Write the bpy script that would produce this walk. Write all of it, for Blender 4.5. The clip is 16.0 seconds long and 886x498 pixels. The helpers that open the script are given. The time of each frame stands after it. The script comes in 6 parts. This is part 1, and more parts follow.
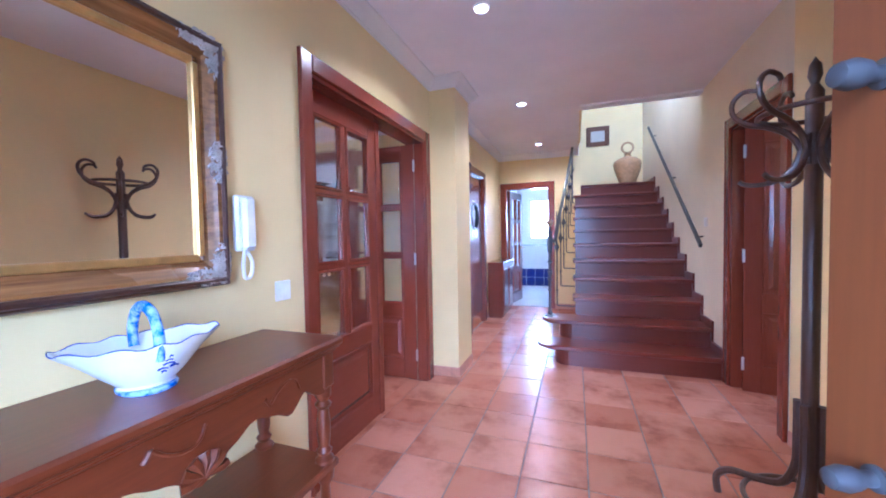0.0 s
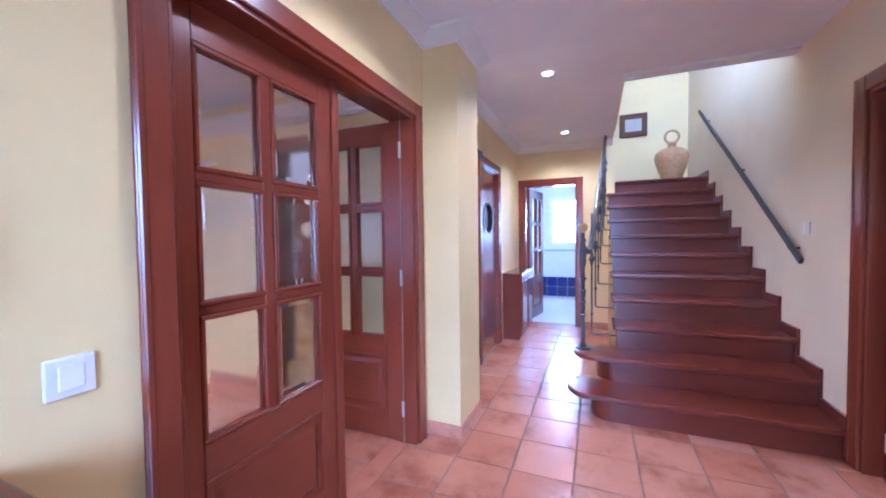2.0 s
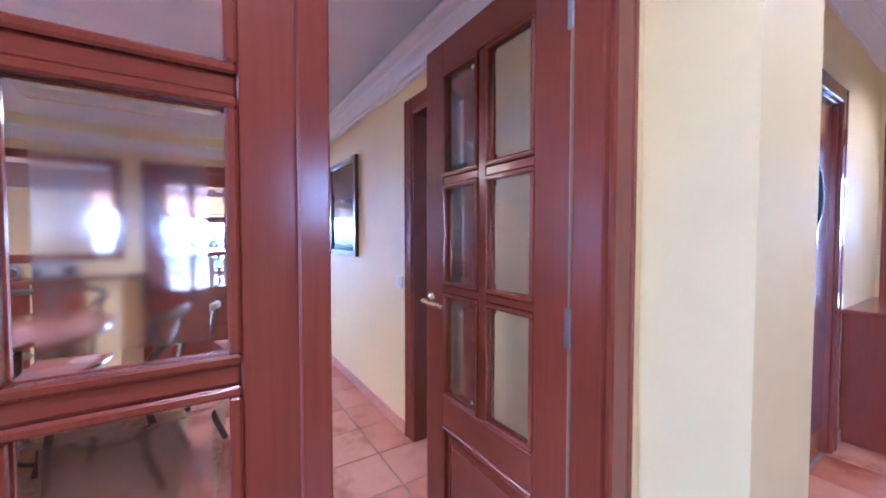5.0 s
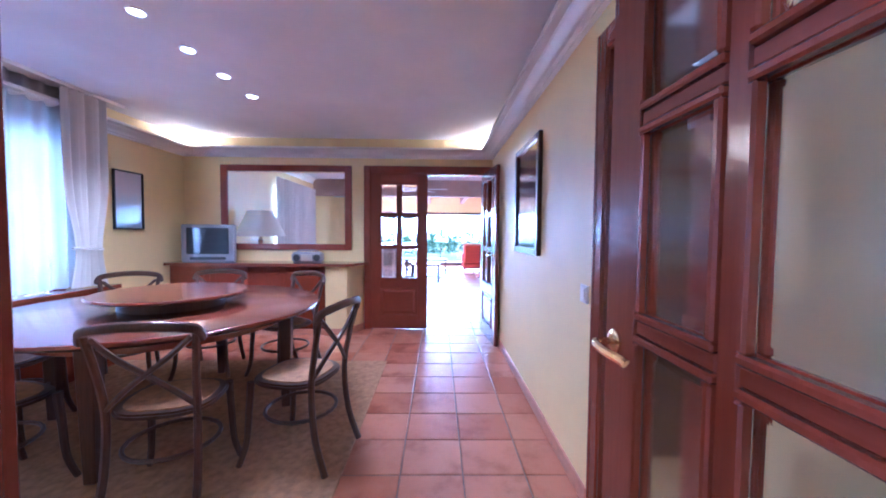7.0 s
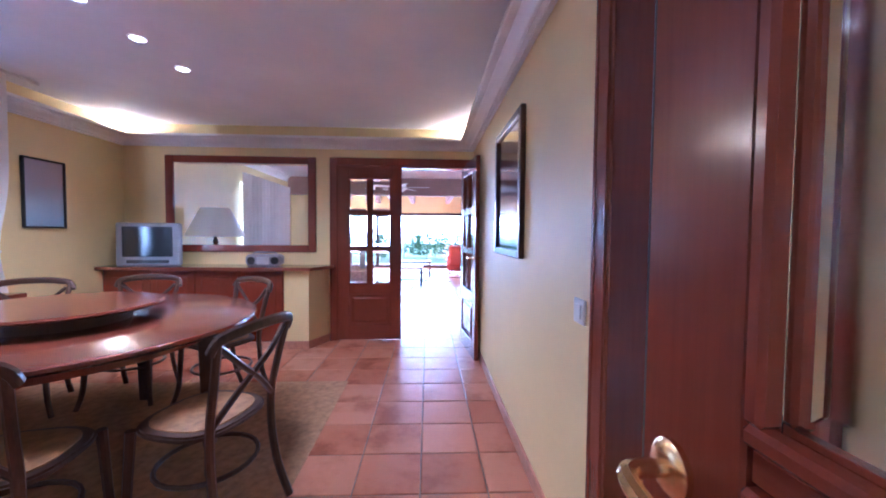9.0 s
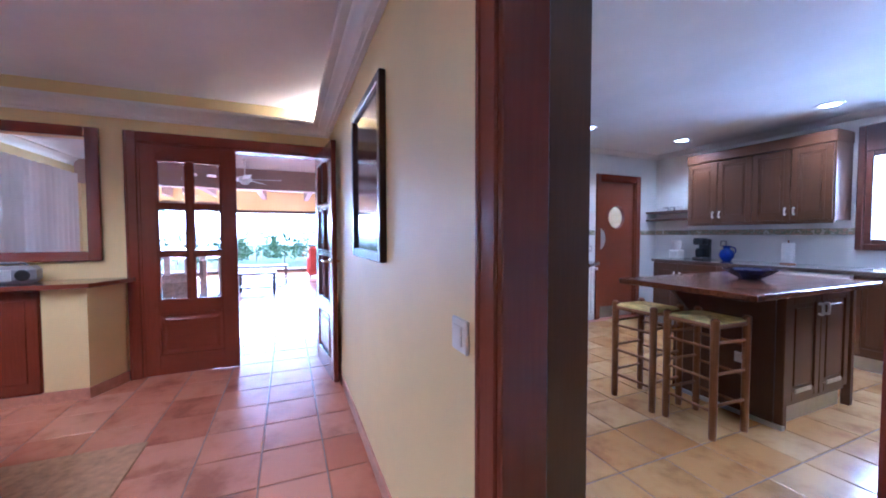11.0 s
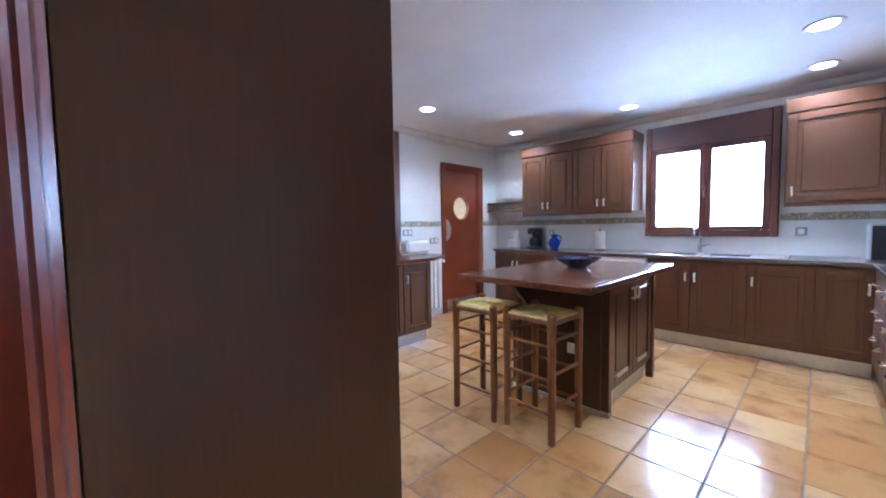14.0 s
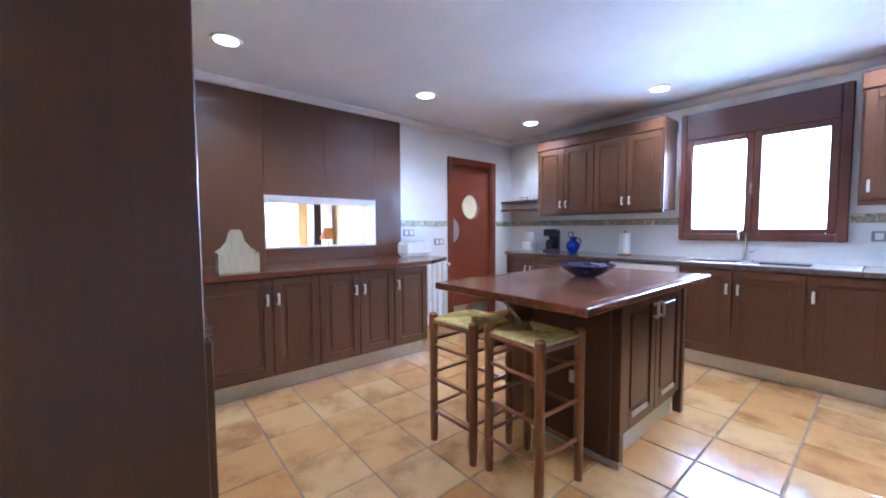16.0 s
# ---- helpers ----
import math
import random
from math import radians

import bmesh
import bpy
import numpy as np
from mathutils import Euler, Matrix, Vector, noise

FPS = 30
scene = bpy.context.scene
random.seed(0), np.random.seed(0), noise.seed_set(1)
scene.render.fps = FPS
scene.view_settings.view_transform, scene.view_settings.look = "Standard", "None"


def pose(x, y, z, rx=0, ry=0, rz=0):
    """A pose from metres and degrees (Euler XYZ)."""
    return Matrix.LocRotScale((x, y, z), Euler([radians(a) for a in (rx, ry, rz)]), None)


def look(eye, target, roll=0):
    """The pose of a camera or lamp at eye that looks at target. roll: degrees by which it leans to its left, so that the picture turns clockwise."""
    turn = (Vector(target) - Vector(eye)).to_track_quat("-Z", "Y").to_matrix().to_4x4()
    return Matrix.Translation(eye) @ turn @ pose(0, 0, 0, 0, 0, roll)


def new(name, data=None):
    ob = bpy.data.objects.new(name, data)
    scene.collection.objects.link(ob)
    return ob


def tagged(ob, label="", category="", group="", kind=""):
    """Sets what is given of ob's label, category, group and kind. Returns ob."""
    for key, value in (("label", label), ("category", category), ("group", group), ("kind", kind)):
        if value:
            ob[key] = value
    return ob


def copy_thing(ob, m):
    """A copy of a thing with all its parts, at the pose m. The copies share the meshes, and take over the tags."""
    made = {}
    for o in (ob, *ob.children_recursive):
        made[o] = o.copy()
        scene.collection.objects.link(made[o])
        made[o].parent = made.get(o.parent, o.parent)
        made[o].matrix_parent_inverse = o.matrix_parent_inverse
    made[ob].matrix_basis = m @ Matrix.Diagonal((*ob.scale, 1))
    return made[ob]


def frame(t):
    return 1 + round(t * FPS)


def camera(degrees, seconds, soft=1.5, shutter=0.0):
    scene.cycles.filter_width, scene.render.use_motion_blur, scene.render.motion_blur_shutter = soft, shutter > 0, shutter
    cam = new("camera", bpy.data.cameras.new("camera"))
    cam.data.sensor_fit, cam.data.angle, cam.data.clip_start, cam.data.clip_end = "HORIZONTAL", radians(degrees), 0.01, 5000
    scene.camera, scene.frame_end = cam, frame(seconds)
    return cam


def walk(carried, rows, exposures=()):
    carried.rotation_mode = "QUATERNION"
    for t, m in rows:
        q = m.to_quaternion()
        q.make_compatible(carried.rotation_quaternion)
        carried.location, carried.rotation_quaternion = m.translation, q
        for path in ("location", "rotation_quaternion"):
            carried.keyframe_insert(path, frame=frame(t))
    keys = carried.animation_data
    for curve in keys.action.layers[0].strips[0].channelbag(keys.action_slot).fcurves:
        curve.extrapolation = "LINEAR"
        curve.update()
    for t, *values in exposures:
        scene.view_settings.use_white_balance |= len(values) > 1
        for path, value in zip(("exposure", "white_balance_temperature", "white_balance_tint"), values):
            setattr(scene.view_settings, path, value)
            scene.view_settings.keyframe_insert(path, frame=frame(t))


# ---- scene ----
cam = camera(100.6, 16.0, soft=1.9)
PATH = [
    (0, (1.205, -0.001, 1.237), (0.525, 1.879, 1.169), -1.0),
    (0.5, (1.162, 0.169, 1.239), (0.485, 2.049, 1.175), -0.9),
    (1, (1.107, 0.364, 1.265), (0.429, 2.245, 1.204), -1.0),
    (1.5, (1.065, 0.601, 1.277), (0.376, 2.478, 1.218), -1.0),
    (2, (1.031, 0.852, 1.299), (0.267, 2.699, 1.235), -0.7),
    (2.5, (0.981, 1.076, 1.3), (0.097, 2.869, 1.239), -0.6),
    (3, (0.922, 1.288, 1.308), (-0.082, 3.016, 1.246), -0.5),
    (5.5, (0.421, 2.233, 1.277), (-1.407, 3.04, 1.208), 0.2),
    (6, (0.329, 2.32, 1.278), (-1.608, 2.814, 1.202), 0.4),
    (6.5, (0.193, 2.401, 1.267), (-1.797, 2.589, 1.185), 0.5),
    (7, (0.058, 2.47, 1.267), (-1.94, 2.497, 1.18), 0.5),
    (7.5, (-0.06, 2.49, 1.258), (-2.058, 2.463, 1.172), 0.6),
    (8, (-0.19, 2.543, 1.249), (-2.188, 2.509, 1.165), 0.6),
    (10.5, (-0.727, 2.73, 1.241), (-2.64, 3.31, 1.176), 0.1),
    (11, (-0.829, 2.765, 1.238), (-2.67, 3.542, 1.163), -0.1),
    (11.5, (-0.912, 2.807, 1.237), (-2.669, 3.757, 1.138), -0.5),
    (12, (-0.971, 2.851, 1.242), (-2.596, 4.013, 1.145), -0.9),
    (12.5, (-1.006, 2.943, 1.236), (-2.487, 4.282, 1.134), -1.3),
    (13, (-1.063, 3.064, 1.231), (-2.508, 4.441, 1.106), -1.3),
    (13.5, (-1.141, 3.174, 1.235), (-2.574, 4.563, 1.113), -1.0),
    (14, (-1.196, 3.305, 1.222), (-2.626, 4.699, 1.104), -0.9),
    (14.5, (-1.215, 3.408, 1.233), (-2.648, 4.799, 1.117), -1.1),
    (15, (-1.231, 3.546, 1.226), (-2.662, 4.939, 1.11), -0.9),
    (15.5, (-1.257, 3.689, 1.209), (-2.706, 5.064, 1.095), -0.7),
    (16, (-1.285, 3.814, 1.207), (-2.822, 5.088, 1.096), -0.3),
]
walk(cam, [(t, look(eye, target, roll)) for t, eye, target, roll in PATH], [(0.0, 1.00, 4200, 20), (3.0, 1.06, 4050, 22), (5.5, 1.12, 4000, 21), (6.5, 1.10, 3800, 20), (8.0, 0.88, 3960, 20), (10.5, 0.70, 4120, 20), (12.0, 0.80, 4110, 12), (13.5, 0.96, 4280, 11), (14.0, 0.92, 4500, 12), (14.5, 1.10, 4780, 14), (16.0, 1.06, 4450, 13)])

# ---- exposure follows the walk; world, sun, window light and added fill lamps ----
world = bpy.data.worlds.new("sky")
scene.world = world
world.use_nodes = True
wn = world.node_tree.nodes
sky = wn.new("ShaderNodeTexSky")
sky.sky_type, sky.sun_disc = "NISHITA", False
sky.sun_elevation, sky.sun_rotation = radians(58), radians(90)
wn["Background"].inputs["Strength"].default_value = 0.12
world.node_tree.links.new(sky.outputs[0], wn["Background"].inputs["Color"])
sun = new("sun", bpy.data.lights.new("sun", "SUN"))
sun.data.energy, sun.data.angle, sun.data.color = 3.0, radians(0.5), (1.0, 0.95, 0.88)
sun.matrix_world = look((30, 0, 48), (0, 0, 0))


def area(name, x, y, z, target, w, h, watts, col):
    li = bpy.data.lights.new(name, "AREA")
    li.shape, li.size, li.size_y, li.energy, li.color = "RECTANGLE", w, h, watts, col
    ob = new(name, li)
    ob.matrix_world = look((x, y, z), target)
    return ob


def spot(name, x, y, z, watts, col, deg=130, r=0.035):
    li = bpy.data.lights.new(name, "SPOT")
    li.energy, li.color, li.spot_size, li.spot_blend, li.shadow_soft_size = watts, col, radians(deg), 0.6, r
    ob = new(name, li)
    ob.location = (x, y, z)
    return ob


DAY = (0.82, 0.90, 1.0)
WARM = (1.0, 0.80, 0.58)
area("daylight_entrance", 1.2, -0.78, 1.3, (1.2, 5, 1.5), 0.95, 2.0, 9, DAY)
area("daylight_kitchen_window", -2.07, 8.30, 1.7, (-2.2, 5.6, 0.9), 1.0, 1.0, 60, DAY)
area("daylight_dining_window", -2.3, -0.99, 1.5, (-2.3, 3, 1.6), 1.7, 1.2, 40, (0.93, 0.96, 1.0))
area("daylight_living_glass", -15.2, 0.6, 2.6, (-8, 1.2, 0.9), 6.0, 2.2, 1900, DAY)
area("daylight_living_window", -8.4, -1.08, 1.55, (-8.4, 2, 1.0), 1.8, 1.2, 20, DAY)
# Fill lamp added before the side room's closed wall to light the leaf.
area("side_room_fill_light", 3.84, 3.0, 1.5, (2.4, 3.0, 1.0), 0.9, 1.1, 25, DAY)
area("daylight_bathroom", 0.45, 8.82, 1.6, (0.45, 5, 1.0), 0.5, 0.9, 22, DAY)
# Added fill for the bright upper stairwell; its source is unseen.
area("stairwell_fill_light", 1.8, 4.52, 3.9, (1.8, 7.6, 2.6), 0.9, 1.2, 15, DAY)

# ---- materials ----


def mat(name):
    m = bpy.data.materials.new(name)
    m.use_nodes = True
    t = m.node_tree
    return m, t.nodes, t.links, t.nodes["Principled BSDF"]


def coords(n, l, scale, rand=False):
    tc = n.new("ShaderNodeTexCoord")
    mp = n.new("ShaderNodeMapping")
    mp.inputs["Scale"].default_value = scale
    l.new(tc.outputs["Object"], mp.inputs["Vector"])
    if rand:
        oi = n.new("ShaderNodeObjectInfo")
        mu = n.new("ShaderNodeMath")
        mu.operation = "MULTIPLY"
        mu.inputs[1].default_value = 37.0
        l.new(oi.outputs["Random"], mu.inputs[0])
        cb = n.new("ShaderNodeCombineXYZ")
        for k in range(3):
            l.new(mu.outputs[0], cb.inputs[k])
        l.new(cb.outputs[0], mp.inputs["Location"])
    return mp


def ramp(n, l, src, stops):
    r = n.new("ShaderNodeValToRGB")
    e = r.color_ramp.elements
    e[0].position, e[0].color = stops[0][0], (*stops[0][1], 1)
    e[1].position, e[1].color = stops[-1][0], (*stops[-1][1], 1)
    for p, c in stops[1:-1]:
        x = e.new(p)
        x.color = (*c, 1)
    l.new(src, r.inputs["Fac"])
    return r


def noise_tex(n, l, vec, scale, detail=4.0, rough=0.55):
    t = n.new("ShaderNodeTexNoise")
    t.inputs["Scale"].default_value = scale
    t.inputs["Detail"].default_value = detail
    t.inputs["Roughness"].default_value = rough
    l.new(vec, t.inputs["Vector"])
    return t


def bump(n, l, p, src, strength, dist=0.002):
    b = n.new("ShaderNodeBump")
    b.inputs["Strength"].default_value = strength
    b.inputs["Distance"].default_value = dist
    l.new(src, b.inputs["Height"])
    l.new(b.outputs[0], p.inputs["Normal"])


def rough_from(n, l, p, src, lo, hi):
    m = n.new("ShaderNodeMapRange")
    m.inputs["To Min"].default_value, m.inputs["To Max"].default_value = lo, hi
    l.new(src, m.inputs["Value"])
    l.new(m.outputs[0], p.inputs["Roughness"])


def mixcol(n, l, fac, a, b, mode="MIX"):
    m = n.new("ShaderNodeMix")
    m.data_type, m.blend_type = "RGBA", mode
    if isinstance(fac, (int, float)):
        m.inputs["Factor"].default_value = fac
    else:
        l.new(fac, m.inputs["Factor"])
    l.new(a, m.inputs[6])
    l.new(b, m.inputs[7])
    return m.outputs[2]


def tone(c, k):
    return tuple(min(1.0, v * k) for v in c)


def paint(name, col, rough=0.6, relief=0.12, spread=0.05):
    m, n, l, p = mat(name)
    v = coords(n, l, (1, 1, 1))
    big = noise_tex(n, l, v.outputs[0], 1.7, 5)
    fine = noise_tex(n, l, v.outputs[0], 140, 3)
    r = ramp(n, l, big.outputs["Fac"], [(0.3, tone(col, 1 - spread)), (0.7, tone(col, 1 + spread))])
    l.new(r.outputs[0], p.inputs["Base Color"])
    rough_from(n, l, p, big.outputs["Fac"], rough - 0.08, rough + 0.08)
    bump(n, l, p, fine.outputs["Fac"], relief, 0.0012)
    return m


def wood(name, dark, light, rough=0.25, axis=2, coat=0.3, grain=1.0):
    m, n, l, p = mat(name)
    sc = [110.0 * grain] * 3
    sc[axis] = 5.0 * grain
    v = coords(n, l, sc, True)
    g = noise_tex(n, l, v.outputs[0], 1.0, 6, 0.62)
    v2 = coords(n, l, (1, 1, 1), True)
    b = noise_tex(n, l, v2.outputs[0], 2.2, 3)
    r = ramp(n, l, g.outputs["Fac"], [(0.28, dark), (0.5, tuple((a + c) / 2 for a, c in zip(dark, light))), (0.75, light)])
    r2 = ramp(n, l, b.outputs["Fac"], [(0.3, (0.88, 0.86, 0.84)), (0.7, (1, 1, 1))])
    l.new(mixcol(n, l, 1.0, r.outputs[0], r2.outputs[0], "MULTIPLY"), p.inputs["Base Color"])
    rough_from(n, l, p, b.outputs["Fac"], rough - 0.05, rough + 0.06)
    p.inputs["Coat Weight"].default_value, p.inputs["Coat Roughness"].default_value = coat, 0.15
    bump(n, l, p, g.outputs["Fac"], 0.012, 0.0004)
    return m


def plain(name, col, rough=0.4, metal=0.0, spread=0.06):
    m, n, l, p = mat(name)
    v = coords(n, l, (1, 1, 1))
    t = noise_tex(n, l, v.outputs[0], 22, 4)
    r = ramp(n, l, t.outputs["Fac"], [(0.3, tone(col, 1 - spread)), (0.7, tone(col, 1 + spread))])
    l.new(r.outputs[0], p.inputs["Base Color"])
    p.inputs["Metallic"].default_value = metal
    rough_from(n, l, p, t.outputs["Fac"], max(0.02, rough - 0.05), rough + 0.05)
    return m


def tile_mat(name, stops, rough=0.22, edge=0.35):
    m, n, l, p = mat(name)
    v = coords(n, l, (1, 1, 1), True)
    t = noise_tex(n, l, v.outputs[0], 3.4, 5, 0.6)
    oi = n.new("ShaderNodeObjectInfo")
    ge = n.new("ShaderNodeNewGeometry")
    ad = n.new("ShaderNodeMath")
    l.new(oi.outputs["Random"], ad.inputs[0])
    l.new(ge.outputs["Random Per Island"], ad.inputs[1])
    fr = n.new("ShaderNodeMath")
    fr.operation = "FRACT"
    l.new(ad.outputs[0], fr.inputs[0])
    base = ramp(n, l, fr.outputs[0], stops)
    cloud = ramp(n, l, t.outputs["Fac"], [(0.34, (0.52, 0.40, 0.34)), (0.47, (0.90, 0.84, 0.80)), (0.56, (1, 1, 1)), (0.72, (1.0, 0.97, 0.95))])
    l.new(mixcol(n, l, 0.75, base.outputs[0], cloud.outputs[0], "MULTIPLY"), p.inputs["Base Color"])
    f = noise_tex(n, l, v.outputs[0], 60, 3)
    rough_from(n, l, p, t.outputs["Fac"], rough + 0.08, rough - 0.04)
    bump(n, l, p, f.outputs["Fac"], 0.1, 0.0012)
    return m


def glass(name, rough=0.0, tint=(1, 1, 1)):
    m, n, l, p = mat(name)
    p.inputs["Base Color"].default_value = (*tint, 1)
    p.inputs["Transmission Weight"].default_value = 1.0
    p.inputs["Roughness"].default_value = rough
    p.inputs["IOR"].default_value = 1.45
    return m


def glow(name, col, strength):
    m, n, l, p = mat(name)
    p.inputs["Base Color"].default_value = (*col, 1)
    p.inputs["Emission Color"].default_value = (*col, 1)
    p.inputs["Emission Strength"].default_value = strength
    return m


M_YELLOW = paint("yellow_wall_paint", (0.77, 0.605, 0.28))
# The same yellow paint, paler, with the daylight on the stair wall coloured in.
M_LITYELLOW = paint("daylit_yellow_wall_paint", (0.78, 0.69, 0.52))
M_WHITE = paint("white_ceiling_paint", (0.80, 0.79, 0.79), 0.7)
# White paint with the bluish daylight of hall and dining put into its colour.
M_CEIL = paint("daylight_tinted_ceiling_paint", (0.84, 0.82, 0.87), 0.75)
M_MOULD = paint("white_moulding", (0.80, 0.77, 0.75), 0.45, 0.05)
M_MAHOG = wood("mahogany_upright", (0.180, 0.036, 0.017), (0.212, 0.046, 0.021), 0.22, 2)
M_MAHOGX = wood("mahogany_level", (0.180, 0.036, 0.017), (0.212, 0.046, 0.021), 0.22, 0)
M_MAHOGY = wood("mahogany_along", (0.180, 0.036, 0.017), (0.212, 0.046, 0.021), 0.22, 1)
M_STAIR = wood("stair_wood", (0.140, 0.026, 0.013), (0.165, 0.032, 0.016), 0.3, 0, 0.2)
M_KITCH = wood("dark_cabinet_wood", (0.088, 0.036, 0.014), (0.112, 0.047, 0.019), 0.34, 2, 0.2)
M_KITCHX = wood("dark_cabinet_wood_level", (0.088, 0.036, 0.014), (0.112, 0.047, 0.019), 0.34, 0, 0.2)
M_WINWOOD = wood("window_wood", (0.085, 0.026, 0.016), (0.105, 0.032, 0.020), 0.35, 2, 0.2)
M_KTOP = wood("worktop_wood", (0.060, 0.019, 0.009), (0.19, 0.068, 0.026), 0.20, 1, 0.5, 0.5)
M_REDDOOR = wood("red_brown_door_wood", (0.18, 0.044, 0.016), (0.22, 0.054, 0.020), 0.3, 2)
M_ENTRY = wood("entrance_door_wood", (0.150, 0.040, 0.0055), (0.180, 0.049, 0.007), 0.55, 2, 0.0)
M_CONSOLE = wood("console_wood", (0.105, 0.021, 0.005), (0.150, 0.033, 0.008), 0.34, 1, 0.2)
M_TABLE = wood("table_wood", (0.16, 0.042, 0.020), (0.21, 0.056, 0.026), 0.2, 1, 0.5)
M_CHAIR = wood("dark_chair_wood", (0.040, 0.016, 0.009), (0.090, 0.037, 0.019), 0.35, 2)
M_STOOL = wood("stool_wood", (0.18, 0.070, 0.022), (0.33, 0.14, 0.046), 0.4, 2)
M_TERRA = tile_mat("terracotta_tile", [(0.0, (0.42, 0.155, 0.085)), (0.35, (0.50, 0.21, 0.12)), (0.7, (0.55, 0.26, 0.165)), (1.0, (0.46, 0.17, 0.09))])
M_KTILE = tile_mat("sand_terracotta_tile", [(0.0, (0.42, 0.21, 0.062)), (0.35, (0.49, 0.285, 0.098)), (0.7, (0.54, 0.35, 0.145)), (1.0, (0.44, 0.235, 0.075))], 0.15)
M_GROUT = plain("grout", (0.21, 0.15, 0.12), 0.85, 0, 0.15)
M_SKIRT = plain("terracotta_skirting", (0.50, 0.23, 0.14), 0.4, 0, 0.15)
M_WTILE = paint("white_glazed_tile", (0.80, 0.80, 0.78), 0.12, 0.02, 0.02)
M_GLASS = glass("clear_glass")
M_FROST = glass("frosted_glass", 0.09)
M_MIRROR = mat("mirror_silver")[0]
M_MIRROR.node_tree.nodes["Principled BSDF"].inputs["Base Color"].default_value = (0.88, 0.88, 0.86, 1)
M_MIRROR.node_tree.nodes["Principled BSDF"].inputs["Metallic"].default_value = 1.0
M_MIRROR.node_tree.nodes["Principled BSDF"].inputs["Roughness"].default_value = 0.0
M_STEEL = plain("brushed_steel", (0.62, 0.62, 0.62), 0.3, 1.0)
M_CHROME = plain("chrome", (0.8, 0.8, 0.8), 0.12, 1.0)
M_BRASS = plain("brass", (0.78, 0.52, 0.24), 0.22, 1.0)
M_IRON = plain("grey_wrought_iron", (0.10, 0.10, 0.11), 0.5, 0.6, 0.2)
M_GILT = wood("gilt_frame", (0.10, 0.034, 0.011), (0.36, 0.17, 0.045), 0.26, 1, 0.4, 0.5)
M_DARKGILT = wood("dark_frame_wood", (0.035, 0.012, 0.006), (0.085, 0.030, 0.012), 0.35, 1, 0.2, 0.4)
M_SILVER = plain("silver_leaf_ornament", (0.42, 0.37, 0.33), 0.5, 0.2, 0.3)
M_GOLD = plain("gold_leaf", (0.62, 0.40, 0.13), 0.3, 0.8, 0.15)
M_PALE = plain("pale_pewter", (0.72, 0.70, 0.64), 0.35, 0.2)
M_WPLAST = plain("white_plastic", (0.80, 0.78, 0.74), 0.35)
M_GPLAST = plain("grey_plastic", (0.30, 0.30, 0.32), 0.4)
M_BLACK = plain("black_plastic", (0.02, 0.02, 0.022), 0.3)
M_SCREEN = plain("dark_screen_glass", (0.02, 0.022, 0.025), 0.08)
M_PORC = plain("white_porcelain", (0.80, 0.79, 0.77), 0.12, 0, 0.02)
M_BLUEG = plain("cobalt_blue_glaze", (0.015, 0.04, 0.32), 0.1, 0, 0.2)
M_CLAY = plain("ochre_clay", (0.46, 0.26, 0.11), 0.6, 0, 0.18)
M_LAMP = glow("lit_lamp", (1.0, 0.93, 0.82), 14.0)
M_BULB = glow("lit_bulb_cool", (1.0, 0.97, 0.95), 12.0)
M_CURT = paint("white_curtain_cloth", (0.78, 0.75, 0.72), 0.9, 0.2)
M_RUSH = plain("woven_rush", (0.76, 0.65, 0.26), 0.75, 0, 0.3)
M_CANE = plain("woven_cane", (0.34, 0.18, 0.075), 0.6, 0, 0.3)
M_RUG = plain("brown_woven_rug", (0.36, 0.20, 0.10), 0.95, 0, 0.25)
M_BTILE = plain("blue_bath_tile", (0.012, 0.02, 0.15), 0.15, 0, 0.2)
# Tan colour that stands for light through the hinge gap of the open leaf.
M_CREAMSTRIP = plain("hinge_gap_light", (0.26, 0.16, 0.09), 0.7)

# ---- mesh helpers ----


def box(bm, x0, x1, y0, y1, z0, z1, bev=0.0):
    made = bmesh.ops.create_cube(bm, size=1.0, matrix=Matrix.Translation(((x0 + x1) / 2, (y0 + y1) / 2, (z0 + z1) / 2)) @ Matrix.Diagonal((abs(x1 - x0), abs(y1 - y0), abs(z1 - z0), 1)))
    if bev:
        edges = list({e for v in made["verts"] for e in v.link_edges})
        bmesh.ops.bevel(bm, geom=edges, offset=bev, segments=1, affect="EDGES")
    return bm


def one(*a, bev=0.0):
    return box(bmesh.new(), *a, bev=bev)


def lathe(bm, prof, seg=16, cx=0.0, cy=0.0, cz=0.0):
    rings = []
    for r, z in prof:
        rings.append([bm.verts.new((cx + r * math.cos(2 * math.pi * k / seg), cy + r * math.sin(2 * math.pi * k / seg), cz + z)) for k in range(seg)] if r > 1e-5 else [bm.verts.new((cx, cy, cz + z))])
    for a, b in zip(rings, rings[1:]):
        for k in range(seg):
            j = (k + 1) % seg
            if len(a) == 1 and len(b) > 1:
                bm.faces.new((a[0], b[j], b[k]))
            elif len(b) == 1 and len(a) > 1:
                bm.faces.new((a[k], a[j], b[0]))
            elif len(a) > 1:
                bm.faces.new((a[k], a[j], b[j], b[k]))
    for ring, flip in ((rings[0], True), (rings[-1], False)):
        if len(ring) > 1:
            bm.faces.new(ring[::-1] if flip else ring)
    return bm


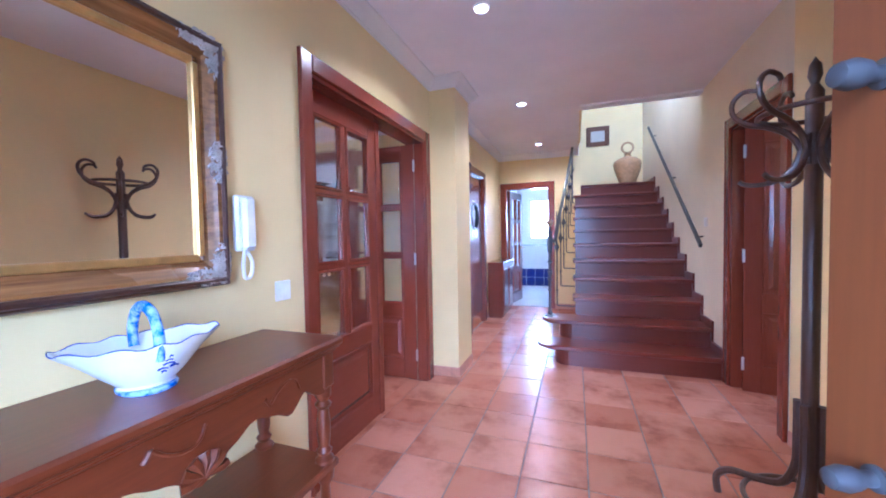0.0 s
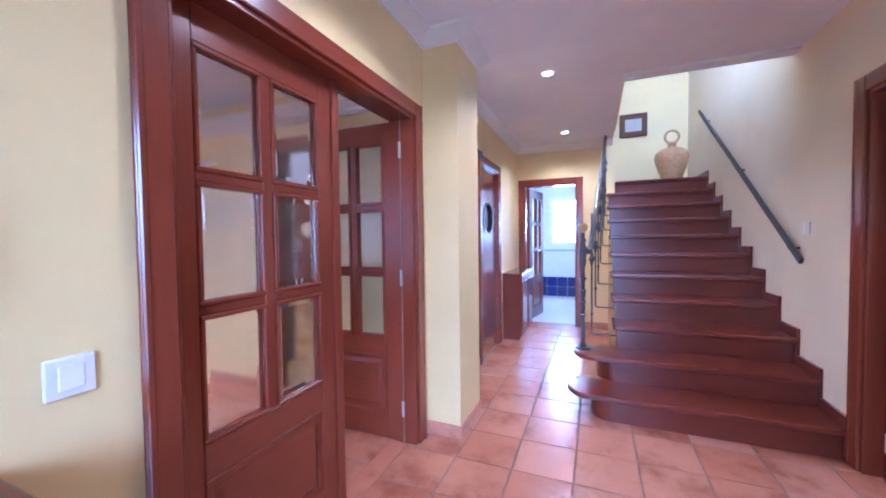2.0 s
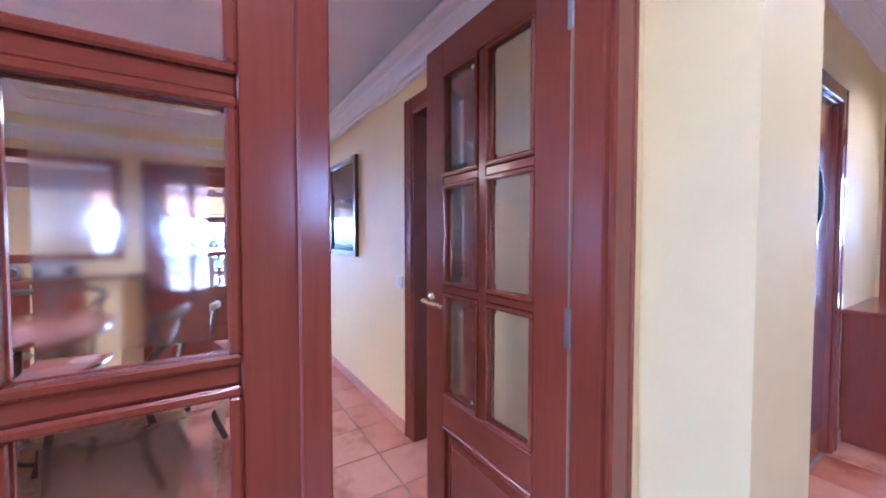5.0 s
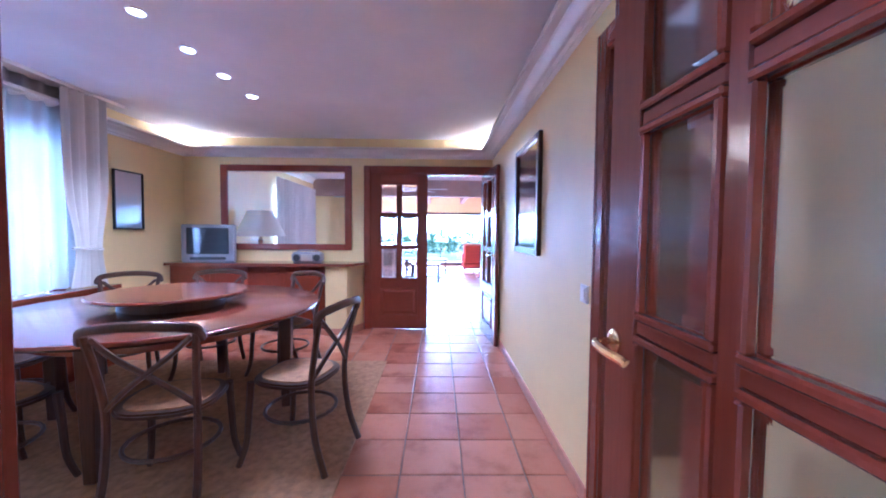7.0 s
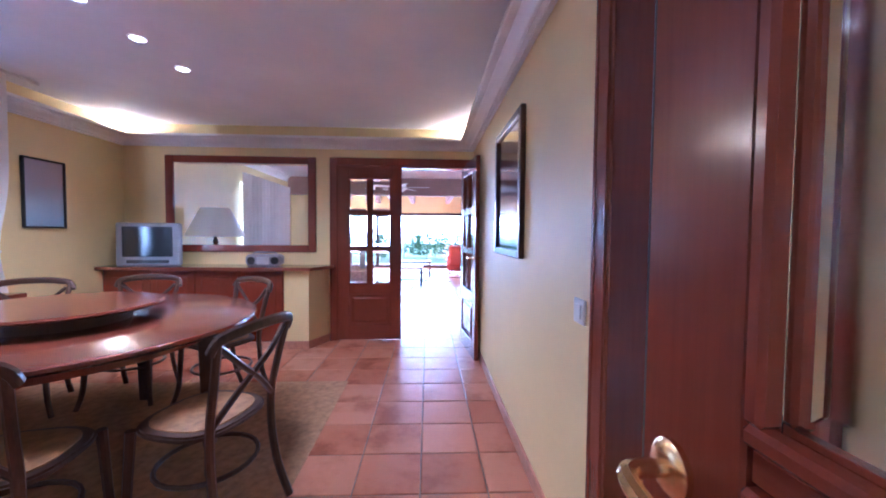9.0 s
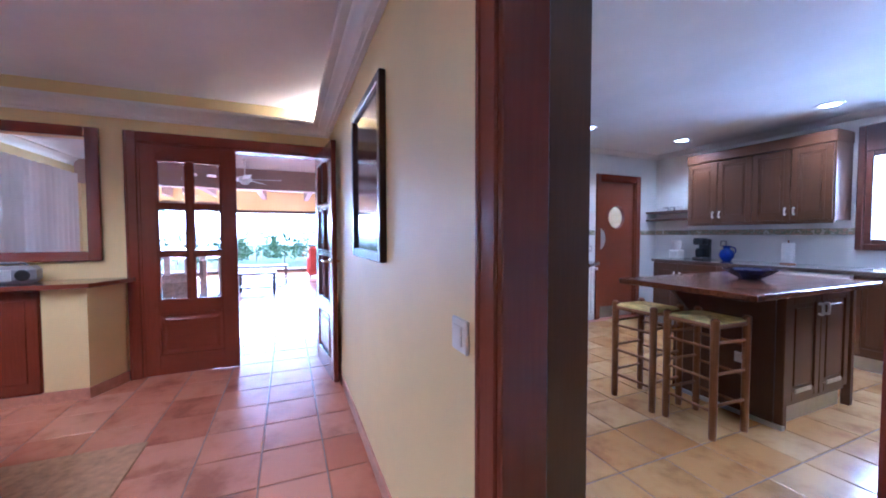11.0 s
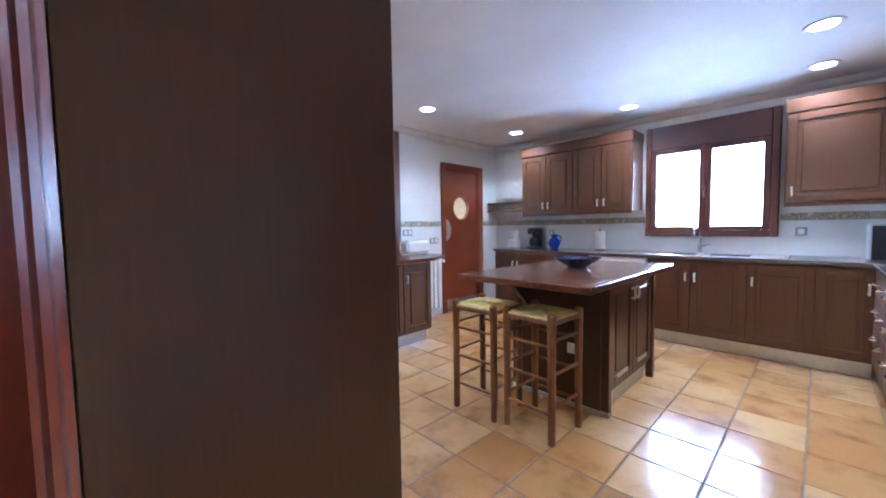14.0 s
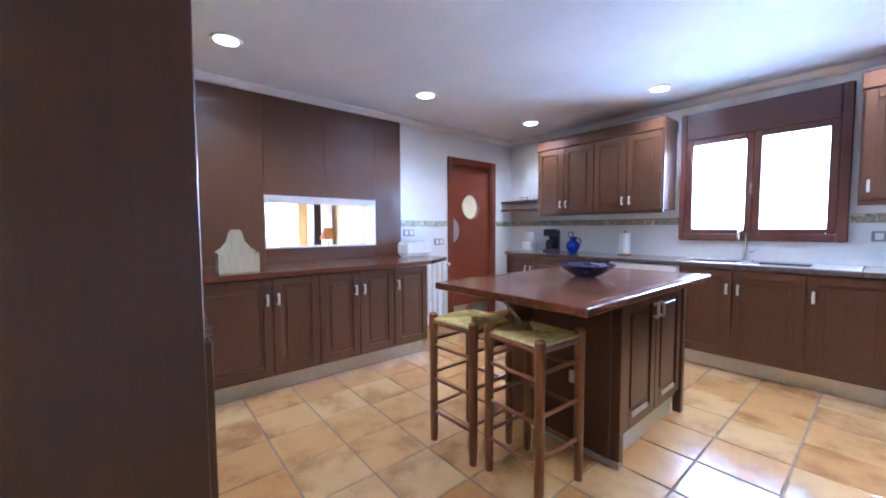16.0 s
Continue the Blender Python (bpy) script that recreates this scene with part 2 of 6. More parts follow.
def tube(bm, pts, r, seg=8, r2=None):
    pts = [Vector(p) for p in pts]
    rings, side = [], None
    for i, p in enumerate(pts):
        d = (pts[min(i + 1, len(pts) - 1)] - pts[max(i - 1, 0)]).normalized()
        if side is None:
            side = d.orthogonal().normalized()
        side = (side - d * side.dot(d)).normalized()
        up = d.cross(side)
        rr = r if r2 is None else r + (r2 - r) * i / (len(pts) - 1)
        rings.append([bm.verts.new(p + side * rr * math.cos(2 * math.pi * k / seg) + up * rr * math.sin(2 * math.pi * k / seg)) for k in range(seg)])
    for a, b in zip(rings, rings[1:]):
        for k in range(seg):
            j = (k + 1) % seg
            bm.faces.new((a[k], a[j], b[j], b[k]))
    bm.faces.new(rings[0][::-1])
    bm.faces.new(rings[-1])
    return bm


def smooth_pts(pts, n=6):
    """Catmull-Rom points through the given ones."""
    pts = [Vector(p) for p in pts]
    out = []
    for i in range(len(pts) - 1):
        a, b, c, d = pts[max(i - 1, 0)], pts[i], pts[i + 1], pts[min(i + 2, len(pts) - 1)]
        for k in range(n):
            t = k / n
            out.append(0.5 * (2 * b + (c - a) * t + (2 * a - 5 * b + 4 * c - d) * t * t + (3 * b - a - 3 * c + d) * t ** 3))
    return out + [pts[-1]]


def prism(bm, outline, axis, a, b):
    """An outline in the two other axes, drawn out along one axis from a to b."""
    def at(u, v, w):
        return {"x": (w, u, v), "y": (u, w, v), "z": (u, v, w)}[axis]
    lo = [bm.verts.new(at(u, v, a)) for u, v in outline]
    hi = [bm.verts.new(at(u, v, b)) for u, v in outline]
    k = len(outline)
    for i in range(k):
        bm.faces.new((lo[i], lo[(i + 1) % k], hi[(i + 1) % k], hi[i]))
    bm.faces.new(lo[::-1])
    bm.faces.new(hi)
    bmesh.ops.recalc_face_normals(bm, faces=bm.faces)
    return bm


def part(name, bm, material, parent=None, label="", shade=False):
    me = bpy.data.meshes.new(name)
    bmesh.ops.recalc_face_normals(bm, faces=bm.faces)
    if shade:
        for f in bm.faces:
            f.smooth = True
    bm.to_mesh(me)
    bm.free()
    if shade:
        me.set_sharp_from_angle(angle=radians(40))
    me.materials.append(material)
    ob = new(name, me)
    if parent is not None:
        ob.parent = parent
    if label:
        tagged(ob, label)
    return ob


def thing(name, label, category, x=0.0, y=0.0, z=0.0, rz=0.0, group=""):
    ob = new(name)
    ob.empty_display_size = 0.1
    ob.matrix_world = pose(x, y, z, 0, 0, rz)
    return tagged(ob, label, category, group)


def struct(name, bm, material, label="", category=""):
    return tagged(part(name, bm, material), label, category, kind="structure")


# ---- the shell ----
HC, KC, DC = 2.60, 2.47, 2.47      # ceilings
HALL_L, HALL_R = 0.0, 2.36
DW, DN, DS = -4.75, 3.17, -0.80   # dining room
KW, KE, KS, KN = -4.90, -0.33, 3.28, 8.14   # kitchen
STX = 1.28               # stair's open side
LAND_Y, LAND_Z = 6.48, 2.035


def wall_along_y(name, x0, x1, y0, y1, z0, z1, holes, material, label="painted plaster wall", category="wall"):
    bm = bmesh.new()
    y = y0
    for a, b, c, d in sorted(holes):
        if a > y:
            box(bm, x0, x1, y, a, z0, z1)
        if c > z0:
            box(bm, x0, x1, a, b, z0, c)
        if d < z1:
            box(bm, x0, x1, a, b, d, z1)
        y = b
    if y < y1:
        box(bm, x0, x1, y, y1, z0, z1)
    return struct(name, bm, material, label, category)


def wall_along_x(name, y0, y1, x0, x1, z0, z1, holes, material, label="painted plaster wall", category="wall"):
    bm = bmesh.new()
    x = x0
    for a, b, c, d in sorted(holes):
        if a > x:
            box(bm, x, a, y0, y1, z0, z1)
        if c > z0:
            box(bm, a, b, y0, y1, z0, c)
        if d < z1:
            box(bm, a, b, y0, y1, d, z1)
        x = b
    if x < x1:
        box(bm, x, x1, y0, y1, z0, z1)
    return struct(name, bm, material, label, category)


DD = (1.465, 2.90)        # double door, clear opening in the hall's wall
WD = (1.58, 3.08)        # double door to the living room
KD = (-1.50, -0.92)      # kitchen doorway
wall_along_y("wall_hall_west", -0.15, 0.0, -0.60, 3.04, 0, HC + 0.1, [(DD[0], DD[1], 0, 2.05)], M_YELLOW, "yellow painted hall wall with double doorway")
wall_along_y("wall_hall_far_west", -0.19, -0.05, 3.46, 6.386, 0, HC + 0.1, [(4.46, 5.19, 0, 2.06)], M_YELLOW, "yellow painted wall beside the swing door")
struct("wall_pillar", one(-0.15, 0.235, 3.04, 3.46, 0, HC + 0.1), M_YELLOW, "cream yellow plastered pillar in the hall", "pillar")
wall_along_x("wall_hall_north", 6.386, 6.53, -0.19, STX, 0, HC + 0.1, [(0.05, 0.80, 0, 2.05)], M_YELLOW, "yellow painted end wall of hall")
wall_along_y("wall_hall_east", HALL_R, HALL_R + 0.14, -0.60, 2.64, 0, 5.0, [], M_YELLOW, "yellow painted wall behind the coat stand")
wall_along_y("wall_stair_east", HALL_R, HALL_R + 0.14, 2.64, 7.62, 0, 5.0, [(2.72, 3.52, 0, 2.05)], M_LITYELLOW, "yellow wall along the staircase, daylight coloured into it")
wall_along_x("wall_entrance", -0.75, -0.60, -0.15, HALL_R + 0.14, 0, HC + 0.1, [(0.72, 1.75, 0, 2.12)], M_YELLOW, "yellow wall round the entrance door")
wall_along_x("wall_landing", 7.62, 7.76, STX - 0.14, HALL_R + 0.14, 1.5, 5.0, [], M_YELLOW, "yellow wall above the stair landing")
wall_along_y("wall_stairwell_west", STX - 0.14, STX, 4.32, 6.53, HC + 0.1, 5.0, [], M_YELLOW, "yellow upper stairwell wall")
wall_along_y("wall_landing_west", STX - 0.14, STX, 6.53, 7.62, 1.5, 5.0, [], M_YELLOW, "yellow wall beside the landing")
# Opening added for the stairwell fill lamp; no window is known here.
wall_along_x("wall_stairwell_south", 4.20, 4.32, STX - 0.14, HALL_R, HC + 0.25, 5.0, [(1.35, 2.25, 3.3, 4.5)], M_WHITE, "unseen upper stairwell wall with an added opening")
struct("ceiling_stairwell", one(STX - 0.14, HALL_R + 0.14, 4.2, 7.76, 5.0, 5.1), M_WHITE, "white stairwell ceiling", "ceiling")
bm = bmesh.new()
box(bm, -0.15, HALL_R, -0.60, 4.32, HC, HC + 0.12)
box(bm, -0.15, STX - 0.03, 4.32, 6.386, HC, HC + 0.12)
box(bm, STX - 0.03, HALL_R, 4.20, 4.32, HC - 0.02, HC + 0.25)
struct("ceiling_hall", bm, M_CEIL, "white painted hall ceiling", "ceiling")

wall_along_x("wall_dining_north", DN, KS, KW - 0.2, -0.15, 0, HC + 0.1, [(KD[0], KD[1], 0, 2.05)], M_YELLOW, "yellow painted dining room wall")
wall_along_y("wall_dining_west", DW - 0.15, DW, DS, DN, 0, HC + 0.1, [(-0.24, 1.26, 1.10, 2.05), (WD[0], WD[1], 0, 2.05)], M_YELLOW, "yellow wall with pass-through opening and double door")
wall_along_x("wall_dining_south", DS - 0.15, DS, DW - 0.15, -0.15, 0, HC + 0.1, [(-3.25, -1.35, 0.70, 2.15)], M_YELLOW, "yellow dining wall with curtained window")
struct("ceiling_dining", one(DW, -0.15, DS, DN, DC, DC + 0.12), M_CEIL, "white dining room ceiling", "ceiling")

wall_along_y("wall_kitchen_west", KW - 0.15, KW, KS, KN, 0, KC + 0.1, [(4.70, 5.83, 1.03, 1.52), (6.96, 7.70, 0, 2.05)], M_WTILE, "white tiled kitchen wall with serving hatch")
wall_along_x("wall_kitchen_north", KN, KN + 0.2, KW - 0.15, KE + 0.14, 0, KC + 0.1, [(-2.60, -1.53, 1.12, 2.28)], M_WTILE, "white tiled kitchen wall round the window")
wall_along_y("wall_kitchen_east", KE, -0.19, KS, KN, 0, KC + 0.1, [(4.46, 5.19, 0, 2.06)], M_WTILE, "white tiled kitchen wall")
struct("ceiling_kitchen", one(KW, KE, KS, KN, KC, KC + 0.12), M_WHITE, "white kitchen ceiling with round downlights", "ceiling")

LX, LS, LN, LJ = -14.0, -0.85, 8.3, -10.2
wall_along_x("wall_living_south", LS - 0.15, LS, LJ, DW - 0.15, 0, 2.75, [(-9.35, -7.45, 0.9, 2.2)], M_YELLOW, "yellow living room wall with curtained window")
struct("wall_living_jog", box(one(LJ, LJ + 0.15, -3.0, LS - 0.15, 0, 2.75), LX, LJ + 0.15, -3.15, -3.0, 0, 2.75), M_YELLOW, "yellow living room wall", "wall")
struct("wall_living_return", one(-10.15, -10.0, LS, 0.15, 0, 2.75), M_YELLOW, "yellow living room return wall", "wall")
struct("wall_living_north", one(LX, KW - 0.15, LN, LN + 0.15, 0, 2.75), M_YELLOW, "yellow living room wall", "wall")
wall_along_y("wall_living_west", LX - 0.15, LX, -3.15, LN, 0, 2.75, [(-2.7, 4.3, 0.02, 2.05), (5.4, 8.0, 0.3, 2.05)], M_YELLOW, "wall with wide glazed garden opening")
struct("ceiling_living", one(LX, DW - 0.15, -3.15, LN, 2.65, 2.77), M_WHITE, "white living room ceiling", "ceiling")
struct("wall_side_room", box(box(box(one(HALL_R + 1.5, HALL_R + 1.6, 1.9, 4.2, 0, 2.7), HALL_R + 0.14, HALL_R + 1.5, 1.9, 2.0, 0, 2.7), HALL_R + 0.14, HALL_R + 1.5, 4.1, 4.2, 0, 2.7), HALL_R + 0.14, HALL_R + 1.5, 2.0, 4.1, 2.6, 2.7), M_YELLOW, "yellow walls of small side room", "wall")
# bathroom at the end of the hall
BN = 8.70
wall_along_x("wall_bath_north", BN, BN + 0.15, -0.19, STX - 0.15, 0, 2.7, [(0.18, 0.72, 1.12, 2.06)], M_WTILE, "white tiled bathroom wall with window")
struct("wall_bath_sides", box(one(-0.19, -0.09, 6.53, BN, 0, 2.7), STX - 0.25, STX - 0.15, 6.53, BN, 0, 2.7), M_WTILE, "white tiled bathroom walls", "wall")
struct("ceiling_bath", one(-0.19, STX - 0.15, 6.53, BN + 0.15, HC, HC + 0.1), M_WHITE, "white bathroom ceiling", "ceiling")
bm = bmesh.new()
x = -0.085
while x < 0.80:
    for k in range(2):
        box(bm, x + 0.003, x + 0.197, BN - 0.012, BN, 0.06 + k * 0.2 + 0.003, 0.06 + k * 0.2 + 0.197, 0.003)
    x += 0.2
tagged(part("tile_dado", bm, M_BTILE), "cobalt blue glazed bathroom tile dado", "tiles", kind="structure")

tagged(part("trim_bath_border", one(-0.085, STX - 0.26, BN - 0.014, BN - 0.001, 0.985, 1.02, bev=0.003), plain("grey_border_tile", (0.45, 0.48, 0.55), 0.2)), "thin grey tile border in the bathroom", "tiles", kind="structure")

# ---- floors ----
floor_hall = struct("floor_hall", one(-0.15, HALL_R + 1.5, -0.75, 6.53, -0.12, -0.005), M_GROUT, "terracotta tiled hall floor", "floor")
floor_dining = struct("floor_dining", one(DW - 0.15, -0.15, DS, KS, -0.12, -0.005), M_GROUT, "terracotta tiled dining room floor", "floor")
floor_kitchen = struct("floor_kitchen", one(KW - 0.15, -0.19, KS, KN, -0.12, -0.005), M_GROUT, "sand coloured terracotta kitchen floor", "floor")
floor_living = struct("floor_living", one(LX - 2.5, DW - 0.15, -3.15, LN, -0.12, -0.005), M_GROUT, "terracotta tiled living room floor", "floor")
floor_bath = struct("floor_bath", one(-0.19, STX - 0.15, 6.53, BN, -0.12, 0.0), M_WTILE, "pale bathroom floor", "floor")
struct("ground", one(-60, 40, -40, 50, -0.3, -0.14), plain("dry_lawn", (0.10, 0.13, 0.05), 0.9, 0, 0.3), "dry garden ground round the house", "ground")

struct("threshold_1", one(-0.173, -0.057, DD[0] + 0.03, DD[1] - 0.03, -0.006, 0.001, bev=0.002), M_TERRA, "terracotta threshold strip", "threshold")
struct("threshold_2", one(KD[0] + 0.03, KD[1] - 0.03, 3.266, 3.358, -0.006, 0.001, bev=0.002), M_TERRA, "terracotta threshold strip", "threshold")

# ---- skirting, crown mouldings ----


def skirting(name, segs, z0=0.0, h=0.085, t=0.012, material=None):
    bm = bmesh.new()
    for x0, x1, y0, y1 in segs:
        box(bm, x0, x1, y0, y1, z0, z0 + h, 0.003)
    return tagged(part(name, bm, material or M_SKIRT), "terracotta tile skirting along the wall", "skirting", kind="structure")


t_ = 0.012
skirting("baseboard_hall", [(0, t_, -0.6, 1.46), (0, 0.235 + t_, 3.04 - t_, 3.04), (0.235, 0.235 + t_, 3.04, 3.46), (-0.05, -0.05 + t_, 3.46, 4.38), (-0.05, -0.05 + t_, 5.27, 6.37), (0.87, STX, 6.386 - t_, 6.386), (HALL_R - t_, HALL_R, -0.6, 2.63)])
skirting("baseboard_dining", [(DW, KD[0] - 0.09, DN - t_, DN), (KD[1] + 0.09, -0.15, DN - t_, DN), (DW + t_, -0.15, DS, DS + t_), (-0.15 - t_, -0.15, DS + t_, DD[0] - 0.09)])


def crown(name, path, z, prof, closed=True, label="white plaster crown moulding"):
    """A moulding round a room: path is the room's corners counter-clockwise; prof is (inset, drop) from wall and ceiling."""
    bm = bmesh.new()
    k = len(path)
    rings = []
    for i, (x, y) in enumerate(path):
        p, q, r = Vector(path[i - 1]), Vector((x, y)), Vector(path[(i + 1) % k])
        d1, d2 = (q - p).normalized(), (r - q).normalized()
        n1, n2 = Vector((-d1.y, d1.x)), Vector((-d2.y, d2.x))
        if not closed and i == 0:
            n1 = n2
        if not closed and i == k - 1:
            n2 = n1
        b = (n1 + n2) / (1 + n1.dot(n2))
        rings.append([bm.verts.new((x + b.x * u, y + b.y * u, z - v)) for u, v in prof])
    for i in range(k if closed else k - 1):
        a, b = rings[i], rings[(i + 1) % k]
        for j in range(len(prof)):
            jj = (j + 1) % len(prof)
            bm.faces.new((a[j], b[j], b[jj], a[jj]))
    return tagged(part(name, bm, M_MOULD, shade=True), label, "moulding", kind="structure")


SMALL = [(0, 0), (0.085, 0), (0.085, 0.018), (0.06, 0.035), (0.045, 0.06), (0.015, 0.078), (0.015, 0.09), (0, 0.09)]
COVE = [(0, 0.25), (0.03, 0.25), (0.03, 0.238), (0.052, 0.232), (0.066, 0.208), (0.105, 0.192), (0.118, 0.176), (0.155, 0.174), (0.165, 0.166), (0.165, 0.142), (0.145, 0.142), (0.145, 0.158), (0.0, 0.170)]
crown("trim_hall_crown_west", [(STX - 0.03, 6.386), (-0.05, 6.386), (-0.05, 3.46), (0.235, 3.46), (0.235, 3.04), (0, 3.04), (0, -0.6)], HC, SMALL, False)
crown("trim_dining_cove", [(-0.15, DS), (-0.15, DN), (DW, DN), (DW, DS)], DC, COVE, True, "white plaster cove moulding with hidden lighting")
crown("trim_kitchen_crown", [(KE, KS), (KE, KN), (KW, KN), (KW, KS)], KC, [(0, 0), (0.07, 0), (0.07, 0.014), (0.045, 0.03), (0.02, 0.055), (0.0, 0.06)], True)

crown("trim_living_crown", [(-10.0, 0.15), (-10.0, LS), (DW - 0.15, LS)], 2.65, [(0, 0), (0.12, 0), (0.12, 0.02), (0.08, 0.05), (0.03, 0.11), (0, 0.12)], False)

# ---- door casings and leaves ----


def casing_y(name, x_faces, y0, y1, top, w=0.075, thick=0.022, material=None, label="dark red mahogany door casing"):
    """Casing of an opening in a wall that runs along y. x_faces: the wall's two faces."""
    m = material or M_MAHOG
    th = thing(name, label, "door frame", (x_faces[0] + x_faces[1]) / 2, (y0 + y1) / 2, 0)
    tagged(th, kind="structure")
    c = Vector(((x_faces[0] + x_faces[1]) / 2, (y0 + y1) / 2, 0))
    h = (y1 - y0) / 2
    a, b = x_faces[0] - c.x, x_faces[1] - c.x
    j = 0.03
    for s in (-1, 1):
        part("jamb", one(a - 0.004, b + 0.004, min(s * h, s * (h - j)), max(s * h, s * (h - j)), 0, top, bev=0.003), m, th)
        for u, v in ((a - thick, a), (b, b + thick)):
            lo, hi = sorted((s * (h - 0.012), s * (h + w)))
            bm = one(u, v, lo, hi, 0, top + w, bev=0.006)
            box(bm, u - 0.004 if u < a else u + 0.004, v - 0.004 if u < a else v + 0.004, min(s * (h + w - 0.022), s * (h + w - 0.002)), max(s * (h + w - 0.022), s * (h + w - 0.002)), 0, top + w - 0.002, 0.004)
            part("architrave", bm, m, th)
    part("head_jamb", one(a - 0.004, b + 0.004, -h + j, h - j, top - j, top, bev=0.003), M_MAHOGY, th)
    for u, v in ((a - thick, a), (b, b + thick)):
        part("head_architrave", one(u, v, -h + 0.012, h - 0.012, top - 0.012, top + w, bev=0.006), M_MAHOGY, th)
    return th


def casing_x(name, y_faces, x0, x1, top, w=0.075, material=None, label="dark red mahogany door casing", thick=0.022):
    th = casing_y(name, (y_faces[0], y_faces[1]), x0, x1, top, w, thick, material, label)
    cy, cx = (y_faces[0] + y_faces[1]) / 2, (x0 + x1) / 2
    th.matrix_world = pose(cx, cy, 0, 0, 0, -90)
    return th


def lever(parent, x, z, side, material=None, to=1):
    """A lever handle on a leaf: side -1 or 1 is the leaf's face; to: which way the lever points along the leaf."""
    y = side * 0.02
    made = lathe(bmesh.new(), [(0.026, 0), (0.026, 0.006), (0.02, 0.011), (0.009, 0.012)], 16)
    made.transform(Matrix.Translation((x, y, z)) @ Matrix.Rotation(radians(-90 * side), 4, "X"))
    ro = part("rosette", made, material or M_BRASS, parent, "round brass rosette", True)
    d = side * 0.052
    pts = smooth_pts([(x, y, z), (x, y + d * 0.7, z), (x + to * 0.015, y + d, z), (x + to * 0.06, y + d * 1.02, z - 0.004), (x + to * 0.115, y + d * 0.95, z - 0.002), (x + to * 0.13, y + d * 0.86, z - 0.006)], 4)
    part("lever_handle", tube(bmesh.new(), pts, 0.0085, 8, 0.0095), material or M_BRASS, parent, "polished brass lever handle", True)


def hinge(parent, x, y, z):
    part("hinge", one(x - 0.006, x + 0.011, *sorted((y, y + math.copysign(0.006, y))), z - 0.05, z + 0.05, bev=0.0015), M_STEEL, parent, "steel hinge")


def leaf_glazed(name, label, w, pane=None, h=2.02, s=0.122):
    """A leaf with six panes over one raised panel; local x from the hinge, y across its thickness."""
    th = thing(name, label, "door")
    t = 0.02
    cols = (s, w / 2 - 0.02, w / 2 + 0.02, w - s)
    rows = (0.66, 1.065, 1.095, 1.48, 1.51, 1.90)
    part("stile", one(0, s, -t, t, 0.006, h, bev=0.003), M_MAHOG, th)
    part("stile", one(w - s, w, -t, t, 0.006, h, bev=0.003), M_MAHOG, th)
    part("top_rail", one(s, w - s, -t, t, rows[5], h, bev=0.003), M_MAHOGX, th)
    part("lock_rail", one(s, w - s, -t, t, 0.545, rows[0], bev=0.003), M_MAHOGX, th)
    part("bottom_rail", one(s, w - s, -t, t, 0.006, 0.17, bev=0.003), M_MAHOGX, th)
    part("muntin", one(cols[1], cols[2], -t * 0.8, t * 0.8, rows[0], rows[5], bev=0.004), M_MAHOG, th)
    for a, b in ((rows[1], rows[2]), (rows[3], rows[4])):
        for u, v in ((s, cols[1]), (cols[2], w - s)):
            part("glazing_bar", one(u, v, -t * 0.8, t * 0.8, a, b, bev=0.004), M_MAHOGX, th)
    pb = 0.016
    for z0, z1 in ((rows[0], rows[1]), (rows[2], rows[3]), (rows[4], rows[5])):
        for x0, x1 in ((cols[0], cols[1]), (cols[2], cols[3])):
            bm = bmesh.new()
            for ff in (-1, 1):
                for a in ((x0, x1, z0, z0 + pb), (x0, x1, z1 - pb, z1), (x0, x0 + pb, z0 + pb, z1 - pb), (x1 - pb, x1, z0 + pb, z1 - pb)):
                    lo, hi = sorted((ff * 0.004, ff * (t + 0.004)))
                    box(bm, a[0], a[1], lo, hi, a[2], a[3], 0.004)
            bead = part("glazing_bead", bm, M_MAHOG, th)
            bm = bmesh.new()
            e = 0.022
            v = [[bm.verts.new((x, y, z)) for x, z in ((x0 + i, z0 + i), (x1 - i, z0 + i), (x1 - i, z1 - i), (x0 + i, z1 - i))] for i, y in ((pb * 0.6, 0.0015), (pb + e, 0.004), (pb * 0.6, -0.0015), (pb + e, -0.004))]
            for a, b in ((0, 1), (2, 3)):
                for k in range(4):
                    bm.faces.new((v[a][k], v[a][(k + 1) % 4], v[b][(k + 1) % 4], v[b][k]))
            bm.faces.new(v[1])
            bm.faces.new(v[3])
            for k in range(4):
                bm.faces.new((v[0][k], v[0][(k + 1) % 4], v[2][(k + 1) % 4], v[2][k]))
            g = part("pane", bm, pane or M_FROST, th, "bevelled glass pane")
            g.data.materials.append(M_GLASS)
            for k, f in enumerate(g.data.polygons):
                f.material_index = 0 if k in (8, 9) else 1
            g.visible_shadow = False
    panel_raised(th, s, w - s, 0.17, 0.545, t)
    return th


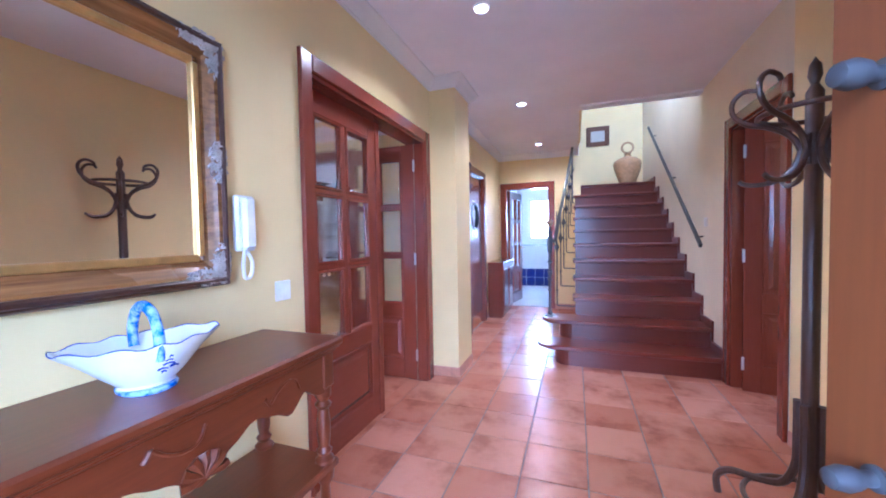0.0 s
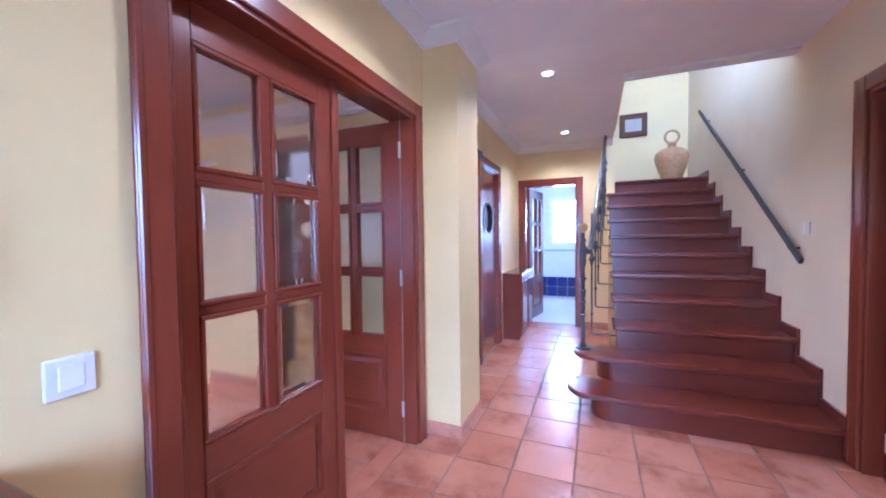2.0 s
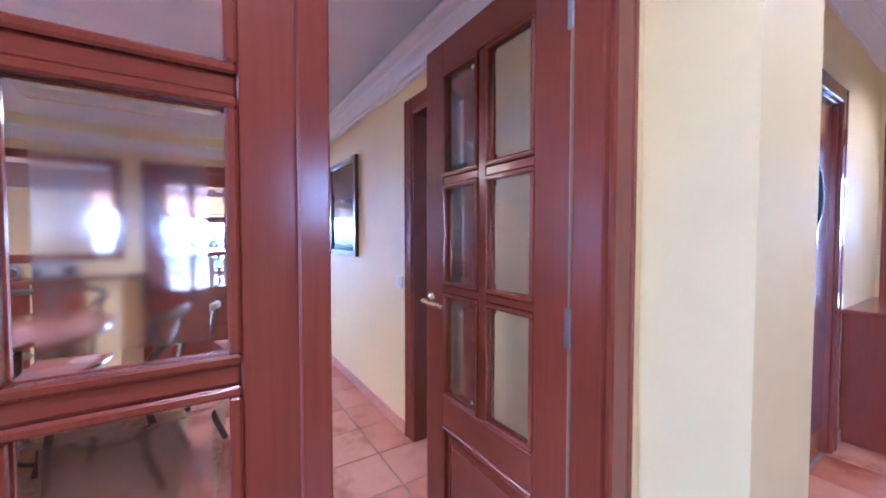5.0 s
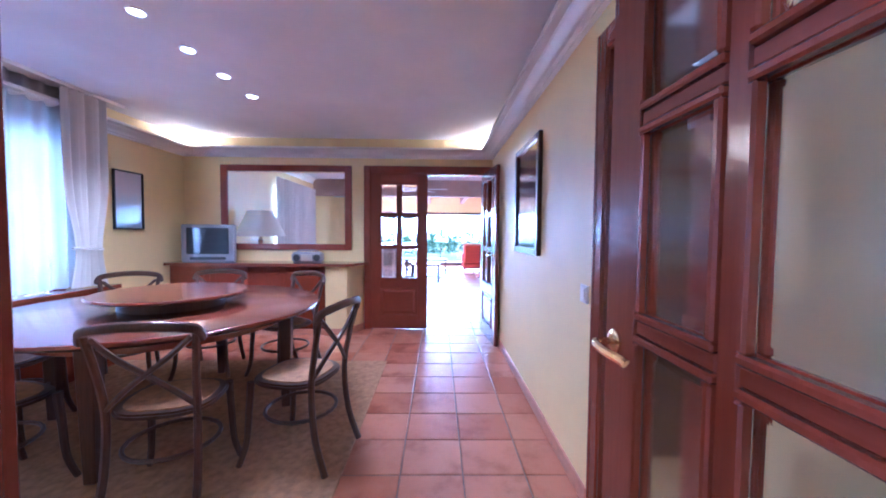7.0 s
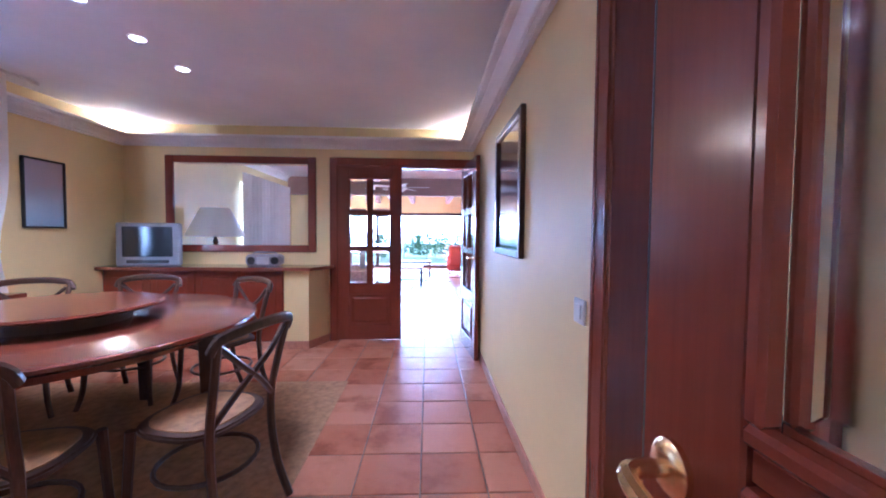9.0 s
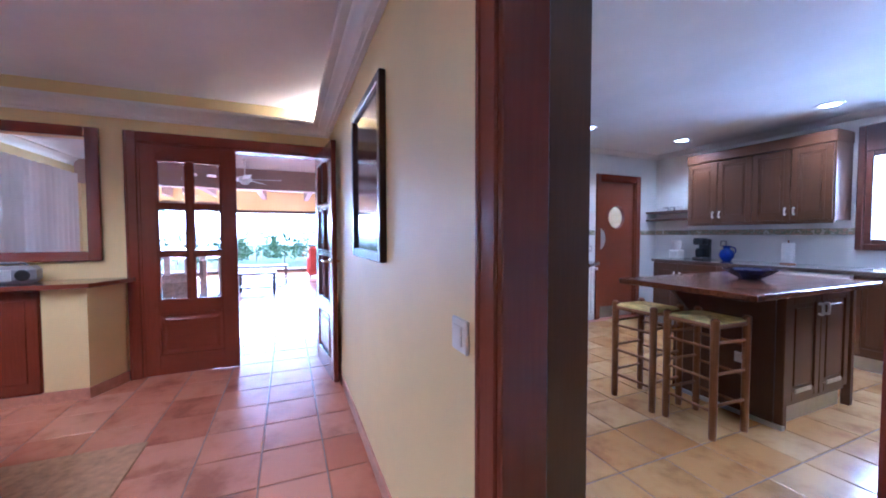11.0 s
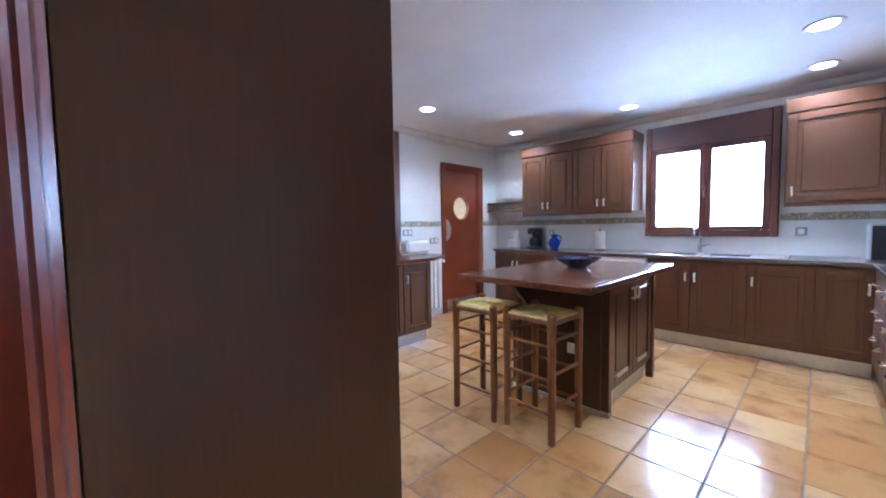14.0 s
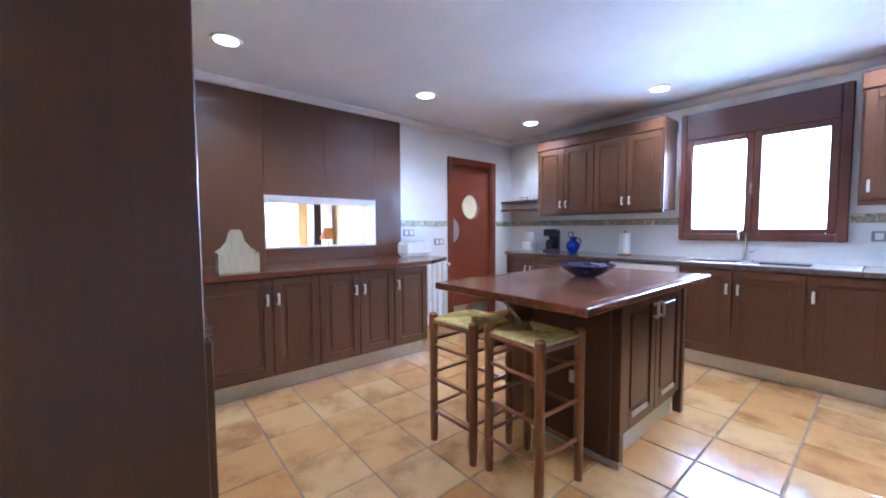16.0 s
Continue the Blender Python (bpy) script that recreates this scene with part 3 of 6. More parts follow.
def panel_raised(th, x0, x1, z0, z1, t, material=None, bead=True):
    m = material or M_MAHOGX
    bm = one(x0, x1, -t * 0.45, t * 0.45, z0, z1)
    for ff in (-1, 1):
        a = [bm.verts.new((x, ff * t * 0.46, z)) for x, z in ((x0 + 0.035, z0 + 0.035), (x1 - 0.035, z0 + 0.035), (x1 - 0.035, z1 - 0.035), (x0 + 0.035, z1 - 0.035))]
        b = [bm.verts.new((x, ff * t * 0.95, z)) for x, z in ((x0 + 0.06, z0 + 0.06), (x1 - 0.06, z0 + 0.06), (x1 - 0.06, z1 - 0.06), (x0 + 0.06, z1 - 0.06))]
        for k in range(4):
            bm.faces.new((a[k], a[(k + 1) % 4], b[(k + 1) % 4], b[k]))
        bm.faces.new(b)
    part("raised_panel", bm, m, th)
    if bead:
        bm = bmesh.new()
        for ff in (-1, 1):
            lo, hi = sorted((ff * t * 0.4, ff * (t + 0.004)))
            for a in ((x0, x1, z0, z0 + 0.014), (x0, x1, z1 - 0.014, z1), (x0, x0 + 0.014, z0 + 0.014, z1 - 0.014), (x1 - 0.014, x1, z0 + 0.014, z1 - 0.014)):
                box(bm, a[0], a[1], lo, hi, a[2], a[3], 0.004)
        part("panel_bead", bm, m, th)


casing_y("door_frame_1", (-0.15, 0.0), DD[0], DD[1], 2.05, label="dark red mahogany double door casing, hall to dining room")
LW = 0.765
left_leaf = leaf_glazed("door_1", "closed mahogany door leaf with six bevelled panes", LW, s=0.112)
for q, e in ((-1, 0.016), (1, -0.006)):
    part("astragal", one(LW - 0.034, LW + e, *sorted((q * 0.020, q * 0.033)), 0.006, 2.02, bev=0.004), M_MAHOG, left_leaf)
left_leaf.matrix_world = pose(-0.106, DD[0] + 0.024, 0, 0, 0, 90)
right_leaf = leaf_glazed("door_2", "open mahogany door leaf with six bevelled panes", 0.712)
right_leaf.matrix_world = pose(-0.085, DD[1] - 0.012, 0, 0, 0, 180)
for s in (-1, 1):
    lever(right_leaf, 0.662, 1.030, s, to=-1)
for z in (0.22, 1.05, 1.84):
    hinge(right_leaf, -0.004, 0.024, z)
# Strip put in as the bright gap between leaf and jamb.
part("gap_light_strip", one(-0.005, -0.001, 0.012, 0.0262, 0.008, 2.02), M_CREAMSTRIP, right_leaf, "pale strip for light through the hinge gap")

casing_y("door_frame_2", (DW - 0.15, DW), WD[0], WD[1], 2.05, label="dark mahogany double door casing to living room")
wl = leaf_glazed("door_3", "closed dark mahogany leaf with six clear panes", 0.735, pane=M_GLASS)
wl.matrix_world = pose(DW - 0.02, WD[0] + 0.015, 0, 0, 0, 90)
wr = leaf_glazed("door_4", "open dark mahogany leaf with six clear panes", 0.735, pane=M_GLASS)
wr.matrix_world = pose(DW + 0.035, WD[1] - 0.035, 0, 0, 0, 6)
for s in (-1, 1):
    lever(wr, 0.685, 1.02, s, to=-1)

casing_x("door_frame_3", (DN, KS), KD[0], KD[1], 2.05, label="dark red mahogany kitchen doorway casing", thick=0.010)
casing_x("door_frame_4", (6.386, 6.53), 0.05, 0.80, 2.05, label="red mahogany bathroom door casing")
casing_y("door_frame_5", (HALL_R, HALL_R + 0.14), 2.72, 3.52, 2.05, label="red mahogany side door casing")
casing_y("door_frame_6", (-0.19, -0.05), 4.46, 5.19, 2.06, label="red mahogany swing door casing")
casing_y("door_frame_7", (KW - 0.15, KW), 6.96, 7.70, 2.05, label="red brown swing door casing in kitchen", material=M_REDDOOR)


def leaf_solid(name, label, w, material, h=2.02):
    th = thing(name, label, "door")
    s, t = 0.11, 0.02
    part("stile", one(0, s, -t, t, 0.006, h, bev=0.003), material, th)
    part("stile", one(w - s, w, -t, t, 0.006, h, bev=0.003), material, th)
    for z0, z1 in ((0.006, 0.20), (0.62, 0.76), (h - 0.12, h)):
        part("rail", one(s, w - s, -t, t, z0, z1, bev=0.003), material, th)
    panel_raised(th, s, w - s, 0.20, 0.62, t, material)
    panel_raised(th, s, w - s, 0.76, h - 0.12, t, material)
    return th


side_leaf = leaf_solid("door_5", "open mahogany door with two raised panels", 0.73, M_MAHOG)
side_leaf.matrix_world = pose(HALL_R + 0.055, 3.436, 0, 0, 0, -12)
for z in (0.22, 1.05, 1.84):
    hinge(side_leaf, -0.004, -0.022, z)
bath_leaf = leaf_glazed("door_6", "open mahogany bathroom door with glass panes", 0.68)
bath_leaf.matrix_world = pose(0.085, 6.56, 0, 0, 0, 80)
lever(bath_leaf, 0.63, 1.0, -1, M_BRASS, -1)


def leaf_porthole(name, label, w, material, h=2.03):
    """A flush swing door with a round window and a curved push plate."""
    th = thing(name, label, "door")
    cx, cz, r, t, seg = w / 2, 1.50, 0.175, 0.02, 32
    bm = bmesh.new()
    for y in (-t, t):
        ring = [bm.verts.new((cx + r * math.cos(2 * math.pi * k / seg), y, cz + r * math.sin(2 * math.pi * k / seg))) for k in range(seg)]
        out = []
        for k in range(seg):
            c, s = math.cos(2 * math.pi * k / seg), math.sin(2 * math.pi * k / seg)
            q = (w / 2) / max(abs(c), abs(s))
            out.append(bm.verts.new((cx + q * c, y, cz + q * s)))
        for k in range(seg):
            j = (k + 1) % seg
            bm.faces.new((ring[k], ring[j], out[j], out[k]))
    bm.verts.ensure_lookup_table()
    for k in range(seg):
        j = (k + 1) % seg
        bm.faces.new((bm.verts[k], bm.verts[j], bm.verts[2 * seg + j], bm.verts[2 * seg + k]))
    box(bm, 0, w, -t, t, 0.006, cz - w / 2)
    box(bm, 0, w, -t, t, cz + w / 2, h)
    for a, b in ((-0.0005, 0.0), (w, w + 0.0005)):
        box(bm, a, b, -t, t, cz - w / 2, cz + w / 2)
    part("panel", bm, material, th)
    for ff in (-1, 1):
        rim = bmesh.new()
        seg2 = 28
        prof = ((r - 0.012, 0.0), (r - 0.012, 0.028), (r + 0.004, 0.03), (r + 0.012, 0.021))
        rr = [[rim.verts.new((cx + q * math.cos(2 * math.pi * k / seg2), ff * d, cz + q * math.sin(2 * math.pi * k / seg2))) for k in range(seg2)] for q, d in prof]
        for a, b in zip(rr, rr[1:]):
            for k in range(seg2):
                rim.faces.new((a[k], a[(k + 1) % seg2], b[(k + 1) % seg2], b[k]))
        part("porthole_rim", rim, M_REDDOOR if material == M_REDDOOR else M_BLACK, th, "", True)
        plate = bmesh.new()
        arc = [(w - 0.004, 1.02)] + [(w - 0.004 - 0.12 * math.sin(math.pi * k / 10), 1.02 + 0.16 - 0.16 * math.cos(math.pi * k / 10)) for k in range(1, 10)] + [(w - 0.004, 1.34)]
        prism(plate, arc, "y", ff * 0.0205, ff * 0.0225)
        part("push_plate", plate, M_STEEL, th, "curved steel push plate")
        part("kick_plate", one(0.005, w - 0.005, *sorted((ff * 0.0205, ff * 0.0225)), 0.01, 0.17), M_BRASS if material != M_REDDOOR else M_STEEL, th, "metal kick plate")
    g = lathe(bmesh.new(), [(0, -0.003), (r - 0.004, -0.003), (r - 0.004, 0.003), (0, 0.003)], 28)
    g.transform(Matrix.Translation((cx, 0, cz)) @ Matrix.Rotation(radians(90), 4, "X"))
    gl = part("round_pane", g, M_GLASS, th, "round glass pane")
    gl.visible_shadow = False
    return th


k1 = leaf_porthole("door_7", "red brown swing door with round window and steel push plate", 0.68, M_REDDOOR)
k1.matrix_world = pose(KW - 0.05, 7.67, 0, 0, 0, -90)
k2 = leaf_porthole("door_8", "mahogany swing door with black rimmed round window", 0.67, M_MAHOG)
k2.matrix_world = pose(-0.09, 5.16, 0, 0, 0, -90)

M_DULL = plain("dull_grey_metal", (0.045, 0.045, 0.05), 0.6, 0.0)
entry = thing("door_9", "open orange brown wooden entrance door leaf", "door")
part("panel", one(0, 0.98, -0.022, 0.022, 0.006, 2.08, bev=0.003), M_ENTRY, entry)
for z, r in ((1.385, 0.015), (0.99, 0.013), (0.925, 0.015)):
    kb = lathe(bmesh.new(), [(r, 0), (r, 0.004), (0.008, 0.006), (0.008, 0.016), (r * 0.85, 0.022), (r, 0.033), (r * 0.75, 0.046), (0.0, 0.051)], 14)
    kb.transform(Matrix.Translation((0.925, 0.022, z)) @ Matrix.Rotation(radians(-90), 4, "X"))
    part("door_knob", kb, M_DULL, entry, "dull grey metal knob", True)
entry.matrix_world = pose(1.776, -0.40, 0, 0, 0, 107)

# ---- staircase ----
stairs = thing("staircase", "dark red wooden staircase with rounded lowest steps", "staircase", STX, 3.62, 0)
RISE, GO = LAND_Z / 11, 0.287


def tread_outline(x0, x1, y0, y1, r):
    pts = [(x1, y0), (x1, y1), (x0 + 0.05, y1)]
    c = (y0 + y1) / 2
    pts += [(x0 + r - r * math.cos(a), c - (y1 - y0) / 2 * math.sin(a)) for a in [radians(-60 + 15 * k) for k in range(11)]]
    return pts


wide = HALL_R - STX
for k in range(11):
    y0, z1 = k * GO, (k + 1) * RISE
    reach = GO + 0.02 if k < 10 else 1.12
    if k < 2:
        left = -0.44 + 0.03 * k
        tr = prism(bmesh.new(), tread_outline(left, wide - 0.005, y0 - 0.03, y0 + reach, 0.16), "z", z1 - 0.038, z1)
        bmesh.ops.bevel(tr, geom=[e for e in tr.edges if abs(e.verts[0].co.z - e.verts[1].co.z) < 1e-6], offset=0.008, segments=1, affect="EDGES")
        ri = prism(bmesh.new(), tread_outline(left + 0.17, wide - 0.005, y0 + 0.004, y0 + reach - 0.05, 0.12), "z", k * RISE, z1 - 0.038)
    else:
        tr = one(-0.11 if k < 10 else -0.03, wide - 0.005, y0 - 0.03, y0 + reach, z1 - 0.038, z1, bev=0.008)
        ri = one(-0.085 if k < 10 else 0.0, wide - 0.005, y0, y0 + 0.02, k * RISE, z1 - 0.038)
    part("tread", tr, M_STAIR, stairs)
    part("riser", ri, M_STAIR, stairs)
bm = prism(bmesh.new(), [(0.07, 0)] + [p for k in range(11) for p in ((0.07 + k * GO, k * RISE), (0.07 + k * GO, (k + 1) * RISE - 0.04))][1:] + [(LAND_Y - 3.62, LAND_Z - 0.04), (LAND_Y - 3.62 + 1.1, LAND_Z - 0.04), (LAND_Y - 3.62 + 1.1, 0)], "x", -0.08, -0.03)
part("side_wall", bm, M_YELLOW, stairs, "yellow plastered side of the stair")
for k in range(11):
    a, z = k * GO - 0.03, (k + 1) * RISE
    bx = [(a, k * RISE if k else 0.0), (a, z + 0.07), (a + (GO if k < 10 else 1.1), z + 0.07), (a + (GO if k < 10 else 1.1), z - 0.02)]
    part("wall_skirting", prism(bmesh.new(), bx, "x", wide - 0.018, wide - 0.001), M_STAIR, stairs)

rail = thing("stair_railing", "grey wrought iron stair railing with twisted balusters", "railing", STX, 3.62, 0)
NX, NY = -0.34, GO + 0.17
prof = [(0.026, 0), (0.026, 0.03), (0.016, 0.05), (0.013, 0.26), (0.026, 0.275), (0.013, 0.29), (0.018, 0.33), (0.013, 0.37), (0.026, 0.385), (0.013, 0.40), (0.021, 0.46), (0.027, 0.475), (0.013, 0.49), (0.014, 0.56), (0.030, 0.575), (0.014, 0.59), (0.013, 0.66), (0.024, 0.70), (0.027, 0.78), (0.017, 0.87), (0.028, 0.89), (0.014, 0.91), (0.014, 0.95)]
part("newel_post", lathe(bmesh.new(), prof, 10, NX, NY, 2 * RISE), M_IRON, rail, "turned grey iron newel post", True)
part("newel_plate", lathe(bmesh.new(), [(0.06, 0), (0.06, 0.008), (0.03, 0.014)], 14, NX, NY, 2 * RISE), M_IRON, rail)
part("newel_ball", lathe(bmesh.new(), [(0.014, 0)] + [(0.038 * math.sin(radians(a)), 0.045 - 0.038 * math.cos(radians(a))) for a in range(25, 180, 22)] + [(0.0, 0.083)], 14, NX, NY, 2 * RISE + 0.95), M_CLAY, rail, "round wooden ball finial", True)
BX = -0.12


def rail_x(y):
    return NX + 0.03 + (BX - NX - 0.03) * min(1.0, max(0.0, (y - NY) / (GO * 9 - NY))) ** 0.75


pts = [(NX, NY, 2 * RISE + 0.84), (NX + 0.05, NY + 0.06, 2 * RISE + 0.80), (rail_x(GO * 2.6), GO * 2.6, 2.3 * RISE + 0.93)] + [(rail_x(GO * q), GO * q, (q - 0.6 + 0.04 * (q - 4)) * RISE + 1.02) for q in (4, 5.5, 7, 9)]
hr = tube(bmesh.new(), smooth_pts(pts, 8), 0.020, 8)
part("handrail", hr, M_IRON, rail, "", True)
for k in range(2, 10):
    y, z = k * GO + 0.10, (k + 1) * RISE
    bx_ = rail_x(y)
    top = 3.4 * RISE + 1.02 + (y - GO * 4) * RISE / GO * 1.02 if k > 2 else 2 * RISE + 1.12
    top = min(top, HC - 0.02)
    b = lathe(bmesh.new(), [(0.0075, 0), (0.0075, top - z + 0.10)], 8, bx_, y, z - 0.10)
    tube(b, smooth_pts([(bx_, y, z - 0.10), (bx_ + 0.02, y, z - 0.115), (-0.08, y, z - 0.115)], 3), 0.007, 6)
    bal = part("baluster", b, M_IRON, rail, "", True)
    h = top - z
    knot = [(0.008, -0.055), (0.015, -0.045), (0.012, -0.032), (0.023, -0.016), (0.027, 0.0), (0.023, 0.016), (0.012, 0.032), (0.015, 0.045), (0.008, 0.055)]
    part("knot", lathe(bmesh.new(), knot, 10, bx_, y, z + h * 0.58), M_IRON, bal, "forged round knot", True)
    part("collar", lathe(bmesh.new(), [(0.008, -0.012), (0.014, -0.008), (0.014, 0.008), (0.008, 0.012)], 8, bx_, y, z + 0.06), M_IRON, bal, "", True)
wr_ = thing("wall_handrail", "grey iron handrail bracketed to stair wall", "handrail", HALL_R, 4.0, 0)
ya, za, yb, zb = -0.02, 1.11, 2.62, 2.90
bar = one(-0.012, 0.012, -0.022, 0.022, 0, math.hypot(yb - ya, zb - za), bev=0.005)
bar.transform(Matrix.Translation((-0.075, ya, za)) @ Matrix.Rotation(-math.atan2(yb - ya, zb - za), 4, "X"))
part("rail_bar", bar, M_IRON, wr_)
for f in (0.08, 0.48, 0.93):
    y, z = ya + (yb - ya) * f, za + (zb - za) * f
    part("bracket", tube(bmesh.new(), [(-0.001, y, z - 0.06), (-0.06, y, z - 0.06), (-0.075, y, z - 0.02)], 0.009, 6), M_IRON, wr_)

# ---- hall ----
console = thing("console_table", "carved brown wooden console table with turned legs", "table", 0.0, 0.37, 0)
part("top", one(0.004, 0.39, -0.78, 0.78, 0.845, 0.875, bev=0.008), M_CONSOLE, console)


def apron(n):
    pts = [(-0.70, 0.845)]
    for k in range(n + 1):
        u = -0.70 + 1.40 * k / n
        lobe = 0.075 * math.exp(-((abs(u) - 0.24) / 0.085) ** 2)
        scroll = 0.045 * math.exp(-((abs(u) - 0.52) / 0.05) ** 2)
        ends = 0.05 * max(0.0, (abs(u) - 0.60) / 0.10)
        pts.append((u, 0.845 - 0.115 - lobe - scroll - ends - 0.006 * math.sin(u * 60)))
    return pts + [(0.70, 0.845)]


part("apron", prism(bmesh.new(), apron(70), "x", 0.335, 0.36), M_CONSOLE, console, "scalloped carved front apron")
part("back_rail", one(0.02, 0.04, -0.70, 0.70, 0.76, 0.845, bev=0.003), M_CONSOLE, console)
for s in (-1, 1):
    part("side_rail", one(0.06, 0.33, s * 0.72 - 0.012, s * 0.72 + 0.012, 0.74, 0.845, bev=0.003), M_CONSOLE, console)
    for x in (0.05, 0.335):
        part("leg_block", one(x - 0.03, x + 0.03, s * 0.72 - 0.03, s * 0.72 + 0.03, 0.70, 0.845, bev=0.005), M_CONSOLE, console)
        prof = [(0.022, 0), (0.030, 0.02), (0.030, 0.06), (0.018, 0.09), (0.026, 0.12), (0.026, 0.20), (0.030, 0.22), (0.020, 0.25), (0.018, 0.34), (0.030, 0.36), (0.034, 0.385), (0.034, 0.435), (0.020, 0.45), (0.028, 0.465), (0.018, 0.48), (0.023, 0.51), (0.025, 0.57), (0.019, 0.62), (0.030, 0.635), (0.019, 0.65), (0.030, 0.67), (0.030, 0.70)]
        part("leg", lathe(bmesh.new(), prof, 14, x, s * 0.72, 0), M_CONSOLE, console, "", True)
part("edge_moulding", box(one(0.30, 0.375, -0.755, 0.755, 0.826, 0.845, bev=0.006), 0.30, 0.382, -0.765, 0.765, 0.838, 0.845, 0.003), M_CONSOLE, console, "stepped moulding under the top")
for sg in (-1, 1):
    for a0, n0 in ((0.10, 1.0), (0.42, -1.0)):
        sc = [(0.362, sg * (a0 + 0.16 * q / 12 + 0.015 * math.cos(q * 0.7)), 0.775 + 0.022 * n0 * math.sin(q * 0.62)) for q in range(13)]
        part("carved_scroll", tube(bmesh.new(), sc, 0.006, 6, 0.003), M_CONSOLE, console, "", True)
part("lower_shelf", one(0.02, 0.37, -0.76, 0.76, 0.395, 0.425, bev=0.006), M_CONSOLE, console)
for k in range(7):
    a = radians(-90 + 30 * k)
    ros = tube(bmesh.new(), [(0.365, 0.24, 0.675), (0.374, 0.24 + 0.04 * math.sin(a), 0.675 + 0.04 * math.cos(a)), (0.366, 0.24 + 0.055 * math.sin(a), 0.675 + 0.055 * math.cos(a))], 0.008, 6, 0.015)
    part("shell_lobe", ros, M_CONSOLE, console, "", True)

mirror = thing("wall_mirror", "large mirror in ornate gilt brown frame", "mirror", 0.0, 0.22, 1.505)
MW, MH, FW = 0.765, 0.43, 0.11
glass_ = part("mirror_glass", one(0.012, 0.016, -MW + FW - 0.01, MW - FW + 0.01, -MH + FW - 0.01, MH - FW + 0.01), M_MIRROR, mirror, "clear mirror glass")


def frame_bar(L, along, sgn):
    inner = [(0.0, 0.004), (0.0, 0.016), (0.012, 0.026), (0.020, 0.018), (0.034, 0.022), (0.050, 0.034), (0.062, 0.044), (0.072, 0.046), (0.072, 0.004)]
    outer = [(0.0725, 0.004), (0.0725, 0.050), (0.080, 0.055), (0.090, 0.052), (0.094, 0.040), (0.100, 0.040), (0.106, 0.030), (0.106, 0.004)]
    prof = outer if L else inner
    bm = bmesh.new()
    q = []
    for e in (-1, 1):
        row = []
        for u, d in prof:
            out = (MH if along == "y" else MW) - FW + u
            run = e * ((MW if along == "y" else MH) - FW + u)
            row.append(bm.verts.new((d, run, sgn * out) if along == "y" else (d, sgn * out, run)))
        q.append(row)
    for k in range(len(prof)):
        j = (k + 1) % len(prof)
        bm.faces.new((q[0][k], q[0][j], q[1][j], q[1][k]))
    return bm


for along in ("y", "z"):
    for sgn in (-1, 1):
        part("frame_bar", frame_bar(0, along, sgn), M_GILT, mirror)
        part("outer_moulding", frame_bar(1, along, sgn), M_DARKGILT, mirror, "dark brown outer moulding")


def ornament(cy, cz, w, h, n, seed):
    rng = random.Random(seed)
    bm = bmesh.new()
    for k in range(n):
        a = rng.uniform(-0.75, 0.75)
        b = rng.uniform(-0.75, 0.75)
        r = rng.uniform(0.0035, 0.0065)
        y, z = cy + a * w, cz + b * h * (1 - abs(a) * 0.6)
        th = rng.uniform(0, 6.28)
        pts = [(0.040, y, z), (0.050, y + 0.010 * math.cos(th), z + 0.010 * math.sin(th)), (0.044, y + 0.017 * math.cos(th + 0.9), z + 0.017 * math.sin(th + 0.9))]
        tube(bm, smooth_pts(pts, 2), r, 6, r * 0.4)
    return bm


lip = bmesh.new()
for q in ((-MW + FW, MW - FW, -MH + FW - 0.018, -MH + FW + 0.006), (-MW + FW, MW - FW, MH - FW - 0.006, MH - FW + 0.018), (-MW + FW - 0.018, -MW + FW + 0.006, -MH + FW, MH - FW), (MW - FW - 0.006, MW - FW + 0.018, -MH + FW, MH - FW)):
    box(lip, 0.012, 0.030, q[0], q[1], q[2], q[3], 0.004)
part("gold_lip", lip, M_GOLD, mirror, "narrow gold inner edge")
for k, (cy, cz, w, h) in enumerate([(sy * (MW - 0.045), sz * (MH - 0.075), 0.035, 0.085) for sy in (-1, 1) for sz in (-1, 1)] + [(sy * (MW - 0.095), sz * (MH - 0.040), 0.085, 0.032) for sy in (-1, 1) for sz in (-1, 1)] + [(MW - 0.045, 0, 0.03, 0.10), (-MW + 0.045, 0, 0.03, 0.10), (0, -MH + 0.045, 0.15, 0.033), (0, MH - 0.045, 0.15, 0.033)]):
    part("corner_ornament", ornament(cy, cz, w, h, 90, k), M_SILVER, mirror, "silvered carved leaf ornament", True)

bowl = thing("porcelain_basket", "white porcelain basket with blue handle", "bowl", 0.195, 0.60, 0.875, -14)
bm = bmesh.new()
seg, rings = 36, []
for r, z, f in ((0.001, 0.012, 0), (0.07, 0.012, 0), (0.078, 0.0, 0), (0.082, 0.006, 0), (0.080, 0.020, 0), (0.112, 0.050, 0.15), (0.136, 0.090, 0.5), (0.155, 0.13, 1.0), (0.151, 0.13, 1.0), (0.131, 0.09, 0.5), (0.106, 0.052, 0.15), (0.06, 0.03, 0), (0.001, 0.028, 0)):
    row = []
    for k in range(seg):
        a = 2 * math.pi * k / seg
        ex = 1 + 0.50 * f * abs(math.sin(a)) ** 1.5
        row.append(bm.verts.new((r * 0.72 * math.cos(a), r * ex * math.sin(a), z + f * (0.008 * math.sin(a) ** 2 + 0.0045 * math.cos(11 * a)))))
    rings.append(row)
for a, b in zip(rings, rings[1:]):
    for k in range(seg):
        bm.faces.new((a[k], a[(k + 1) % seg], b[(k + 1) % seg], b[k]))
part("bowl", bm, M_PORC, bowl, "", True)
m_, n_, l_, p_ = mat("blue_brushed_glaze")
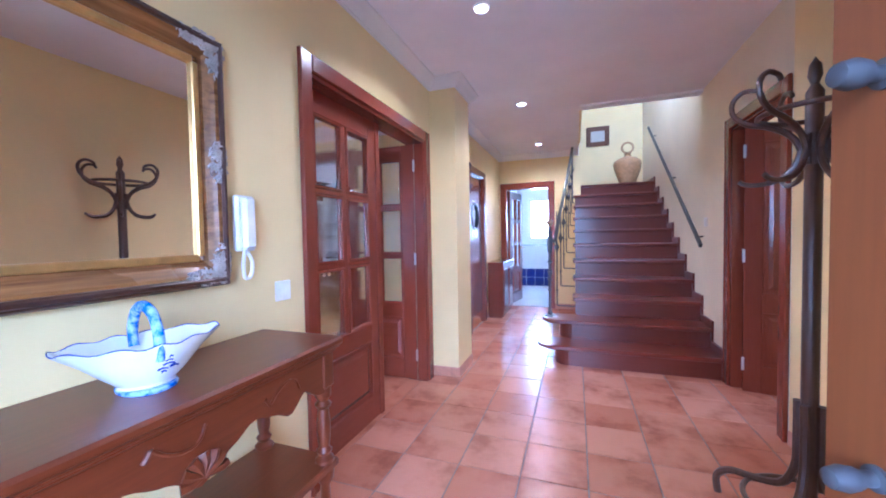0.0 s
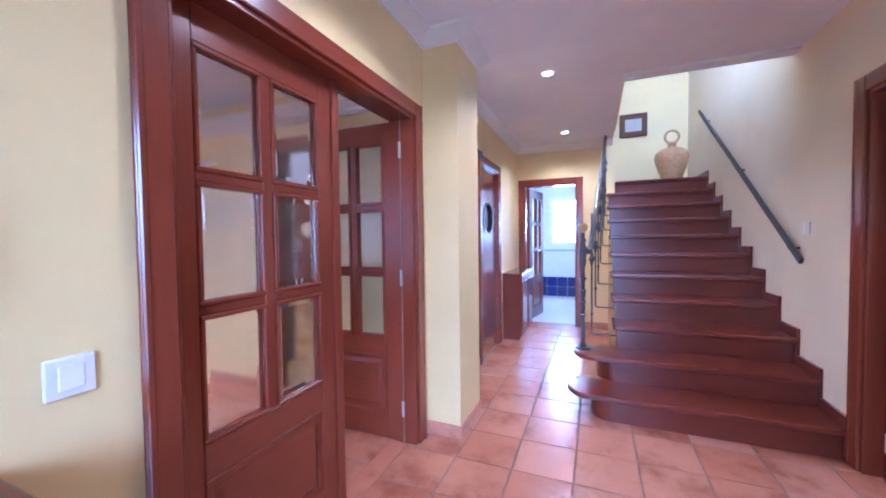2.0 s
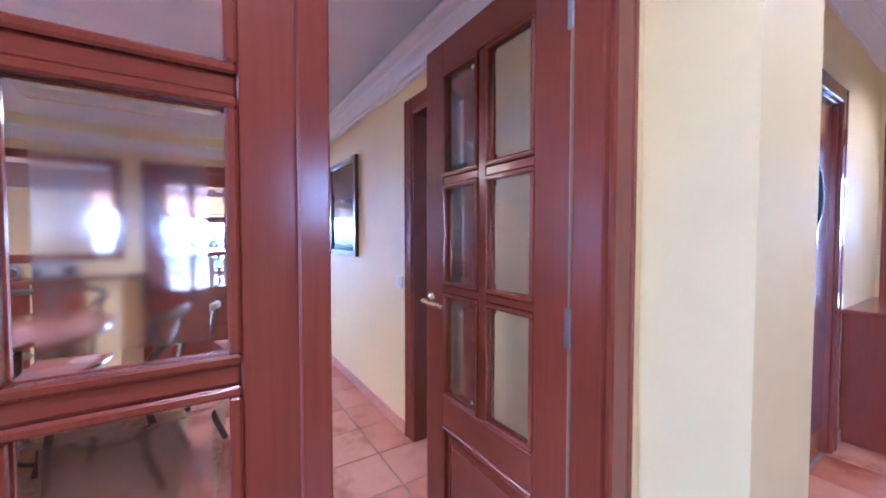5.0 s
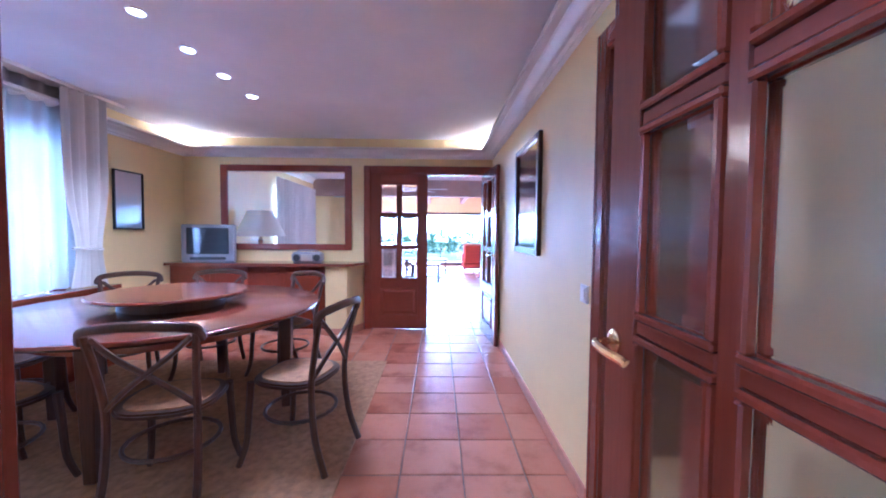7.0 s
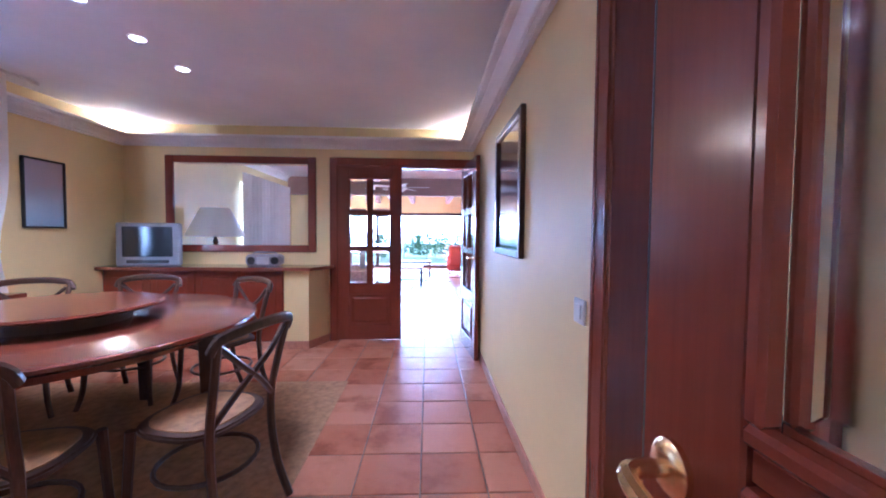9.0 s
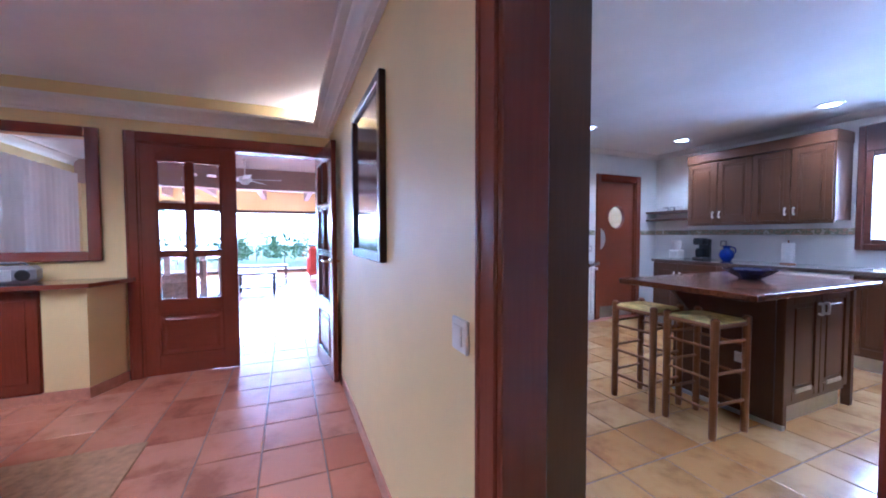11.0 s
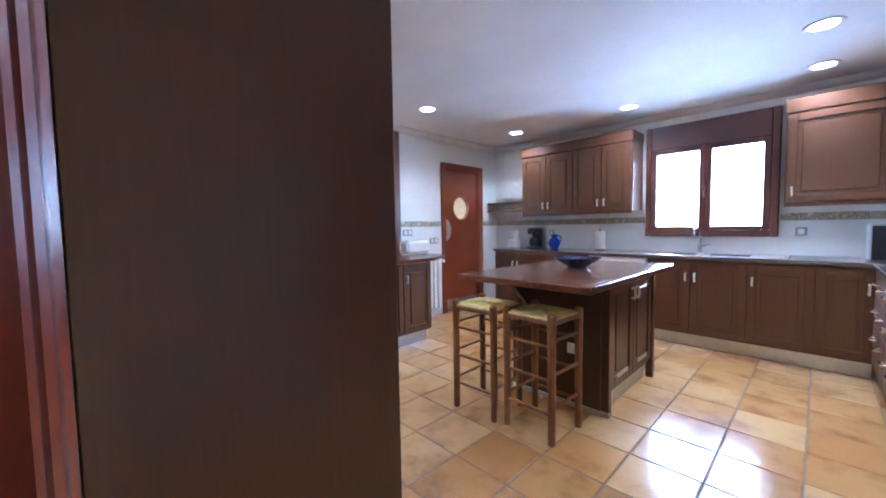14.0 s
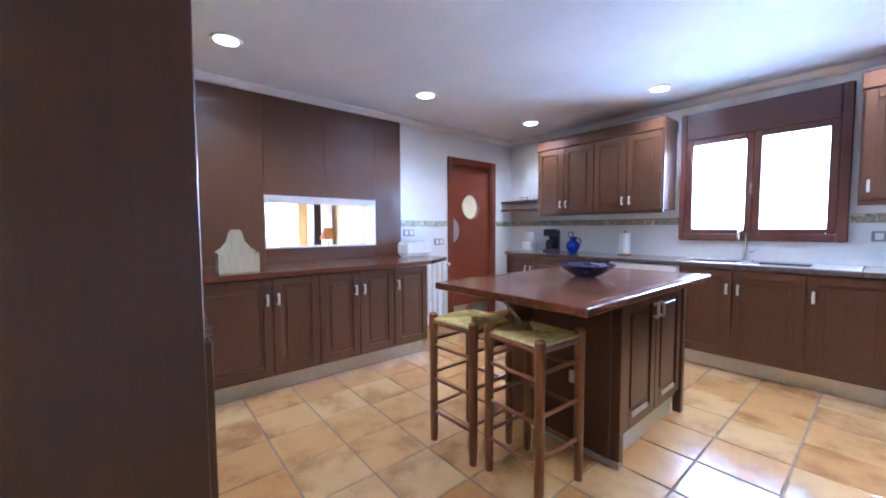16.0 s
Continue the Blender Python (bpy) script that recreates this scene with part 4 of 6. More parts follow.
v_ = coords(n_, l_, (1, 1, 1))
t_n = noise_tex(n_, l_, v_.outputs[0], 40, 3)
l_.new(ramp(n_, l_, t_n.outputs["Fac"], [(0.4, (0.03, 0.14, 0.55)), (0.6, (0.35, 0.50, 0.78))]).outputs[0], p_.inputs["Base Color"])
p_.inputs["Roughness"].default_value = 0.15
part("handle", tube(bmesh.new(), smooth_pts([(0.088, 0.0, 0.09), (0.095, 0, 0.15), (0.062, 0, 0.205), (0.0, 0, 0.225), (-0.062, 0, 0.205), (-0.095, 0, 0.15), (-0.088, 0, 0.10)], 5), 0.016, 10), m_, bowl, "blue and white glazed arched handle", True)
rim = bmesh.new()
pts = [(0.153 * 0.72 * math.cos(a), 0.153 * (1 + 0.50 * abs(math.sin(a)) ** 1.5) * math.sin(a), 0.131 + 0.008 * math.sin(a) ** 2 + 0.0045 * math.cos(11 * a)) for a in [2 * math.pi * k / 72 for k in range(73)]]
part("rim_line", tube(rim, pts, 0.0016, 5), M_BLUEG, bowl, "thin blue rim line", True)
part("foot_line", lathe(bmesh.new(), [(0.080, 0), (0.0835, 0.003), (0.0835, 0.010), (0.080, 0.013)], 28), m_, bowl, "blue foot band")
bm = bmesh.new()
for dy, dz, w in ((-0.02, 0.0, 0.03), (0.012, 0.003, 0.026), (-0.004, 0.012, 0.034), (-0.004, 0.022, 0.022), (0.0, 0.032, 0.012), (-0.016, -0.008, 0.014)):
    c = Vector((0.085 + dz * 0.35, dy + 0.03, 0.062 + dz))
    tube(bm, [c + Vector((0.0, -w / 2, 0)), c + Vector((0.0015, 0, 0.004)), c + Vector((0.0, w / 2, 0))], 0.0035, 5, 0.002)
part("painted_flower", bm, M_BLUEG, bowl, "small dark blue painted motif", True)

phone = thing("door_intercom", "white intercom handset on the yellow wall", "intercom", 0.0, 1.062, 1.30)
part("base", one(0.0, 0.03, -0.042, 0.042, -0.105, 0.105, bev=0.008), M_WPLAST, phone)
part("handset", one(0.03, 0.062, -0.036, 0.022, -0.10, 0.10, bev=0.012), M_WPLAST, phone)
part("cord", tube(bmesh.new(), smooth_pts([(0.03, -0.01, -0.10), (0.035, -0.025, -0.15), (0.03, -0.015, -0.205), (0.03, 0.012, -0.20), (0.03, 0.02, -0.15), (0.03, 0.0, -0.11)], 5), 0.007, 7), M_WPLAST, phone, "", True)


def wall_switch(x, y, z, rz, w=0.085, h=0.085, label="white plastic light switch on the wall", rockers=1, frame_m=None):
    th = thing("light_switch", label, "switch", x, y, z, rz, "switches and sockets")
    part("plate", one(-w / 2, w / 2, -0.010, 0.0, -h / 2, h / 2, bev=0.003), frame_m or M_WPLAST, th)
    for k in range(rockers):
        c = (k - (rockers - 1) / 2) * 0.07
        part("rocker", one(c - 0.022, c + 0.022, -0.015, -0.010, -0.026, 0.026, bev=0.002), M_WPLAST, th)
    return th


wall_switch(0.0, 1.26, 1.015, 90)
wall_switch(HALL_R, 4.10, 1.33, -90)
wall_switch(-1.665, DN, 0.985, 0)

coat = thing("coat_stand", "dark bentwood coat stand with curled hooks", "coat stand", 2.055, 1.80, 0)
part("post", lathe(bmesh.new(), [(0.027, 0.02), (0.027, 1.74), (0.012, 1.77), (0.022, 1.80), (0.018, 1.84), (0.0, 1.87)], 12), M_CHAIR, coat, "", True)
for k in range(6):
    c, s = math.cos(radians(30 + 60 * k)), math.sin(radians(30 + 60 * k))

    def P(r, z):
        return (c * r, s * r, z)
    part("upper_hook", tube(bmesh.new(), smooth_pts([P(0.030, 1.47), P(0.036, 1.53), P(0.065, 1.59), P(0.125, 1.635), P(0.20, 1.665), P(0.245, 1.71), P(0.25, 1.765), P(0.215, 1.80), P(0.17, 1.795), P(0.155, 1.775)], 5), 0.0125, 8, 0.009), M_CHAIR, coat, "", True)
    part("lower_hook", tube(bmesh.new(), smooth_pts([P(0.030, 1.585), P(0.036, 1.53), P(0.055, 1.47), P(0.10, 1.425), P(0.165, 1.412), P(0.205, 1.418), P(0.225, 1.432)], 5), 0.0125, 8, 0.009), M_CHAIR, coat, "", True)
for k in range(4):
    c, s = math.cos(radians(45 + 90 * k)), math.sin(radians(45 + 90 * k))
    part("foot", tube(bmesh.new(), smooth_pts([(c * r, s * r, z) for r, z in ((0.036, 0.56), (0.036, 0.40), (0.042, 0.29), (0.085, 0.20), (0.18, 0.165), (0.27, 0.145), (0.325, 0.09), (0.32, 0.014))], 5), 0.0155, 8), M_CHAIR, coat, "", True)
for z, r in ((1.668, 0.165), (0.145, 0.20)):
    part("ring", tube(bmesh.new(), [(r * math.cos(2 * math.pi * k / 32), r * math.sin(2 * math.pi * k / 32), z) for k in range(33)], 0.0105, 8), M_CHAIR, coat, "", True)

jar = thing("clay_pitcher", "ochre clay water jar with ring handle, on the landing", "jar", 2.02, 6.86, LAND_Z)
prof = [(0.10, 0), (0.115, 0.01), (0.15, 0.12), (0.20, 0.26), (0.215, 0.34), (0.20, 0.40), (0.14, 0.445), (0.06, 0.47), (0.045, 0.50), (0.055, 0.53), (0.045, 0.54), (0.03, 0.50), (0.0, 0.49)]
part("body", lathe(bmesh.new(), prof, 24), M_CLAY, jar, "", True)
part("ring_handle", tube(bmesh.new(), [(0.085 * math.cos(2 * math.pi * k / 24), 0, 0.625 + 0.085 * math.sin(2 * math.pi * k / 24)) for k in range(25)], 0.016, 8), M_CLAY, jar, "", True)


def window_unit(name, label, w, h, sashes, material, fw=0.06, depth=0.06, bars=0, glass_m=None):
    """A framed window in its own plane: local x across, z up, y through."""
    th = tagged(thing(name, label, "window"), kind="structure")
    part("window_frame", box(box(one(-w / 2, -w / 2 + fw, -depth / 2, depth / 2, 0, h, bev=0.005), w / 2 - fw, w / 2, -depth / 2, depth / 2, 0, h, 0.005), -w / 2 + fw, w / 2 - fw, -depth / 2, depth / 2, 0, fw, 0.005), material, th)
    part("head", one(-w / 2 + fw, w / 2 - fw, -depth / 2, depth / 2, h - fw, h, bev=0.005), material, th)
    iw = (w - 2 * fw) / sashes
    for k in range(sashes):
        a = -w / 2 + fw + k * iw
        s = 0.05
        bm = one(a, a + s, -depth / 2 + 0.01, depth / 2 - 0.004, fw, h - fw, bev=0.006)
        box(bm, a + iw - s, a + iw, -depth / 2 + 0.01, depth / 2 - 0.004, fw, h - fw, 0.006)
        box(bm, a + s, a + iw - s, -depth / 2 + 0.01, depth / 2 - 0.004, fw, fw + s, 0.006)
        box(bm, a + s, a + iw - s, -depth / 2 + 0.01, depth / 2 - 0.004, h - fw - s, h - fw, 0.006)
        part("sash", bm, material, th)
        g = part("pane", one(a + s - 0.005, a + iw - s + 0.005, -0.003, 0.003, fw + s - 0.005, h - fw - s + 0.005), glass_m or M_GLASS, th, "clear window pane")
        g.visible_shadow = False
    return th


uw = window_unit("window_3", "small wooden landing window with pale glass", 0.40, 0.36, 1, plain("old_brown_wood", (0.13, 0.055, 0.025), 0.7), 0.03, 0.05, 0, plain("pale_matt_pane", (0.42, 0.38, 0.31), 0.5))
uw.matrix_world = pose(1.60, 7.593, 2.89)
bw = window_unit("window_4", "white framed bathroom window", 0.56, 0.96, 1, M_WPLAST, 0.02, 0.05)
bw.matrix_world = pose(0.45, BN + 0.02, 1.11)

shoe = thing("shoe_cabinet", "narrow dark red wooden shoe cabinet by wall", "cabinet", -0.05, 5.42, 0)
part("body", one(0.004, 0.22, 0.0, 0.86, 0.03, 0.81, bev=0.004), M_MAHOG, shoe)
part("top", one(0.002, 0.25, -0.02, 0.88, 0.81, 0.835, bev=0.006), M_MAHOGY, shoe)
part("plinth", one(0.004, 0.21, 0.01, 0.85, 0.0, 0.03), M_MAHOGY, shoe)
for a in (0.0, 0.43):
    d = part("door", one(0.22, 0.238, a + 0.006, a + 0.424, 0.05, 0.80, bev=0.004), M_MAHOG, shoe)
    part("panel", one(0.238, 0.246, a + 0.06, a + 0.37, 0.12, 0.73, bev=0.006), M_MAHOG, d)

rack = thing("hook_rack", "dark metal rack with curved coat hooks", "coat rack", -0.05, 4.05, 1.95)
part("rail_bar", one(0.0, 0.015, -0.10, 0.12, -0.03, 0.03, bev=0.004), M_IRON, rack)
for k in range(4):
    y = -0.08 + 0.055 * k
    part("hook", tube(bmesh.new(), smooth_pts([(0.012, y, 0.02), (0.06, y, 0.05), (0.11, y, 0.08), (0.12, y, 0.12), (0.09, y, 0.13)], 4), 0.007, 6), M_IRON, rack, "", True)
    part("lower_hook", tube(bmesh.new(), smooth_pts([(0.012, y, -0.02), (0.04, y, -0.10), (0.08, y, -0.16), (0.12, y, -0.15), (0.125, y, -0.11)], 4), 0.007, 6), M_IRON, rack, "", True)


def downlight(x, y, z, r, material, watts, col, group, deg=140):
    th = thing("ceiling_downlight", "lit round recessed ceiling downlight", "downlight", x, y, z, 0, group)
    part("trim_ring", lathe(bmesh.new(), [(r * 0.82, -0.003), (r, -0.010), (r * 1.12, -0.008), (r * 1.15, 0.0)], 24), M_MOULD, th, "", True)
    part("lens", lathe(bmesh.new(), [(0.0, -0.006), (r * 0.82, -0.005), (r * 0.82, -0.001), (0.0, -0.001)], 24), material, th, "glowing lens")
    spot("downlight", x, y, z - 0.015, watts, col, deg, r * 0.7)


for y in (2.20, 3.93, 5.75):
    downlight(0.68, y, HC, 0.045, M_LAMP, 42, WARM, "hall downlights")

bowl.scale = (0.92, 0.74, 0.90)
coat.scale = (1.0, 1.0, 1.01)

# ---- dining room ----
for x in (-2.04, -2.46, -2.87, -3.30):
    downlight(x, 0.80, DC, 0.045, M_LAMP, 40, WARM, "dining downlights")
for x, y in ((DW + 0.09, DN - 0.09), (DW + 0.09, DS + 0.09)):
    li = bpy.data.lights.new("cove_lamp", "POINT")
    li.energy, li.color, li.shadow_soft_size = 13.0, (1.0, 0.74, 0.45), 0.06
    ob = new("cove_lamp", li)
    ob.location = (x, y, DC - 0.05)

rug = tagged(part("rug", one(-3.50, -1.25, -0.55, 1.98, 0.002, 0.012, bev=0.004), M_RUG), "brown woven rug under the dining table", "rug")

TX, TY = -2.47, 0.66
table = thing("dining_table", "large round reddish wooden dining table", "table", TX, TY, 0.012)
part("tabletop", lathe(bmesh.new(), [(0.90, 0.71), (0.935, 0.718), (0.95, 0.732), (0.945, 0.745), (0.93, 0.75), (0.0, 0.75)], 64), M_TABLE, table, "", True)
part("apron", lathe(bmesh.new(), [(0.70, 0.63), (0.72, 0.63), (0.72, 0.712), (0.70, 0.712)], 48), M_TABLE, table, "", True)
for k in range(4):
    a = radians(8 + 90 * k)
    lg = one(-0.045, 0.045, -0.045, 0.045, 0.0, 0.712, bev=0.006)
    for v in lg.verts:
        f = 0.62 + 0.38 * v.co.z / 0.712
        v.co.x, v.co.y = v.co.x * f, v.co.y * f
    lg.transform(Matrix.Translation((0.73 * math.cos(a), 0.73 * math.sin(a), 0)) @ Matrix.Rotation(a, 4, "Z"))
    part("leg", lg, M_CHAIR, table)
susan = thing("lazy_susan", "round wooden turntable on the dining table", "turntable", TX + 0.02, TY + 0.02, 0.762)
part("pedestal", lathe(bmesh.new(), [(0.30, 0), (0.30, 0.07), (0.0, 0.07)], 40), M_CHAIR, susan, "", True)
part("disc", lathe(bmesh.new(), [(0.41, 0.07), (0.44, 0.075), (0.45, 0.085), (0.44, 0.096), (0.0, 0.10)], 56), M_TABLE, susan, "", True)


def cross_chair():
    th = thing("dining_chair", "dark bentwood cross-back chair with woven cane seat", "chair", group="chairs round the table")
    seat = bmesh.new()
    out = [(0.215 * math.copysign(abs(math.cos(a)) ** 0.72, math.cos(a)), 0.205 * math.copysign(abs(math.sin(a)) ** 0.72, math.sin(a))) for a in [2 * math.pi * k / 32 for k in range(32)]]
    prism(seat, out, "z", 0.435, 0.462)
    bmesh.ops.bevel(seat, geom=[e for e in seat.edges if abs(e.verts[0].co.z - e.verts[1].co.z) < 1e-6], offset=0.009, segments=2, affect="EDGES")
    part("seat_frame", seat, M_CHAIR, th, "", True)
    cane = bmesh.new()
    prism(cane, [(u * 0.83, v * 0.83) for u, v in out], "z", 0.463, 0.468)
    part("cane_seat", cane, M_CANE, th, "woven cane seat panel")
    for s in (-1, 1):
        part("front_leg", tube(bmesh.new(), smooth_pts([(s * 0.185, 0.165, 0.45), (s * 0.19, 0.175, 0.30), (s * 0.20, 0.185, 0.12), (s * 0.225, 0.215, 0.0)], 4), 0.020, 8, 0.015), M_CHAIR, th, "", True)
        part("back_post", tube(bmesh.new(), smooth_pts([(s * 0.19, -0.275, 0.0), (s * 0.18, -0.21, 0.20), (s * 0.175, -0.19, 0.45), (s * 0.185, -0.22, 0.65), (s * 0.205, -0.26, 0.83)], 5), 0.018, 8, 0.016), M_CHAIR, th, "", True)
        part("cross_bar", tube(bmesh.new(), smooth_pts([(s * 0.175, -0.195, 0.49), (s * 0.06, -0.225, 0.60), (-s * 0.09, -0.252, 0.72), (-s * 0.185, -0.25, 0.81)], 4), 0.013, 6), M_CHAIR, th, "", True)
    top = tube(bmesh.new(), smooth_pts([(-0.225, -0.245, 0.815), (-0.205, -0.268, 0.85), (-0.10, -0.295, 0.865), (0.0, -0.302, 0.868), (0.10, -0.295, 0.865), (0.205, -0.268, 0.85), (0.225, -0.245, 0.815)], 4), 0.017, 8)
    for v in top.verts:
        v.co.z = 0.868 + (v.co.z - 0.868) * 1.35
    part("top_rail", top, M_CHAIR, th, "", True)
    part("hoop_stretcher", tube(bmesh.new(), [(0.195 * math.cos(2 * math.pi * k / 24), 0.190 * math.sin(2 * math.pi * k / 24) - 0.015, 0.255) for k in range(25)], 0.010, 6), M_CHAIR, th, "", True)
    return th


first = cross_chair()
spots = [(-1.71, 1.20, 101), (-2.03, 1.68, 166), (-3.00, -0.14, -62), (-3.25, 0.42, -80), (-3.16, 1.12, -122), (-1.66, 0.36, 72), (-2.20, -0.18, 16)]
first.matrix_world = pose(spots[0][0], spots[0][1], 0.012, 0, 0, spots[0][2])
for x, y, a in spots[1:]:
    copy_thing(first, pose(x, y, 0.012, 0, 0, a))

# sideboard, with its slanted plastered end
side = thing("sideboard", "built-in sideboard with red wooden doors and plastered end", "sideboard", DW, 0, 0)
part("plinth", one(0.002, 0.32, DS + 0.02, 1.30, 0.0, 0.07), M_SKIRT, side)
part("body", one(0.002, 0.30, DS + 0.004, 1.10, 0.07, 0.85), M_MAHOG, side)
bm = prism(bmesh.new(), [(0.002, 1.10), (0.33, 1.10), (0.33, 1.36), (0.04, 1.49), (0.002, 1.49)], "z", 0.085, 0.85)
part("end_block", bm, M_YELLOW, side, "yellow plastered slanted end")
part("end_skirting", prism(bmesh.new(), [(0.002, 1.09), (0.342, 1.09), (0.342, 1.366), (0.04, 1.505), (0.002, 1.505)], "z", 0.0, 0.085), M_SKIRT, side)
part("worktop", prism(bmesh.new(), [(0.002, DS + 0.003), (0.40, DS + 0.003), (0.40, 1.40), (0.06, 1.565), (0.002, 1.565)], "z", 0.85, 0.885), M_TABLE, side)
for k in range(4):
    a = DS + 0.04 + k * 0.46
    d = part("door", one(0.30, 0.318, a + 0.005, a + 0.455, 0.09, 0.84, bev=0.004), M_MAHOG, side)
    part("panel", one(0.318, 0.326, a + 0.07, a + 0.39, 0.16, 0.77, bev=0.006), M_MAHOG, d)

tv = thing("crt_television", "grey box television with dark screen", "television", DW + 0.24, -0.34, 0.886, 99)
M_TVGREY = plain("silver_grey_plastic", (0.30, 0.30, 0.33), 0.35)
part("cabinet", one(-0.30, 0.30, -0.06, 0.02, 0.0, 0.46, bev=0.015), M_TVGREY, tv)
bk = one(-0.28, 0.28, 0.02, 0.22, 0.02, 0.42, bev=0.02)
for v in bk.verts:
    if v.co.y > 0.1:
        v.co.x *= 0.6
        v.co.z = 0.05 + v.co.z * 0.75
part("tube_housing", bk, M_TVGREY, tv)
part("screen", one(-0.235, 0.235, -0.068, -0.058, 0.10, 0.42, bev=0.006), M_SCREEN, tv, "dark glass screen")
part("control_strip", one(-0.20, 0.20, -0.065, -0.058, 0.03, 0.065, bev=0.003), M_BLACK, tv)
radio = thing("portable_radio", "silver grey portable radio cassette player", "radio", DW + 0.18, 0.84, 0.886, 96)
part("body", one(-0.185, 0.185, -0.08, 0.08, 0.0, 0.13, bev=0.03), M_TVGREY, radio)
part("front_panel", one(-0.065, 0.065, -0.088, -0.078, 0.02, 0.105, bev=0.004), M_STEEL, radio)
for s in (-1, 1):
    sp = lathe(bmesh.new(), [(0.0, 0.006), (0.036, 0.006), (0.042, 0.0)], 16)
    sp.transform(Matrix.Translation((s * 0.12, -0.080, 0.062)) @ Matrix.Rotation(radians(90), 4, "X"))
    part("speaker", sp, M_BLACK, radio)
part("handle", tube(bmesh.new(), smooth_pts([(-0.12, 0, 0.10), (-0.11, 0, 0.145), (0, 0, 0.15), (0.11, 0, 0.145), (0.12, 0, 0.10)], 4), 0.009, 6), M_GPLAST, radio, "", True)

hatch = tagged(thing("window_2", "mahogany framed interior opening to living room", "window"), kind="structure")
hatch.matrix_world = pose(DW, 0.51, 1.03)
for a in ((-0.84, -0.75, 0, 1.09), (0.75, 0.84, 0, 1.09), (-0.75, 0.75, 0, 0.08), (-0.75, 0.75, 1.01, 1.09)):
    part("frame_bar", one(0.0, 0.03, a[0], a[1], a[2], a[3], bev=0.006), M_MAHOGY if a[1] - a[0] > 0.5 else M_MAHOG, hatch)


def picture(name, label, x, y, z, rz, w, h, fw, fm, art):
    th = thing(name, label, "picture", x, y, z, rz)
    for a in ((-w / 2, -w / 2 + fw, -h / 2, h / 2), (w / 2 - fw, w / 2, -h / 2, h / 2), (-w / 2 + fw, w / 2 - fw, -h / 2, -h / 2 + fw), (-w / 2 + fw, w / 2 - fw, h / 2 - fw, h / 2)):
        part("frame_bar", one(a[0], a[1], -0.032, 0.0, a[2], a[3], bev=0.005), fm, th)
    part("artwork", one(-w / 2 + fw, w / 2 - fw, -0.014, -0.008, -h / 2 + fw, h / 2 - fw), art, th, "glossy picture under glass")
    return th


def art_mat(name, low, mid, high):
    m, n, l, p = mat(name)
    tc = n.new("ShaderNodeTexCoord")
    sp = n.new("ShaderNodeSeparateXYZ")
    l.new(tc.outputs["Generated"], sp.inputs[0])
    t = noise_tex(n, l, tc.outputs["Generated"], 4, 6)
    ad = n.new("ShaderNodeMath")
    ad.operation = "MULTIPLY_ADD"
    l.new(t.outputs["Fac"], ad.inputs[0])
    ad.inputs[1].default_value = 0.55
    l.new(sp.outputs["Z"], ad.inputs[2])
    l.new(ramp(n, l, ad.outputs[0], [(0.35, low), (0.75, mid), (1.25, high)]).outputs[0], p.inputs["Base Color"])
    p.inputs["Roughness"].default_value = 0.12
    return m


picture("framed_picture", "dark framed glossy picture on yellow wall", -2.80, DN, 1.54, 0, 0.74, 0.85, 0.045, M_CHAIR, art_mat("dusk_painting", (0.02, 0.03, 0.06), (0.05, 0.04, 0.06), (0.16, 0.10, 0.07)))
picture("framed_print", "narrow framed blue grey print on yellow wall", -3.87, DS, 1.58, 180, 0.37, 0.61, 0.015, M_BLACK, art_mat("misty_print", (0.28, 0.36, 0.48), (0.36, 0.38, 0.44), (0.42, 0.36, 0.38)))


def curtain(name, label, x0, x1, y, z0, z1, waves, amp, material, gather=None):
    th = thing(name, label, "curtain", (x0 + x1) / 2, y, 0)
    bm = bmesh.new()
    nx, nz = waves * 8, 18
    rows = []
    for j in range(nz + 1):
        z = z0 + (z1 - z0) * j / nz
        row = []
        for i in range(nx + 1):
            u = i / nx
            x = (u - 0.5) * (x1 - x0)
            if gather:
                gz, gs, gu = gather
                pull = math.exp(-((z - gz) / 0.35) ** 2) * (1 - gs)
                x = x + ((gu - 0.5) * (x1 - x0) - x) * pull
            row.append(bm.verts.new((x, amp * math.sin(u * waves * 2 * math.pi) * (0.7 + 0.3 * math.sin(u * 17 + z * 0.7)), z)))
        rows.append(row)
    for a, b in zip(rows, rows[1:]):
        for k in range(nx):
            bm.faces.new((a[k], a[k + 1], b[k + 1], b[k]))
    part("cloth", bm, material, th, "", True)
    if gather:
        gx = (gather[2] - 0.5) * (x1 - x0)
        part("tieback", tube(bmesh.new(), [(gx + 0.5 * gather[1] * (x1 - x0) * math.cos(2 * math.pi * k / 16), amp * 2.2 * math.sin(2 * math.pi * k / 16), gather[0] + 0.01 * math.cos(2 * math.pi * k / 16)) for k in range(17)], 0.012, 6), material, th, "", True)
    return th


m_, n_, l_, p_ = mat("sheer_white_voile")
p_.inputs["Base Color"].default_value = (0.85, 0.84, 0.83, 1)
p_.inputs["Roughness"].default_value = 0.9
p_.inputs["Subsurface Weight"].default_value = 0.0
tr_ = n_.new("ShaderNodeBsdfTranslucent")
tr_.inputs["Color"].default_value = (0.25, 0.26, 0.28, 1)
mx_ = n_.new("ShaderNodeMixShader")
v_ = coords(n_, l_, (1, 1, 1))
wv = noise_tex(n_, l_, v_.outputs[0], 300, 2)
bump(n_, l_, p_, wv.outputs["Fac"], 0.15)
mx_.inputs[0].default_value = 0.65
l_.new(p_.outputs[0], mx_.inputs[1])
l_.new(tr_.outputs[0], mx_.inputs[2])
